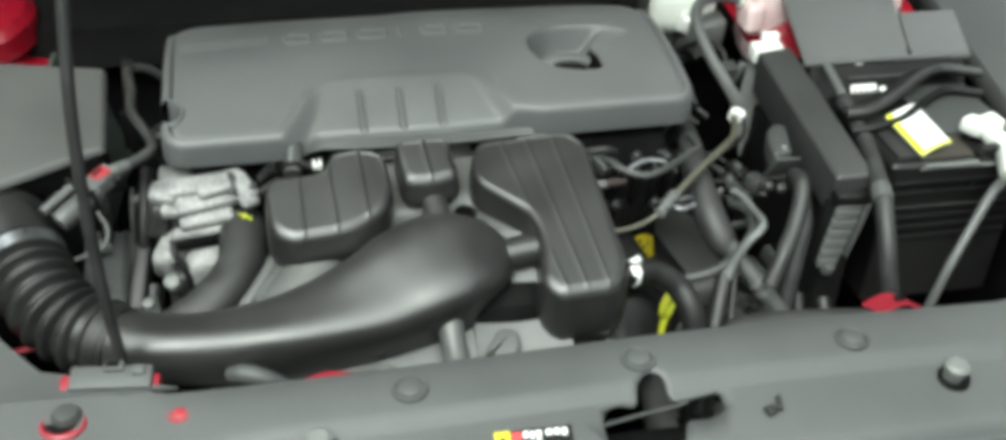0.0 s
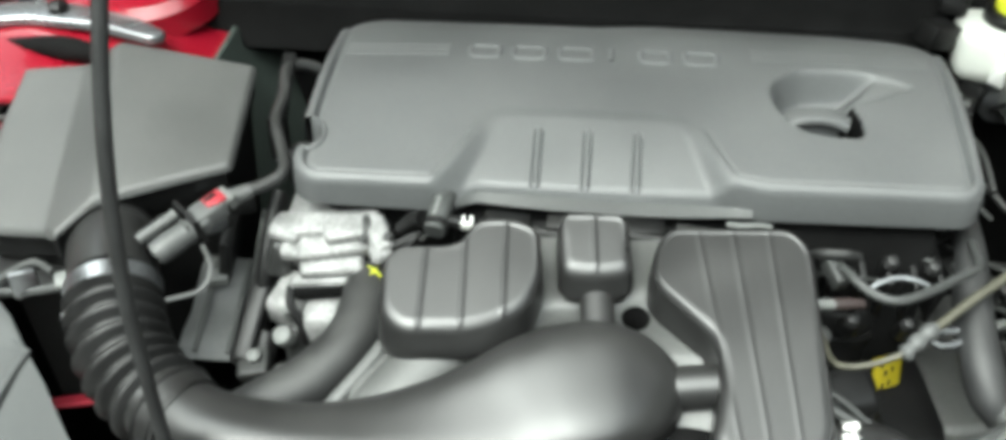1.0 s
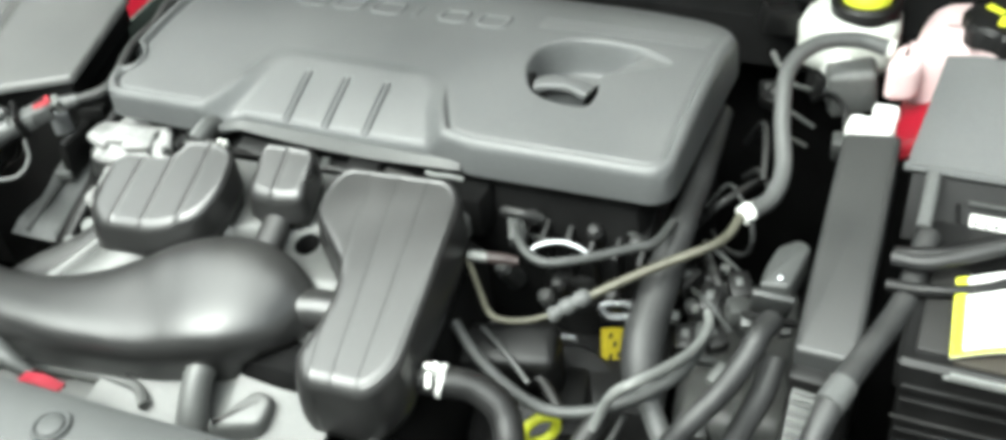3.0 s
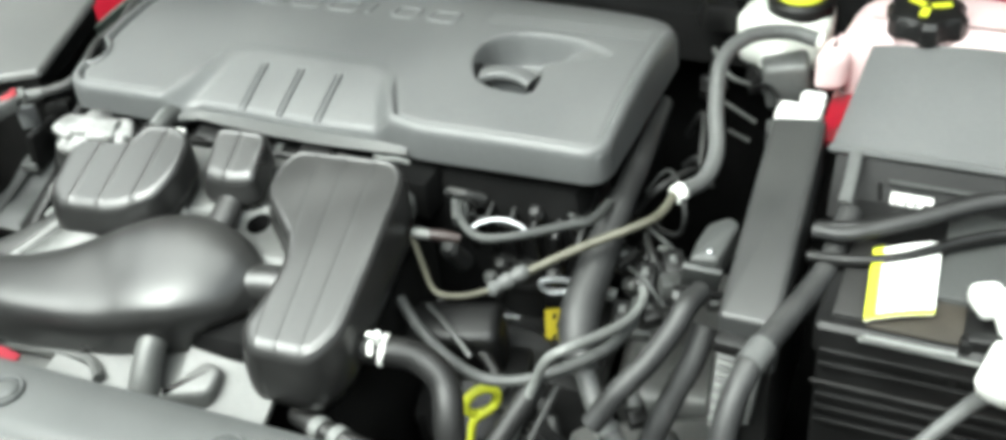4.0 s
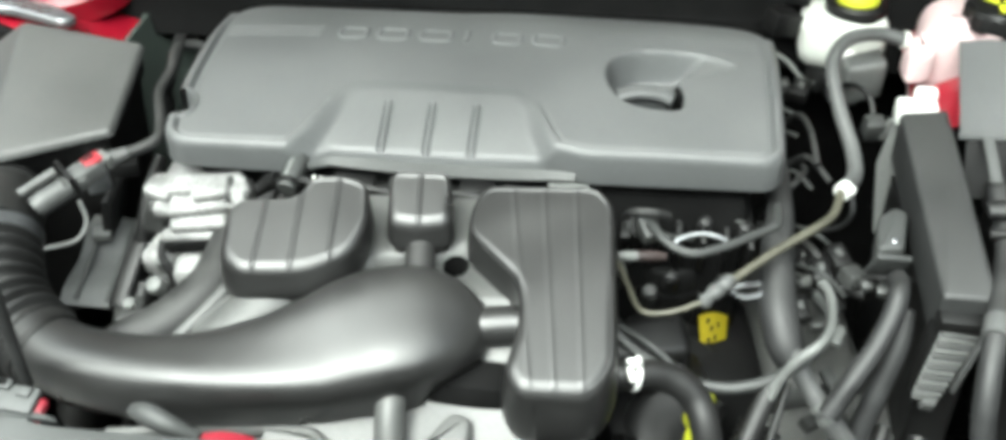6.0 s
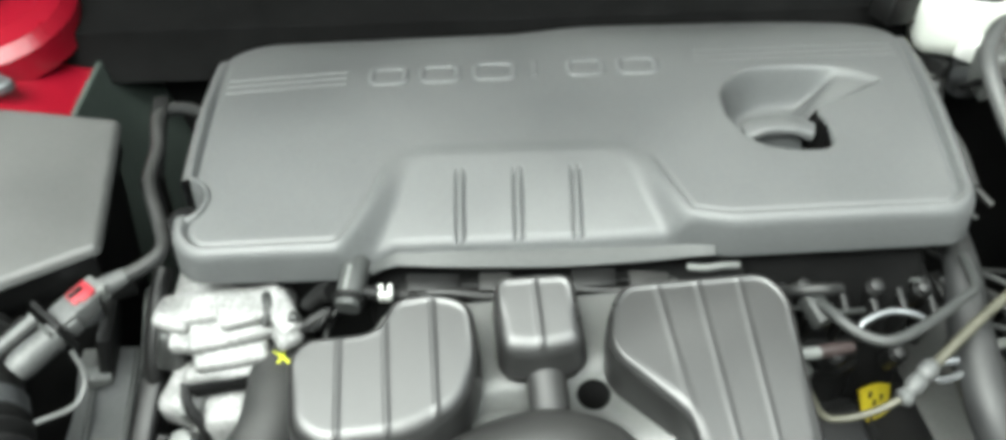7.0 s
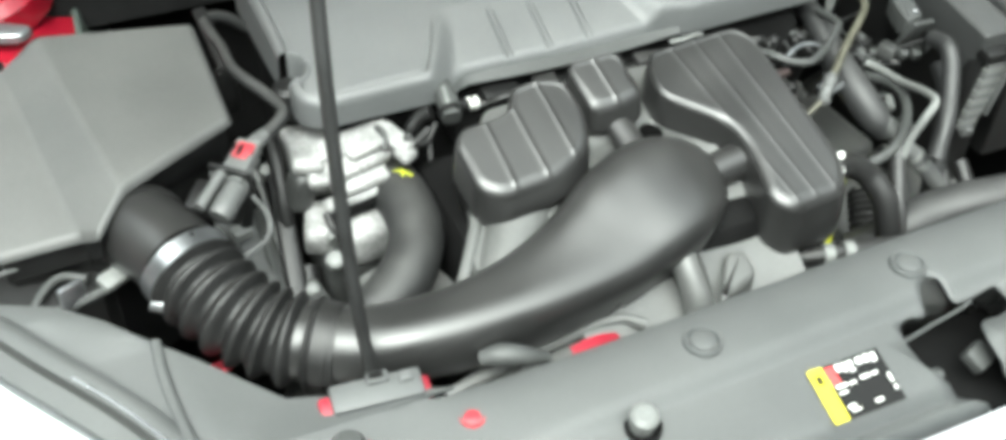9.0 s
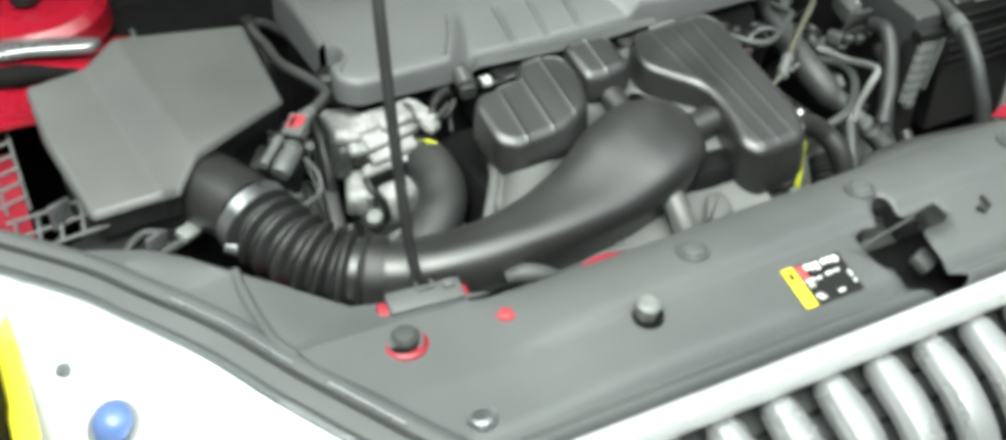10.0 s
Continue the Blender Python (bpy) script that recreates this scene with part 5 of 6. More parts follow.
# no hose runs here: the tube's black stands for the gap's shade
single("gap_tube", tube([(-0.345, 1.155, 0.955), (-0.348, 1.125, 0.940), (-0.352, 1.095, 0.905), (-0.356, 1.07, 0.84)], 0.008, seg=14), BLACK, "added black tube darkening the gap beside the engine", "hose", "hoses")
bm = sheet([[(-0.418 + 0.055 * u, 1.010 + 0.11 * v + 0.02 * u, 0.868 + 0.03 * v - 0.02 * u + 0.004 * math.sin(9 * v)) for u in [i / 6 for i in range(7)]] for v in [j / 8 for j in range(9)]])
shade = thing("splash_shield", (-0.41, 1.04, 0.87), "dark grey plastic splash shield between hose and engine", "splash shield")
part("panel", thicken(bm, 0.003), MID_GREY, shade)
for u in (0.25, 0.75):
    part("rib", tube([(-0.418 + 0.055 * u, 1.015 + 0.10 * v + 0.02 * u, 0.872 + 0.03 * v - 0.02 * u + 0.004 * math.sin(9 * v)) for v in (0, 0.35, 0.7, 1)], 0.003, seg=8), GREYPL, shade)
part("tab", block(bmesh.new(), (0.020, 0.014, 0.012), (-0.398, 1.092, 0.897), 0.002, (10, 0, 15)), PALE, shade, "grey fixing tab")
single("side_bracket", block(block(bmesh.new(), (0.012, 0.06, 0.05), (-0.392, 1.120, 0.915), 0.004, (0, 10, 6)), (0.03, 0.02, 0.02), (-0.385, 1.150, 0.945), 0.004, (0, 0, 20)), BLACK, "black plastic bracket beside the air filter box", "bracket", "brackets")

# metal tabs and a thin loom in the gap under the cover's front edge
for x, w, a, m in ((-0.118, 0.040, 3, BLACK), (-0.070, 0.024, -4, RUBBER), (-0.036, 0.010, 8, GREYPL), (0.006, 0.034, 2, BLACK), (0.048, 0.030, -3, RUBBER)):
    single("rail_tab", wobble(block(bmesh.new(), (w, 0.016, 0.006), (x, 1.098 + 0.004 * math.sin(90 * x), 0.983 + 0.003 * math.sin(55 * x)), 0.0015, (12, 5 * math.sin(40 * x), a)), 0.0008, 80), m, "small metal tab under the cover's front edge", "tab", "rail tabs")
single("injector_loom", tube([(-0.150, 1.100, 0.972), (-0.110, 1.094, 0.980), (-0.070, 1.092, 0.976), (-0.020, 1.093, 0.981), (0.030, 1.092, 0.977), (0.070, 1.094, 0.984)], 0.0042, seg=10), RUBBER, "black taped injector loom under the cover's edge", "wiring loom", "wiring looms")

# ---- right side: fuse box, battery, tanks ----
fuse = thing("fuse_box", (0.46, 1.13, 0.80), "tall black plastic fuse box with a long narrow lid", "fuse box")
bm = bmesh.new()
quad = [(0.444, 1.012), (0.494, 1.012), (0.482, 1.262), (0.432, 1.254)]
pts = rounded(quad, 0.006, 3)
loft(bm, pts, soft_top(0.0, 0.055, 0.005, 3))
for v in bm.verts:
    v.co.z += 0.908 + 0.185 * (v.co.y - 1.012)
part("lid", bm, LIDGREY, fuse, "dark grey lid")
bm = loft(bmesh.new(), rounded([(0.448, 1.020), (0.490, 1.020), (0.478, 1.255), (0.436, 1.248)], 0.005, 3), [(0.004, 0.70), (0.0, 0.72), (0.0, 0.93)])
part("body", bm, BLACK, fuse)
bm = block(bmesh.new(), (0.040, 0.024, 0.100), (0.460, 1.022, 0.886), 0.005, (4, 5, 0))
conn = part("connector_block", bm, BLACK, fuse, "black multi-pin connector on its front")
part("hood", block(bmesh.new(), (0.046, 0.022, 0.016), (0.4665, 1.010, 0.937), 0.004, (6, 3, 0)), BLACK, conn, "black hood over the fins")
for k in range(13):
    s = k / 12
    part("fin", block(bmesh.new(), (0.0345 - 0.009 * s, 0.009, 0.0040), (0.4650 - 0.012 * s, 1.0035 + 0.005 * s, 0.927 - 0.088 * s), 0.0011, (18, 6, 2)), PALE if k % 2 else MID_GREY, conn)
part("fin_wall", block(bmesh.new(), (0.004, 0.012, 0.080), (0.4800, 1.004, 0.892), 0.001, (4, 8, 0)), MID_GREY, conn)
part("end_lug", block(bmesh.new(), (0.014, 0.010, 0.014), (0.456, 1.006, 0.832), 0.003, (10, 10, 0)), MID_GREY, conn, "grey lug at its lower end")
bm = bmesh.new()
bm.faces.new([bm.verts.new(p) for p in ((0.436, 1.262, 0.838), (0.424, 1.270, 0.930), (0.440, 1.288, 0.998), (0.462, 1.272, 0.992), (0.456, 1.255, 0.940))])
part("side_shield", thicken(bm, 0.003), PALE, fuse, "pale grey side shield")
bm = block(block(bmesh.new(), (0.043, 0.026, 0.024), (0.453, 1.271, 0.997), 0.005, (0, 0, -4)), (0.024, 0.015, 0.016), (0.463, 1.288, 1.009), 0.004)
part("end_cap", bm, WHITE, fuse, "white end cap")

brk = thing("harness_bracket", (0.41, 1.09, 0.85), "grey-black plastic harness bracket with a small bright screw", "bracket", "brackets")
bm = loft(bmesh.new(), rounded([(0.398, 1.088), (0.424, 1.092), (0.432, 1.138), (0.420, 1.144), (0.404, 1.132), (0.399, 1.110)], 0.005, 3), soft_top(0.930, 0.955, 0.004, 3))
part("body", shear(bm, 0.22, 1.1), GREYPL, brk)
part("front_plate", wobble(block(bmesh.new(), (0.036, 0.006, 0.040), (0.410, 1.086, 0.934), 0.002, (24, 8, 8)), 0.0015, 60), GREYPL, brk, "sloping front of the bracket")
for a, x, y, z in ((14, 0.392, 1.078, 0.916), (-8, 0.408, 1.074, 0.914), (20, 0.424, 1.078, 0.917)):
    part("tooth", block(bmesh.new(), (0.012, 0.016, 0.012), (x, y, z), 0.003, (20, 0, a)), GREYPL, brk)
part("strap", tube([(0.388, 1.080, 0.922), (0.404, 1.072, 0.930), (0.420, 1.072, 0.930), (0.434, 1.080, 0.924)], 0.0032, seg=8), BLACK, brk, "black cable strap")
part("latch", wobble(block(bmesh.new(), (0.022, 0.022, 0.018), (0.381, 1.090, 0.914), 0.004, (0, 10, 30)), 0.0015, 60), CASTING, brk)
part("screw", lathe(bmesh.new(), [(0.0032, -0.002), (0.0032, 0.002), (0.0016, 0.003)], (0.4145, 1.098, 0.9555), (14, 0, 0), seg=8), SATIN, brk, "bright screw")

battery = thing("battery", (0.62, 1.11, 0.77), "black car battery with a white and yellow label", "battery")
bm = loft(bmesh.new(), rounded([(0.520, 1.022), (0.705, 1.022), (0.705, 1.205), (0.520, 1.205)], 0.008, 3), [(0.004, 0.76), (0.004, 0.935), (0.0, 0.936), (0.0, 0.962), (0.004, 0.966)])
part("case", bm, BLACK, battery)
bm = block(bmesh.new(), (0.030, 0.104, 0.018), (0.5470, 1.086, 0.962), 0.003)
part("ledge", bm, RUBBER, battery, "dark grey ledge")
bm = block(bmesh.new(), (0.10, 0.12, 0.014), (0.655, 1.135, 0.968), 0.004)
part("top_cover", bm, GREYPL, battery, "grey battery top")


def slip(u, v, lift):
    """A place on the tilted label sheet."""
    a, b, c, d = Vector((0.558, 1.029, 0.9715)), Vector((0.608, 1.050, 0.9740)), Vector((0.603, 1.138, 0.9800)), Vector((0.551, 1.112, 0.9780))
    p = a.lerp(b, u).lerp(d.lerp(c, u), v)
    return (p.x, p.y, p.z + lift + 0.002 * math.sin(math.pi * u))


def slip_field(u0, u1, v0, v1, mat, name, lift):
    bm = sheet([[slip(u0 + (u1 - u0) * i / 5, v0 + (v1 - v0) * j / 5, lift) for i in range(6)] for j in range(6)])
    return part(name, thicken(bm, 0.0008), mat, battery)


slip_field(0, 1, 0, 1, PAPER, "label", 0.0015)
slip_field(0, 0.16, 0, 1, LIME, "label_edge", 0.0030)
slip_field(0.16, 1.0, 0, 0.05, LIME, "label_edge", 0.0030)
part("top_panel", block(bmesh.new(), (0.072, 0.080, 0.006), (0.596, 1.070, 0.9655), 0.002), BROWNISH, battery, "dull brownish top panel")
part("band", tube([(0.560, 1.0195, 0.9640), (0.596, 1.0190, 0.9645), (0.630, 1.0195, 0.9645)], 0.0026, seg=8), PALE, battery, "bright moulded edge")
part("band", tube([(0.556, 1.0205, 0.9600), (0.63, 1.0200, 0.9600), (0.705, 1.0205, 0.9600)], 0.0020, seg=6), PALE, battery, "thin pale seam on the case")
part("band", tube([(0.522, 1.0205, 0.905), (0.63, 1.0200, 0.905), (0.705, 1.0205, 0.905)], 0.0014, seg=6), RUBBER, battery)

for z in (0.940, 0.925, 0.890, 0.875, 0.860):
    part("case_rib", block(bmesh.new(), (0.170, 0.004, 0.004), (0.612, 1.0215, z), 0.001), BLACK, battery)

clampb = thing("battery_terminal", (0.67, 1.04, 0.96), "white insulated battery terminal clamp with cable", "terminal")
bm = block(block(block(bmesh.new(), (0.036, 0.060, 0.022), (0.672, 1.054, 0.980), 0.006, (10, 0, 20)), (0.030, 0.045, 0.030), (0.664, 1.004, 0.970), 0.008, (25, 0, -15)), (0.026, 0.028, 0.02), (0.646, 1.067, 0.986), 0.006, (0, 0, 30))
part("clamp", wobble(bm, 0.002, 40), WHITE, clampb)
part("bolt", lathe(bmesh.new(), [(0.008, 0), (0.008, 0.008), (0.005, 0.01)], (0.676, 1.044, 0.991), seg=6), STEEL, clampb)
part("cable", tube([(0.657, 0.994, 0.958), (0.642, 0.994, 0.935), (0.615, 0.975, 0.905), (0.580, 0.950, 0.860), (0.56, 0.94, 0.80)], [0.007, 0.0062, 0.0058, 0.0058], seg=10), MID_GREY, clampb, "grey cable")
part("bracket", block(block(bmesh.new(), (0.060, 0.012, 0.022), (0.664, 1.034, 0.968), 0.003, (6, 0, 6)), (0.010, 0.014, 0.050), (0.634, 1.030, 0.950), 0.003, (0, 4, 0)), BLACK, clampb, "black terminal bracket")

tray = thing("battery_cover", (0.60, 1.30, 0.95), "grey plastic cover plate behind the battery", "cover plate")
bm = sheet([[(0.492 + 0.012 * v * (1 - u) + (0.150 + 0.018 * v) * u - 0.006 * u * smoothstep(0.85, 1.0, v), 1.236 + 0.122 * v - 0.010 * smoothstep(0.88, 1.0, u) * v, 0.998 + 0.040 * v + 0.010 * math.sin(math.pi * 0.7 * u) * v) for u in [i / 16 for i in range(17)]] for v in [j / 10 for j in range(11)]])
part("plate", thicken(bm, 0.003), COVER, tray)
bm = sheet([[(0.648 + 0.012 * v + 0.085 * u, 1.236 + 0.080 * v, 0.996 + 0.026 * v) for u in [i / 8 for i in range(9)]] for v in [j / 6 for j in range(7)]])
part("side_plate", thicken(bm, 0.003), COVER, tray)
part("seam", tube([(0.6465, 1.240, 1.001), (0.653, 1.280, 1.017), (0.659, 1.312, 1.030)], 0.0024, seg=8), COVER, tray, "raised seam between the two plates")
part("front_lip", tube([(0.490, 1.232, 0.996), (0.60, 1.230, 0.998), (0.730, 1.232, 0.995)], 0.0045, flat=0.8, seg=8), COVER, tray)
bm = sheet([[(0.498 + 0.22 * u, 1.229 - 0.030 * v, 0.992 - 0.050 * v) for u in [i / 8 for i in range(9)]] for v in [j / 4 for j in range(5)]])
part("apron", thicken(bm, 0.003), BLACK, tray, "black skirt below the plate")
bm = sheet([[(0.552 + 0.036 * u, 1.2105 - 0.008 * v, 0.972 - 0.014 * v) for u in [0, 0.5, 1]] for v in [0, 0.5, 1]])
part("small_label", thicken(bm, 0.001), PAPER, tray, "small white label")
part("small_label", block(bmesh.new(), (0.008, 0.001, 0.011), (0.598, 1.2055, 0.964), 0, (-58, 0, 0)), PAPER, tray, "small white label")
for k in range(4):
    part("print_bar", block(bmesh.new(), (0.005, 0.0006, 0.004), (0.557 + 0.0085 * k, 1.2055, 0.9665), 0, (-58, 0, 0)), MID_GREY, tray)
part("label_frame", tube([(0.540, 1.214, 0.978), (0.545, 1.206, 0.957), (0.560, 1.203, 0.950), (0.585, 1.203, 0.950), (0.600, 1.205, 0.955)], 0.0022, seg=8), BLACK, tray, "moulded frame under the label")
part("ridge", tube([(0.548, 1.2135, 0.981), (0.620, 1.213, 0.981), (0.715, 1.214, 0.980)], 0.0020, seg=8), GREYPL, tray)
part("strap", tube([(0.516, 1.222, 1.002), (0.517, 1.195, 0.994), (0.517, 1.165, 0.985)], 0.0060, flat=0.5, seg=8), MID_GREY, tray, "grey metal strap")

single("battery_cable", tube([(0.500, 1.118, 0.985), (0.530, 1.116, 0.989), (0.580, 1.142, 0.996), (0.632, 1.178, 1.000), (0.668, 1.190, 1.000), (0.712, 1.172, 1.000)], 0.0066, seg=14), GREYHOSE, "grey sheathed cable across the battery", "cable", "cables")
single("battery_cable", tube([(0.500, 1.130, 0.980), (0.540, 1.138, 0.984), (0.590, 1.168, 0.988), (0.640, 1.200, 0.990), (0.712, 1.200, 0.988)], 0.0060, seg=12), BLACK, "black cable across the battery", "cable", "cables")
single("battery_cable", tube([(0.500, 1.098, 0.972), (0.535, 1.096, 0.977), (0.575, 1.108, 0.980), (0.620, 1.140, 0.984), (0.660, 1.160, 0.985), (0.705, 1.150, 0.982)], 0.0055, seg=12), BLACK, "black cable across the battery", "cable", "cables")

tank = thing("coolant_tank", (0.55, 1.38, 0.95), "pinkish white translucent coolant tank with black cap", "coolant tank")
pts = rounded([(0.470, 1.366), (0.475, 1.455), (0.60, 1.485), (0.700, 1.465), (0.706, 1.366), (0.58, 1.360)], 0.03)
bm = loft(bmesh.new(), pts, [(0.006, 0.93), (0.0, 0.95)] + soft_top(0.96, 1.050, 0.03, 6)[1:])
part("body", wobble(bm, 0.003, 12), PINKTANK, tank)
bm = loft(bmesh.new(), rounded([(0.452, 1.340), (0.452, 1.385), (0.480, 1.400), (0.484, 1.350)], 0.012), [(0.008, 0.985), (0.0, 0.992)] + soft_top(0.995, 1.030, 0.014, 5)[1:])
part("side_lobe", wobble(bm, 0.002, 20), PINKTANK, tank)
part("neck", lathe(bmesh.new(), [(0.032, 1.03), (0.032, 1.050), (0.030, 1.055)], (0.548, 1.388, 0)), PINKTANK, tank)
bm = bmesh.new()
prof = [(0.036, 1.048), (0.036, 1.064), (0.032, 1.069), (0.012, 1.070)]
lathe(bm, prof, (0.548, 1.388, 0), seg=36)
for i, v in enumerate(bm.verts):
    k = i % 36
    d = Vector((v.co.x - 0.548, v.co.y - 1.388, 0))
    if d.length > 0.02:
        v.co += d.normalized() * (0.003 if (k // 3) % 2 else -0.002)
cap = part("cap", bm, BLACK, tank, "black ribbed screw cap")
for a in range(3):
    t = a * 2.1 + 0.4
    part("cap_print", block(bmesh.new(), (0.018, 0.008, 0.001), (0.548 + 0.013 * math.cos(t), 1.388 + 0.013 * math.sin(t), 1.0708), 0, (0, 0, math.degrees(t))), LIME, cap, "yellow-green print")

brake = thing("brake_reservoir", (0.40, 1.47, 0.92), "milky white brake fluid reservoir with yellow-green cap", "brake reservoir")
pts = rounded([(0.345, 1.440), (0.352, 1.505), (0.445, 1.510), (0.452, 1.445), (0.40, 1.425)], 0.018)
bm = loft(bmesh.new(), pts, [(0.012, 0.948), (0.003, 0.956), (0.0, 0.97)] + soft_top(0.975, 1.012, 0.014, 5)[1:])
part("body", bm, TANK, brake)
part("collar", lathe(bmesh.new(), [(0.036, 1.004), (0.036, 1.022), (0.032, 1.026)], (0.411, 1.474, 0)), BLACK, brake, "black collar")
cap = part("cap", lathe(bmesh.new(), [(0.026, 1.020), (0.026, 1.032), (0.023, 1.036), (0.010, 1.037)], (0.411, 1.474, 0)), LIME, brake, "yellow-green cap")
part("cap_mark", lathe(bmesh.new(), [(0.010, 1.0365), (0.010, 1.0395), (0.004, 1.040)], (0.411, 1.474, 0)), YELLOW, cap)
bm = block(bmesh.new(), (0.040, 0.060, 0.036), (0.405, 1.450, 0.925), 0.008, (0, 10, 10))
lathe(bm, [(0.013, 0), (0.013, 0.04), (0.009, 0.045)], (0.395, 1.425, 0.935), (60, 0, 20), seg=16)
part("cylinder", bm, STEEL, brake, "silver master cylinder")
part("mount", wobble(block(bmesh.new(), (0.050, 0.028, 0.058), (0.416, 1.394, 0.966), 0.006, (14, -8, 16), 3), 0.002, 50), PALE, brake, "pale grey mounting block")
part("mount", wobble(block(bmesh.new(), (0.026, 0.020, 0.028), (0.396, 1.420, 0.972), 0.005, (10, 20, -20), 3), 0.002, 50), WHITE, brake, "white plastic union")
part("pipe_union", block(bmesh.new(), (0.014, 0.030, 0.030), (0.372, 1.440, 0.935), 0.004, (0, 10, 30)), BLACK, brake, "black pipe union")
part("pipe_union", block(bmesh.new(), (0.012, 0.012, 0.04), (0.430, 1.430, 0.930), 0.003, (10, 0, 0)), BLACK, brake, "black pipe union")
part("brake_pipe", tube([(0.372, 1.432, 0.93), (0.352, 1.410, 0.95), (0.335, 1.42, 0.965), (0.322, 1.45, 0.96)], 0.0028, seg=8), PALE, brake, "thin pale pipe")
bm = block(block(bmesh.new(), (0.04, 0.03, 0.03), (0.325, 1.455, 1.00), 0.005, (0, 15, 30)), (0.03, 0.05, 0.02), (0.35, 1.50, 1.02), 0.005, (0, 0, -20))
for p, q in (((0.331, 1.471, 0.878), (0.370, 1.467, 0.859)), ((0.338, 1.462, 0.846), (0.366, 1.452, 0.842))):
    part("bleed_pipe", tube([p, [(u + v) / 2 for u, v in zip(p, q)], q], 0.0026, seg=8, n=3), PALE, brake, "thin bright pipe end")
single("relay", bm, BLACK, "black electrical connector beside the brake reservoir", "connector", "connectors")

# ---- right side: lines and hoses ----
ac = thing("coolant_line", (0.37, 1.15, 0.90), "grey rubber line joined to a thin metal pipe by a clamp", "coolant line")
part("rubber_line", tube([(0.452, 1.374, 1.027), (0.420, 1.372, 1.034), (0.385, 1.352, 1.036), (0.366, 1.315, 1.026), (0.372, 1.270, 1.000), (0.385, 1.225, 0.976), (0.384, 1.185, 0.970), (0.369, 1.152, 0.974)], 0.0080, seg=16), MID_GREY, ac)
part("end_mark", tube([(0.448, 1.374, 1.0278), (0.454, 1.374, 1.0266)], 0.0104, n=2, seg=14), TANK, ac, "white end clip")
part("clamp", tube([(0.3725, 1.157, 0.974), (0.3665, 1.149, 0.9725)], 0.0088, n=2, seg=14), WHITE, ac, "white clamp")
part("clamp_ear", block(bmesh.new(), (0.006, 0.008, 0.010), (0.3755, 1.149, 0.976), 0.002, (0, 20, 30)), WHITE, ac, "white clamp ear")
part("metal_pipe", tube([(0.366, 1.150, 0.973), (0.360, 1.128, 0.966), (0.347, 1.110, 0.963), (0.300, 1.075, 0.951), (0.265, 1.047, 0.940), (0.248, 1.033, 0.934)], 0.0043, seg=12), LINE, ac, "pale metal pipe")
part("joint", tube([(0.260, 1.044, 0.9395), (0.257, 1.0415, 0.9385), (0.252, 1.037, 0.9365), (0.249, 1.0345, 0.9355), (0.246, 1.032, 0.934), (0.241, 1.0275, 0.932), (0.238, 1.025, 0.9305), (0.233, 1.0205, 0.928), (0.230, 1.019, 0.927)], [0.0048, 0.0074, 0.0078, 0.0060, 0.0076, 0.0076, 0.0056, 0.0080, 0.0046], n=3, seg=12), MID_GREY, ac, "ribbed grey pipe joint")
part("thin_pipe", tube([(0.234, 1.021, 0.9285), (0.210, 1.015, 0.919), (0.186, 1.0135, 0.914), (0.172, 1.016, 0.918), (0.160, 1.024, 0.940), (0.149, 1.032, 0.962)], 0.0029, seg=10), LINE, ac, "thin metal pipe")

fat = thing("heater_hose", (0.30, 1.15, 0.80), "thick grey dusty heater hose running forward", "hose", "hoses")
part("pipe", tube([(0.300, 1.330, 0.955), (0.308, 1.240, 0.955), (0.310, 1.150, 0.943), (0.307, 1.098, 0.920), (0.308, 1.048, 0.900), (0.315, 1.020, 0.882), (0.325, 1.004, 0.868)], [0.0100, 0.0115, 0.0140, 0.0175, 0.0190, 0.0180, 0.0130], seg=24), GREYHOSE, fat)
part("lower_pipe", tube([(0.320, 1.012, 0.882), (0.336, 0.990, 0.862), (0.354, 0.974, 0.842), (0.386, 0.960, 0.800), (0.412, 0.945, 0.745)], [0.0110, 0.0098, 0.0100, 0.0105, 0.0105], seg=16), MID_GREY, fat, "paler lower pipe")
for a, b in (((0.349, 0.979, 0.848), (0.3525, 0.9755, 0.8445)), ((0.356, 0.973, 0.8395), (0.360, 0.970, 0.835))):
    part("band", tube([a, b], 0.0118, n=2, seg=16), PALE, fat, "pale hose band")
part("collar", tube([(0.3235, 1.008, 0.877), (0.329, 1.000, 0.871)], 0.0128, n=2, seg=16), GREYPL, fat)

single("vacuum_hose", tube([(0.141, 1.005, 0.905), (0.172, 0.985, 0.890), (0.213, 0.965, 0.882), (0.255, 0.952, 0.884), (0.300, 0.962, 0.892), (0.345, 1.005, 0.898), (0.358, 1.045, 0.900), (0.350, 1.085, 0.890)], 0.0058, seg=10), GREYPL, "thin dusty grey vacuum hose looping past the engine", "hose", "hoses")
elbow = thing("bypass_hose", (0.21, 0.93, 0.85), "black bent coolant hose with a white spring clip", "hose", "hoses")
part("pipe", tube([(0.150, 0.918, 0.922), (0.172, 0.922, 0.922), (0.200, 0.930, 0.914), (0.226, 0.924, 0.898), (0.240, 0.900, 0.870), (0.246, 0.880, 0.80), (0.246, 0.87, 0.72)], 0.0138, seg=18), RUBBER, elbow)
bm = tube([(0.169, 0.9215, 0.9225), (0.1735, 0.9225, 0.9215)], 0.0150, n=2, seg=16)
block(bm, (0.005, 0.006, 0.016), (0.172, 0.916, 0.942), 0.0015, (10, 10, 0))
block(bm, (0.014, 0.005, 0.004), (0.170, 0.914, 0.946), 0.0015, (10, 10, 15))
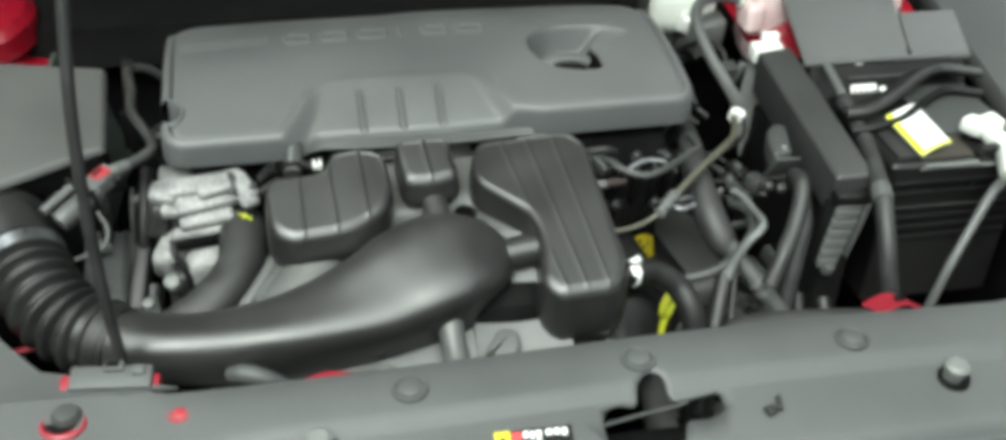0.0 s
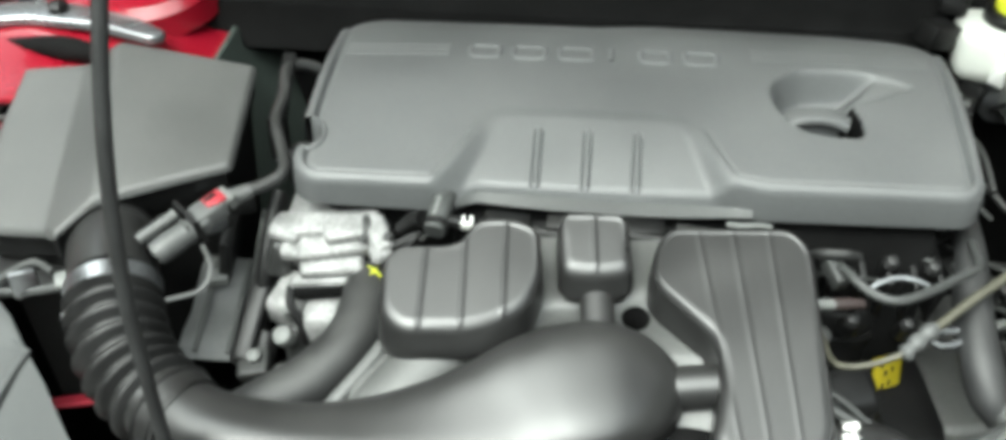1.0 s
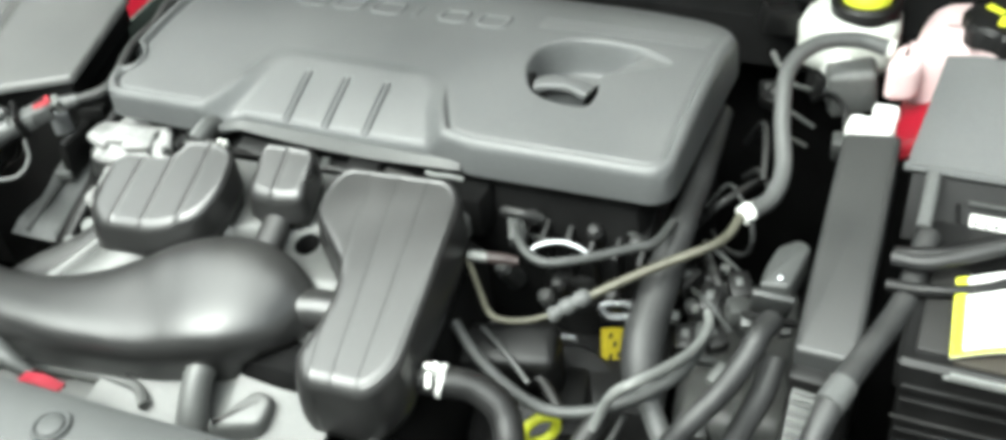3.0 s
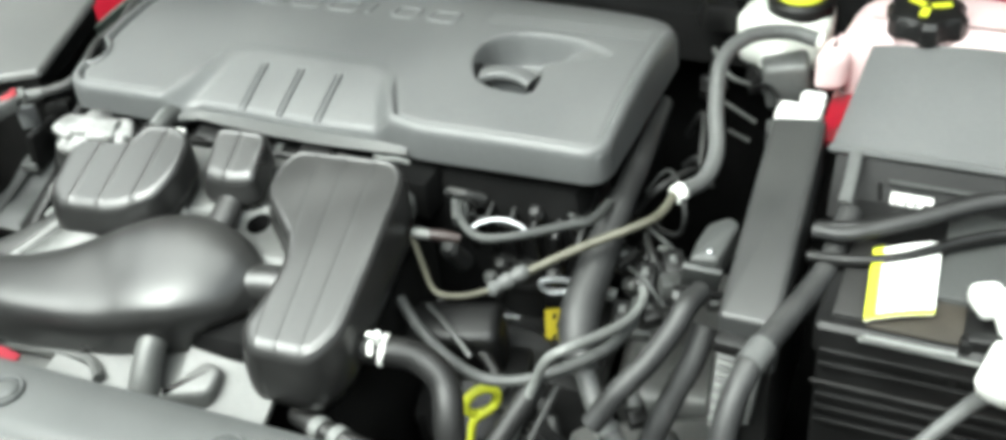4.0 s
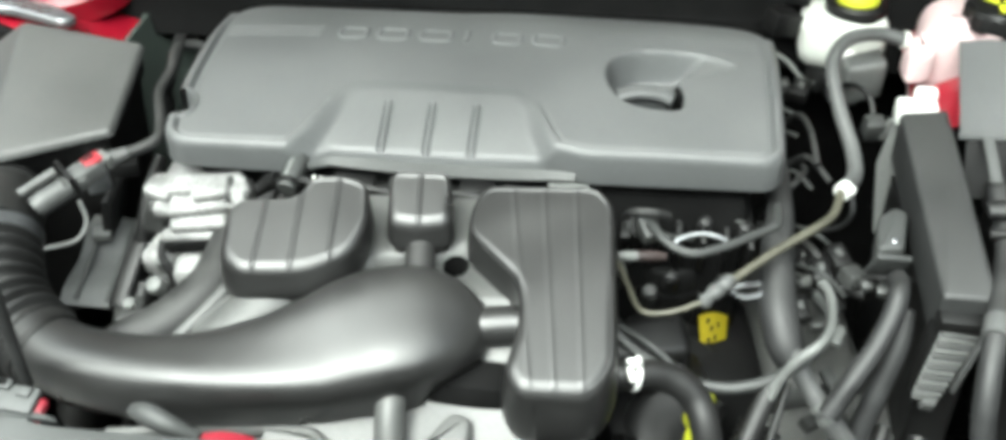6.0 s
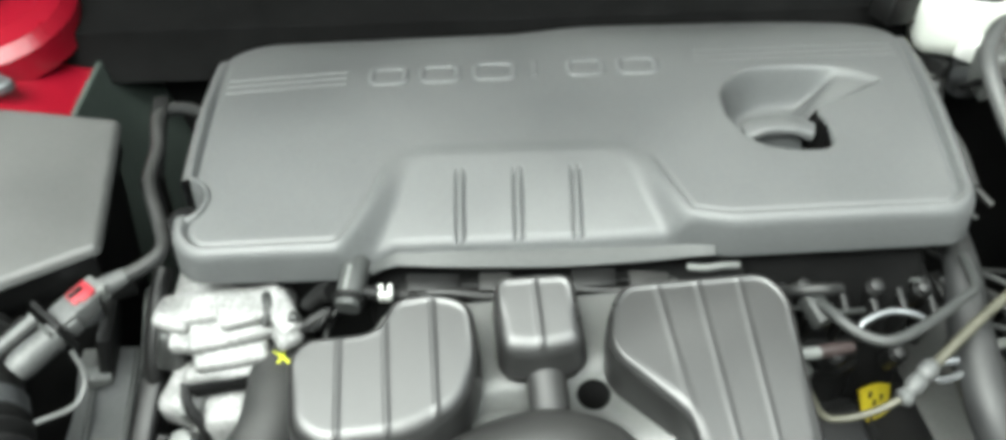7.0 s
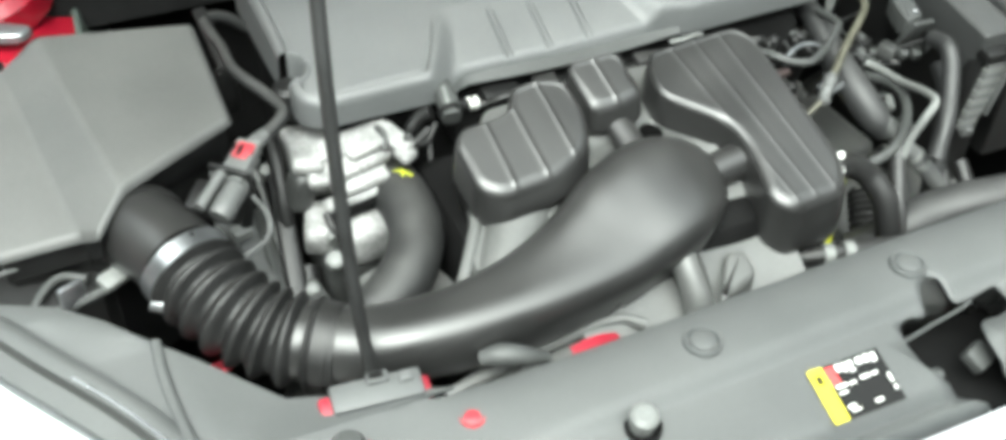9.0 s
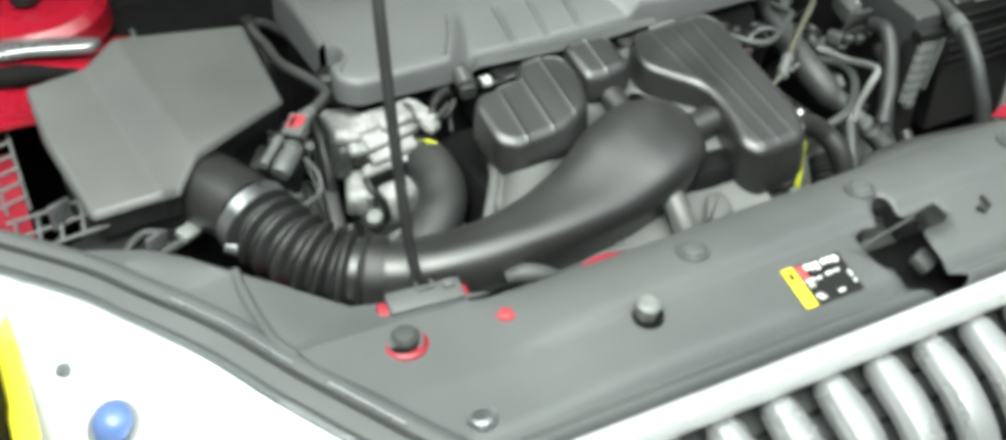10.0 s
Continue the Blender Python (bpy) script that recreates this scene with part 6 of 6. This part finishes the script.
block(bm, (0.005, 0.014, 0.005), (0.168, 0.908, 0.936), 0.0015, (30, 0, 20))
part("spring_clip", bm, PAPER, elbow, "white spring clip")
pipe2 = thing("lower_hose", (0.15, 0.86, 0.85), "black lower hose with pale metal clamps", "hose", "hoses")
part("pipe", tube([(0.100, 0.872, 0.868), (0.140, 0.858, 0.872), (0.190, 0.852, 0.868), (0.235, 0.860, 0.850)], 0.010, seg=12), RUBBER, pipe2)
for x, y, z in ((0.128, 0.861, 0.872), (0.150, 0.856, 0.872)):
    part("clamp", tube([(x, y, z), (x + 0.010, y - 0.003, z)], 0.0118, n=2, seg=12), PALE, pipe2, "pale metal clamp")

dip = thing("dipstick", (0.241, 0.945, 0.80), "yellow plastic dipstick loop", "dipstick")
ringp = [(0.237 + 0.0110 * math.cos(a), 0.966 + 0.0115 * math.cos(a), 0.837 + 0.0150 * math.sin(a)) for a in [2 * math.pi * i / 16 for i in range(17)]]
part("loop", tube(ringp, 0.0046, seg=8, n=3, cap=False), LIME, dip)
part("stem", tube([(0.237, 0.966, 0.823), (0.230, 0.957, 0.815), (0.225, 0.950, 0.77)], [0.0055, 0.0045, 0.003], seg=10), LIME, dip)

tagt = thing("tag", (0.254, 1.10, 0.81), "yellow plastic tag with dark print by the engine", "tag")
bm = sheet([[(0.2450 + 0.025 * u - 0.006 * v * (1 - u), 1.098 + 0.018 * v + 0.014 * u, 0.784 + 0.040 * v - 0.010 * u + 0.005 * math.sin(3 * u)) for u in [i / 5 for i in range(6)]] for v in [j / 5 for j in range(6)]])
part("plate", thicken(bm, 0.002), TAGY, tagt)
for u, v in ((0.30, 0.30), (0.55, 0.36), (0.42, 0.60), (0.66, 0.70), (0.30, 0.80)):
    part("print_bar", block(bmesh.new(), (0.0045, 0.006, 0.001), (0.2450 + 0.025 * u - 0.006 * v * (1 - u), 1.0965 + 0.018 * v + 0.014 * u, 0.7855 + 0.040 * v - 0.010 * u + 0.005 * math.sin(3 * u)), 0, (62, 12, 0)), INKK, tagt)

# dark lumps of the gearbox end and what hangs on it
gear = thing("gearbox", (0.25, 1.08, 0.70), "dark grimy gearbox end with small bright bolts", "gearbox")
bm = bmesh.new()
block(bm, (0.15, 0.16, 0.14), (0.225, 1.120, 0.730), 0.025, (0, 10, 8))
block(bm, (0.12, 0.10, 0.08), (0.20, 1.03, 0.76), 0.02, (0, -8, 15))
lathe(bm, [(0.06, -0.05), (0.06, 0.03), (0.05, 0.045), (0.02, 0.05)], (0.215, 1.075, 0.745), (25, 10, 0), seg=24)
lathe(bm, [(0.045, -0.05), (0.045, 0.03), (0.035, 0.04), (0.02, 0.042)], (0.205, 1.005, 0.76), (35, 0, 20), seg=24)
part("housing", wobble(bm, 0.003, 25), BLACK, gear)
for x, y, z, a, b, c, r in ((0.40, 1.02, 0.70, 0.20, 0.16, 0.07, 20), (0.30, 0.95, 0.68, 0.16, 0.14, 0.06, -10), (0.46, 0.92, 0.70, 0.12, 0.12, 0.08, 5), (0.36, 1.20, 0.72, 0.12, 0.2, 0.08, 8)):
    part("lower_case", wobble(block(bmesh.new(), (a, b, c), (x, y, z), 0.02, (6, -5, r), 3), 0.004, 22), PLATE, gear, "dull grey casting")
for x, y, z in ((0.345, 0.985, 0.742), (0.375, 0.975, 0.742), (0.41, 0.97, 0.742), (0.315, 0.93, 0.722), (0.44, 1.0, 0.748), (0.39, 1.05, 0.75)):
    part("lug", lathe(bmesh.new(), [(0.012, -0.03), (0.011, 0.004), (0.007, 0.006), (0.007, 0.012), (0.003, 0.013)], (x, y, z), (15, 10, 0), seg=10), CASTING, gear)
case = part("ribbed_case", block(bmesh.new(), (0.14, 0.10, 0.05), (0.38, 0.94, 0.66), 0.01, (0, 15, 25)), HOSE, gear, "grey ribbed casing")
for k in range(9):
    part("rib", block(bmesh.new(), (0.006, 0.08, 0.05), (0.33 + 0.012 * k, 0.975 - 0.012 * k, 0.70), 0.002, (0, 20, 25)), HOSE, case)
for x, y, z in ((0.185, 1.107, 0.862), (0.150, 1.090, 0.905), (0.300, 1.155, 0.905), (0.270, 1.165, 0.92), (0.33, 1.12, 0.88)):
    part("bolt", lathe(bmesh.new(), [(0.011, -0.05), (0.009, -0.006), (0.0065, -0.004), (0.0065, 0.002), (0.004, 0.003)], (x, y, z), (35, 0, 0), seg=10), CASTING, gear, "dull bolt head")
part("bright_arc", tube([(0.198, 1.052, 0.963), (0.207, 1.061, 0.969), (0.226, 1.0675, 0.972), (0.243, 1.067, 0.970), (0.257, 1.064, 0.964)], 0.0027, seg=10), STEEL, gear, "bright curved tube")
part("bright_bracket", tube([(0.292, 1.068, 0.914), (0.278, 1.066, 0.914), (0.263, 1.061, 0.911), (0.274, 1.053, 0.909), (0.292, 1.057, 0.911)], 0.0032, seg=8), SATIN, gear, "bright bent bracket")
part("spark_lead", tube([(0.165, 1.075, 0.838), (0.19, 1.075, 0.840), (0.225, 1.085, 0.835)], [0.005, 0.004, 0.003], seg=8), SATIN, gear, "pale sensor lead")

loom = thing("wiring_loom", (0.19, 1.07, 0.93), "grey looped wiring with a black plug", "wiring loom", "wiring looms")
part("loop", tube([(0.155, 1.110, 0.955), (0.160, 1.090, 0.975), (0.180, 1.085, 0.980), (0.196, 1.095, 0.970)], 0.0042, seg=8), HOSE, loom)
part("lead", tube([(0.174, 1.086, 0.966), (0.182, 1.070, 0.973), (0.190, 1.056, 0.973), (0.204, 1.045, 0.970), (0.222, 1.041, 0.969), (0.250, 1.055, 0.969), (0.286, 1.083, 0.968), (0.302, 1.10, 0.965), (0.306, 1.14, 0.958)], 0.0044, seg=10), GREYPL, loom)
part("plug", block(bmesh.new(), (0.016, 0.028, 0.018), (0.176, 1.082, 0.962), 0.003, (20, 0, 25)), GREYPL, loom)
part("white_end", tube([(0.150, 1.0320, 0.966), (0.155, 1.0325, 0.9665), (0.168, 1.0345, 0.966)], [0.0040, 0.0050, 0.0048], n=4, seg=12), PALE, loom, "pale connector end")
single("wiring_loom", tube([(0.376, 1.146, 0.974), (0.379, 1.140, 0.955), (0.372, 1.150, 0.930), (0.356, 1.175, 0.905), (0.335, 1.20, 0.890), (0.318, 1.23, 0.88)], 0.0024, seg=8), HOSE, "thin dark wire hanging near the line", "wiring loom", "wiring looms")
single("earth_pipe", tube([(0.338, 1.105, 0.890), (0.350, 1.096, 0.902), (0.359, 1.074, 0.904), (0.357, 1.035, 0.911), (0.346, 0.988, 0.930), (0.332, 0.958, 0.940), (0.315, 0.950, 0.928), (0.301, 0.950, 0.895), (0.286, 0.935, 0.850), (0.262, 0.900, 0.77)], 0.0046, seg=12), PALE, "pale metal pipe bending downward", "pipe")
for way, r in (([(0.416, 1.062, 0.938), (0.412, 1.036, 0.945), (0.406, 1.016, 0.933), (0.391, 0.992, 0.911), (0.371, 0.968, 0.891), (0.352, 0.950, 0.862)], 0.0102), ([(0.424, 1.048, 0.912), (0.421, 1.026, 0.893), (0.411, 1.008, 0.868), (0.398, 0.988, 0.832), (0.384, 0.968, 0.785)], 0.0112)):
    single("harness_sleeve", tube(way, r, seg=14), GREYHOSE, "grey ribbed harness sleeve below the bracket", "harness", "harness sleeves")
single("cable_tape", tube([(0.4880, 0.990, 0.9598), (0.4815, 0.967, 0.9565)], 0.0120, n=2, seg=14), MID_GREY, "pale tape wound round the cable sleeve", "tape")
single("fuse_cable", tube([(0.522, 1.170, 0.972), (0.516, 1.092, 0.963), (0.498, 1.024, 0.962), (0.484, 0.975, 0.958), (0.4755, 0.938, 0.936), (0.474, 0.915, 0.904), (0.479, 0.900, 0.860), (0.484, 0.890, 0.78)], 0.0108, seg=14), GREYHOSE, "thick grey cable sleeve beside the fuse box", "cable", "cables")
single("radiator_hose", tube([(0.24, 0.92, 0.78), (0.32, 0.90, 0.83), (0.42, 0.87, 0.85), (0.52, 0.86, 0.845), (0.64, 0.87, 0.83)], 0.027, seg=20), GREYHOSE, "thick grey upper radiator hose behind the panel", "hose", "hoses")
bm = sheet([[(0.392 + 0.050 * u, 0.790 + 0.035 * v, 0.945 + 0.012 * math.sin(math.pi * u) - 0.015 * v) for u in [i / 10 for i in range(11)]] for v in [j / 5 for j in range(6)]])
lug = thing("lamp_bracket", (0.415, 0.80, 0.94), "red painted sheet metal bracket behind the panel", "bracket", "brackets")
part("plate", thicken(bm, 0.003), PINK, lug)
# near-black disc on the plate, shade of a bolt hole by colour
part("hole", lathe(bmesh.new(), [(0.0055, -0.002), (0.0055, 0.0012), (0.002, 0.0014)], (0.417, 0.801, 0.9545), (-20, 0, 0), seg=14), DEEP, lug, "near-black disc painted as the bolt hole")
bm = sheet([[(-0.186 + 0.045 * u, 0.795 + 0.012 * v, 0.926 + 0.005 * math.sin(math.pi * u)) for u in [i / 10 for i in range(11)]] for v in [j / 4 for j in range(5)]])
single("lamp_bracket", thicken(bm, 0.003), PINK, "red painted cross-member edge behind the panel", "bracket", "brackets")
bm = tube([(-0.258, 0.832, 0.918), (-0.242, 0.826, 0.922), (-0.222, 0.820, 0.918), (-0.20, 0.820, 0.905)], [0.007, 0.010, 0.009, 0.006], seg=14)
single("end_cap", bm, GREYPL, "pale grey rounded plastic end behind the panel", "cap")
single("inner_panel", thicken(sheet([[(-0.790 + 0.120 * u, 1.070 + 0.22 * v, 0.924 + 0.010 * v - 0.012 * u) for u in [i / 5 for i in range(6)]] for v in [j / 6 for j in range(7)]]), 0.003), PINK, "red painted inner panel under the lattice", "body panel", kind="structure")
bm = bmesh.new()
for k in range(5):
    x = -0.690 + 0.022 * k
    merge(bm, tube([(x, 1.06 + 0.005 * k, 0.935), (x + 0.004, 1.10, 0.940), (x + 0.006, 1.13, 0.938)], 0.0022, seg=6, n=3))
for k in range(3):
    y = 1.065 + 0.03 * k
    merge(bm, tube([(-0.694, y, 0.9375), (-0.64, y + 0.004, 0.9395), (-0.598, y + 0.01, 0.9385)], 0.0022, seg=6, n=3))
for k in range(6):
    y = 1.14 + 0.03 * k
    merge(bm, tube([(-0.715, y, 0.945), (-0.665, y + 0.01, 0.95)], 0.002, seg=6, n=3))
for x in (-0.712, -0.690, -0.667):
    merge(bm, tube([(x, 1.13, 0.945), (x, 1.31, 0.950)], 0.002, seg=6, n=3))
single("plastic_lattice", bm, MID_GREY, "grey plastic lattice beside the air filter box", "lattice")

# a canister, leads and plugs round the engine's right end
can = thing("canister", (0.235, 1.05, 0.85), "round black canister below the metal pipe", "canister")
part("shell", lathe(bmesh.new(), [(0.044, 0.80), (0.046, 0.855), (0.046, 0.870), (0.042, 0.876), (0.020, 0.878), (0.008, 0.877)], (0.205, 1.165, 0.0), seg=32), BLACK, can)
part("rib", lathe(bmesh.new(), [(0.0475, 0.838), (0.0485, 0.841), (0.0485, 0.845), (0.0475, 0.848)], (0.205, 1.165, 0.0), seg=32), BLACK, can)
for k, (p, r, m) in enumerate((
        ([(0.315, 1.20, 0.86), (0.335, 1.16, 0.90), (0.352, 1.13, 0.905), (0.372, 1.12, 0.88)], 0.005, RUBBER),
        ([(0.300, 1.23, 0.88), (0.325, 1.22, 0.92), (0.345, 1.25, 0.925), (0.35, 1.30, 0.90)], 0.004, HOSE),
        ([(0.318, 1.36, 0.90), (0.340, 1.335, 0.945), (0.352, 1.30, 0.950), (0.360, 1.26, 0.93)], 0.0035, HOSE),
        ([(0.332, 1.30, 0.90), (0.352, 1.28, 0.925), (0.375, 1.25, 0.915)], 0.0035, HOSE),
        ([(0.150, 1.06, 0.86), (0.175, 1.04, 0.845), (0.215, 1.02, 0.84), (0.25, 0.99, 0.83)], 0.006, RUBBER),
        ([(0.300, 0.962, 0.888), (0.283, 0.930, 0.860), (0.262, 0.890, 0.82), (0.25, 0.86, 0.76)], 0.010, RUBBER),
        ([(0.315, 0.970, 0.880), (0.300, 0.930, 0.840), (0.285, 0.89, 0.79)], 0.004, HOSE),
        ([(0.290, 1.00, 0.80), (0.315, 0.965, 0.77), (0.35, 0.94, 0.75)], 0.007, HOSE),
        ([(0.420, 1.00, 0.80), (0.405, 0.96, 0.78), (0.37, 0.93, 0.77)], 0.008, RUBBER),
        ([(0.455, 1.00, 0.79), (0.45, 0.96, 0.76), (0.43, 0.92, 0.74)], 0.010, RUBBER),
        ([(0.395, 1.08, 0.90), (0.372, 1.095, 0.895), (0.350, 1.10, 0.885)], 0.006, RUBBER))):
    single("small_hose", tube(p, r, seg=10), m, "thin dark hose among the lines at the engine's end", "hose", "small hoses")
for x, y, z, a in ((0.300, 1.145, 0.918, 20), (0.322, 1.13, 0.90, -30), (0.352, 1.105, 0.905, 10), (0.372, 1.130, 0.905, 25), (0.340, 1.150, 0.885, -15), (0.362, 1.080, 0.885, 40), (0.382, 1.115, 0.890, -35), (0.335, 1.085, 0.870, 12), (0.160, 1.125, 0.925, 0), (0.365, 1.03, 0.80, 35), (0.33, 1.40, 0.94, 15), (0.345, 1.365, 0.96, -20)):
    ob = thing("small_connector", (x, y, z), "small black wiring plug with a pale latch", "connector", "small connectors")
    part("shell", block(bmesh.new(), (0.020, 0.028, 0.016), (x, y, z), 0.003, (15, 0, a)), BLACK, ob)
    part("latch", block(bmesh.new(), (0.007, 0.009, 0.003), (x, y - 0.002, z + 0.0090), 0.001, (15, 0, a)), MID_GREY, ob, "pale latch")
# ribbed sleeve low beside the gearbox
line = curve([(0.300, 0.985, 0.800), (0.285, 0.955, 0.780), (0.27, 0.92, 0.75), (0.26, 0.89, 0.70)], 30)
single("ribbed_sleeve", tube([tuple(p) for p in line], [0.020 + 0.0025 * math.cos(i * 2 * math.pi / 6) for i in range(len(line))], seg=18, smooth=False), BELT, "black ribbed sleeve low beside the gearbox", "sleeve", sharp=80)

# side of the head under the cover: grey casing, ribs, plugs and bolts
side = thing("head_side", (0.20, 1.13, 0.88), "dark ribbed side of the cylinder head with small bolts", "engine part")
part("casing", wobble(block(bmesh.new(), (0.10, 0.05, 0.07), (0.175, 1.040, 0.835), 0.012, (20, 0, 15), 3), 0.003, 30), BLACK, side, "grimy lower casing")
part("casing", wobble(block(bmesh.new(), (0.12, 0.08, 0.06), (0.225, 1.175, 0.905), 0.012, (10, 0, 0), 3), 0.003, 30), BLACK, side)
for k in range(6):
    part("rib", block(bmesh.new(), (0.006, 0.07, 0.06), (0.160 + 0.024 * k, 1.150, 0.918 - 0.002 * k), 0.002, (18, 0, 4)), BLACK, side)
for x, y, z in ((0.175, 1.118, 0.952), (0.235, 1.122, 0.946), (0.275, 1.125, 0.940), (0.205, 1.095, 0.895), (0.258, 1.100, 0.890)):
    part("bolt", lathe(bmesh.new(), [(0.010, -0.03), (0.008, -0.005), (0.0055, -0.003), (0.0055, 0.002), (0.003, 0.003)], (x, y, z), (30, 0, 0), seg=10), BLACK, side)
part("plug", tube([(0.167, 1.0345, 0.966), (0.180, 1.038, 0.9645), (0.194, 1.042, 0.962)], [0.0050, 0.0054, 0.0042], seg=12, n=4), material("brown_plug", (0.034, 0.024, 0.023), 0.5), side, "reddish brown plug")

# bits of bracket, pipe union and clip among the lines
for x, y, z, w, d, h, a, m in ((0.348, 1.165, 0.880, 0.010, 0.030, 0.006, 10, PALE), (0.330, 1.175, 0.890, 0.006, 0.018, 0.014, 30, GREYPL), (0.356, 1.062, 0.870, 0.026, 0.006, 0.012, 15, GREYPL), (0.372, 1.058, 0.862, 0.010, 0.022, 0.010, -20, PALE),
                               (0.388, 1.128, 0.880, 0.014, 0.024, 0.020, 35, CASTING), (0.345, 1.128, 0.862, 0.024, 0.012, 0.018, -10, CASTING), (0.318, 1.098, 0.880, 0.012, 0.010, 0.012, 5, PALE), (0.366, 1.020, 0.835, 0.012, 0.030, 0.010, 25, GREYPL),
                               (0.350, 0.998, 0.800, 0.020, 0.014, 0.012, 40, CASTING), (0.395, 1.040, 0.830, 0.008, 0.030, 0.020, 12, GREYPL), (0.312, 0.985, 0.780, 0.016, 0.010, 0.010, 0, PALE), (0.372, 0.985, 0.765, 0.024, 0.008, 0.010, 22, PALE)):
    single("small_bracket", wobble(block(bmesh.new(), (w, d, h), (x, y, z), 0.0015, (14, 6, a)), 0.0008, 90), m, "small grimy metal bracket among the lines", "bracket", "small brackets")
for a, b, c, rad in (((0.322, 1.19, 0.90), (0.350, 1.155, 0.915), (0.378, 1.150, 0.895), 0.0022), ((0.330, 1.12, 0.90), (0.352, 1.095, 0.912), (0.376, 1.085, 0.892), 0.0025), ((0.310, 1.235, 0.905), (0.330, 1.245, 0.930), (0.352, 1.225, 0.922), 0.0022),
                     ((0.168, 1.110, 0.935), (0.195, 1.090, 0.950), (0.222, 1.105, 0.935), 0.0024), ((0.250, 1.150, 0.925), (0.272, 1.130, 0.942), (0.290, 1.150, 0.920), 0.0022), ((0.155, 1.030, 0.880), (0.185, 1.012, 0.875), (0.215, 0.995, 0.860), 0.003)):
    single("small_wire", tube([a, b, c], rad, seg=8), GREYPL, "thin grey wire among the lines", "wire", "small wires")

# loose plug hanging in the gap beside the coolant line
hang = thing("hanging_plug", (0.425, 1.325, 0.95), "grey wiring plug hanging between tank and fuse box", "connector", "connectors")
part("shell", block(bmesh.new(), (0.022, 0.020, 0.026), (0.424, 1.318, 0.945), 0.003, (15, 0, 10)), GREYPL, hang)
part("latch", block(bmesh.new(), (0.010, 0.008, 0.030), (0.438, 1.312, 0.948), 0.002, (10, 15, 0)), PALE, hang, "pale latch")
part("lead", tube([(0.424, 1.325, 0.955), (0.418, 1.345, 0.970), (0.400, 1.365, 0.972), (0.380, 1.385, 0.95)], 0.003, seg=8), BLACK, hang)
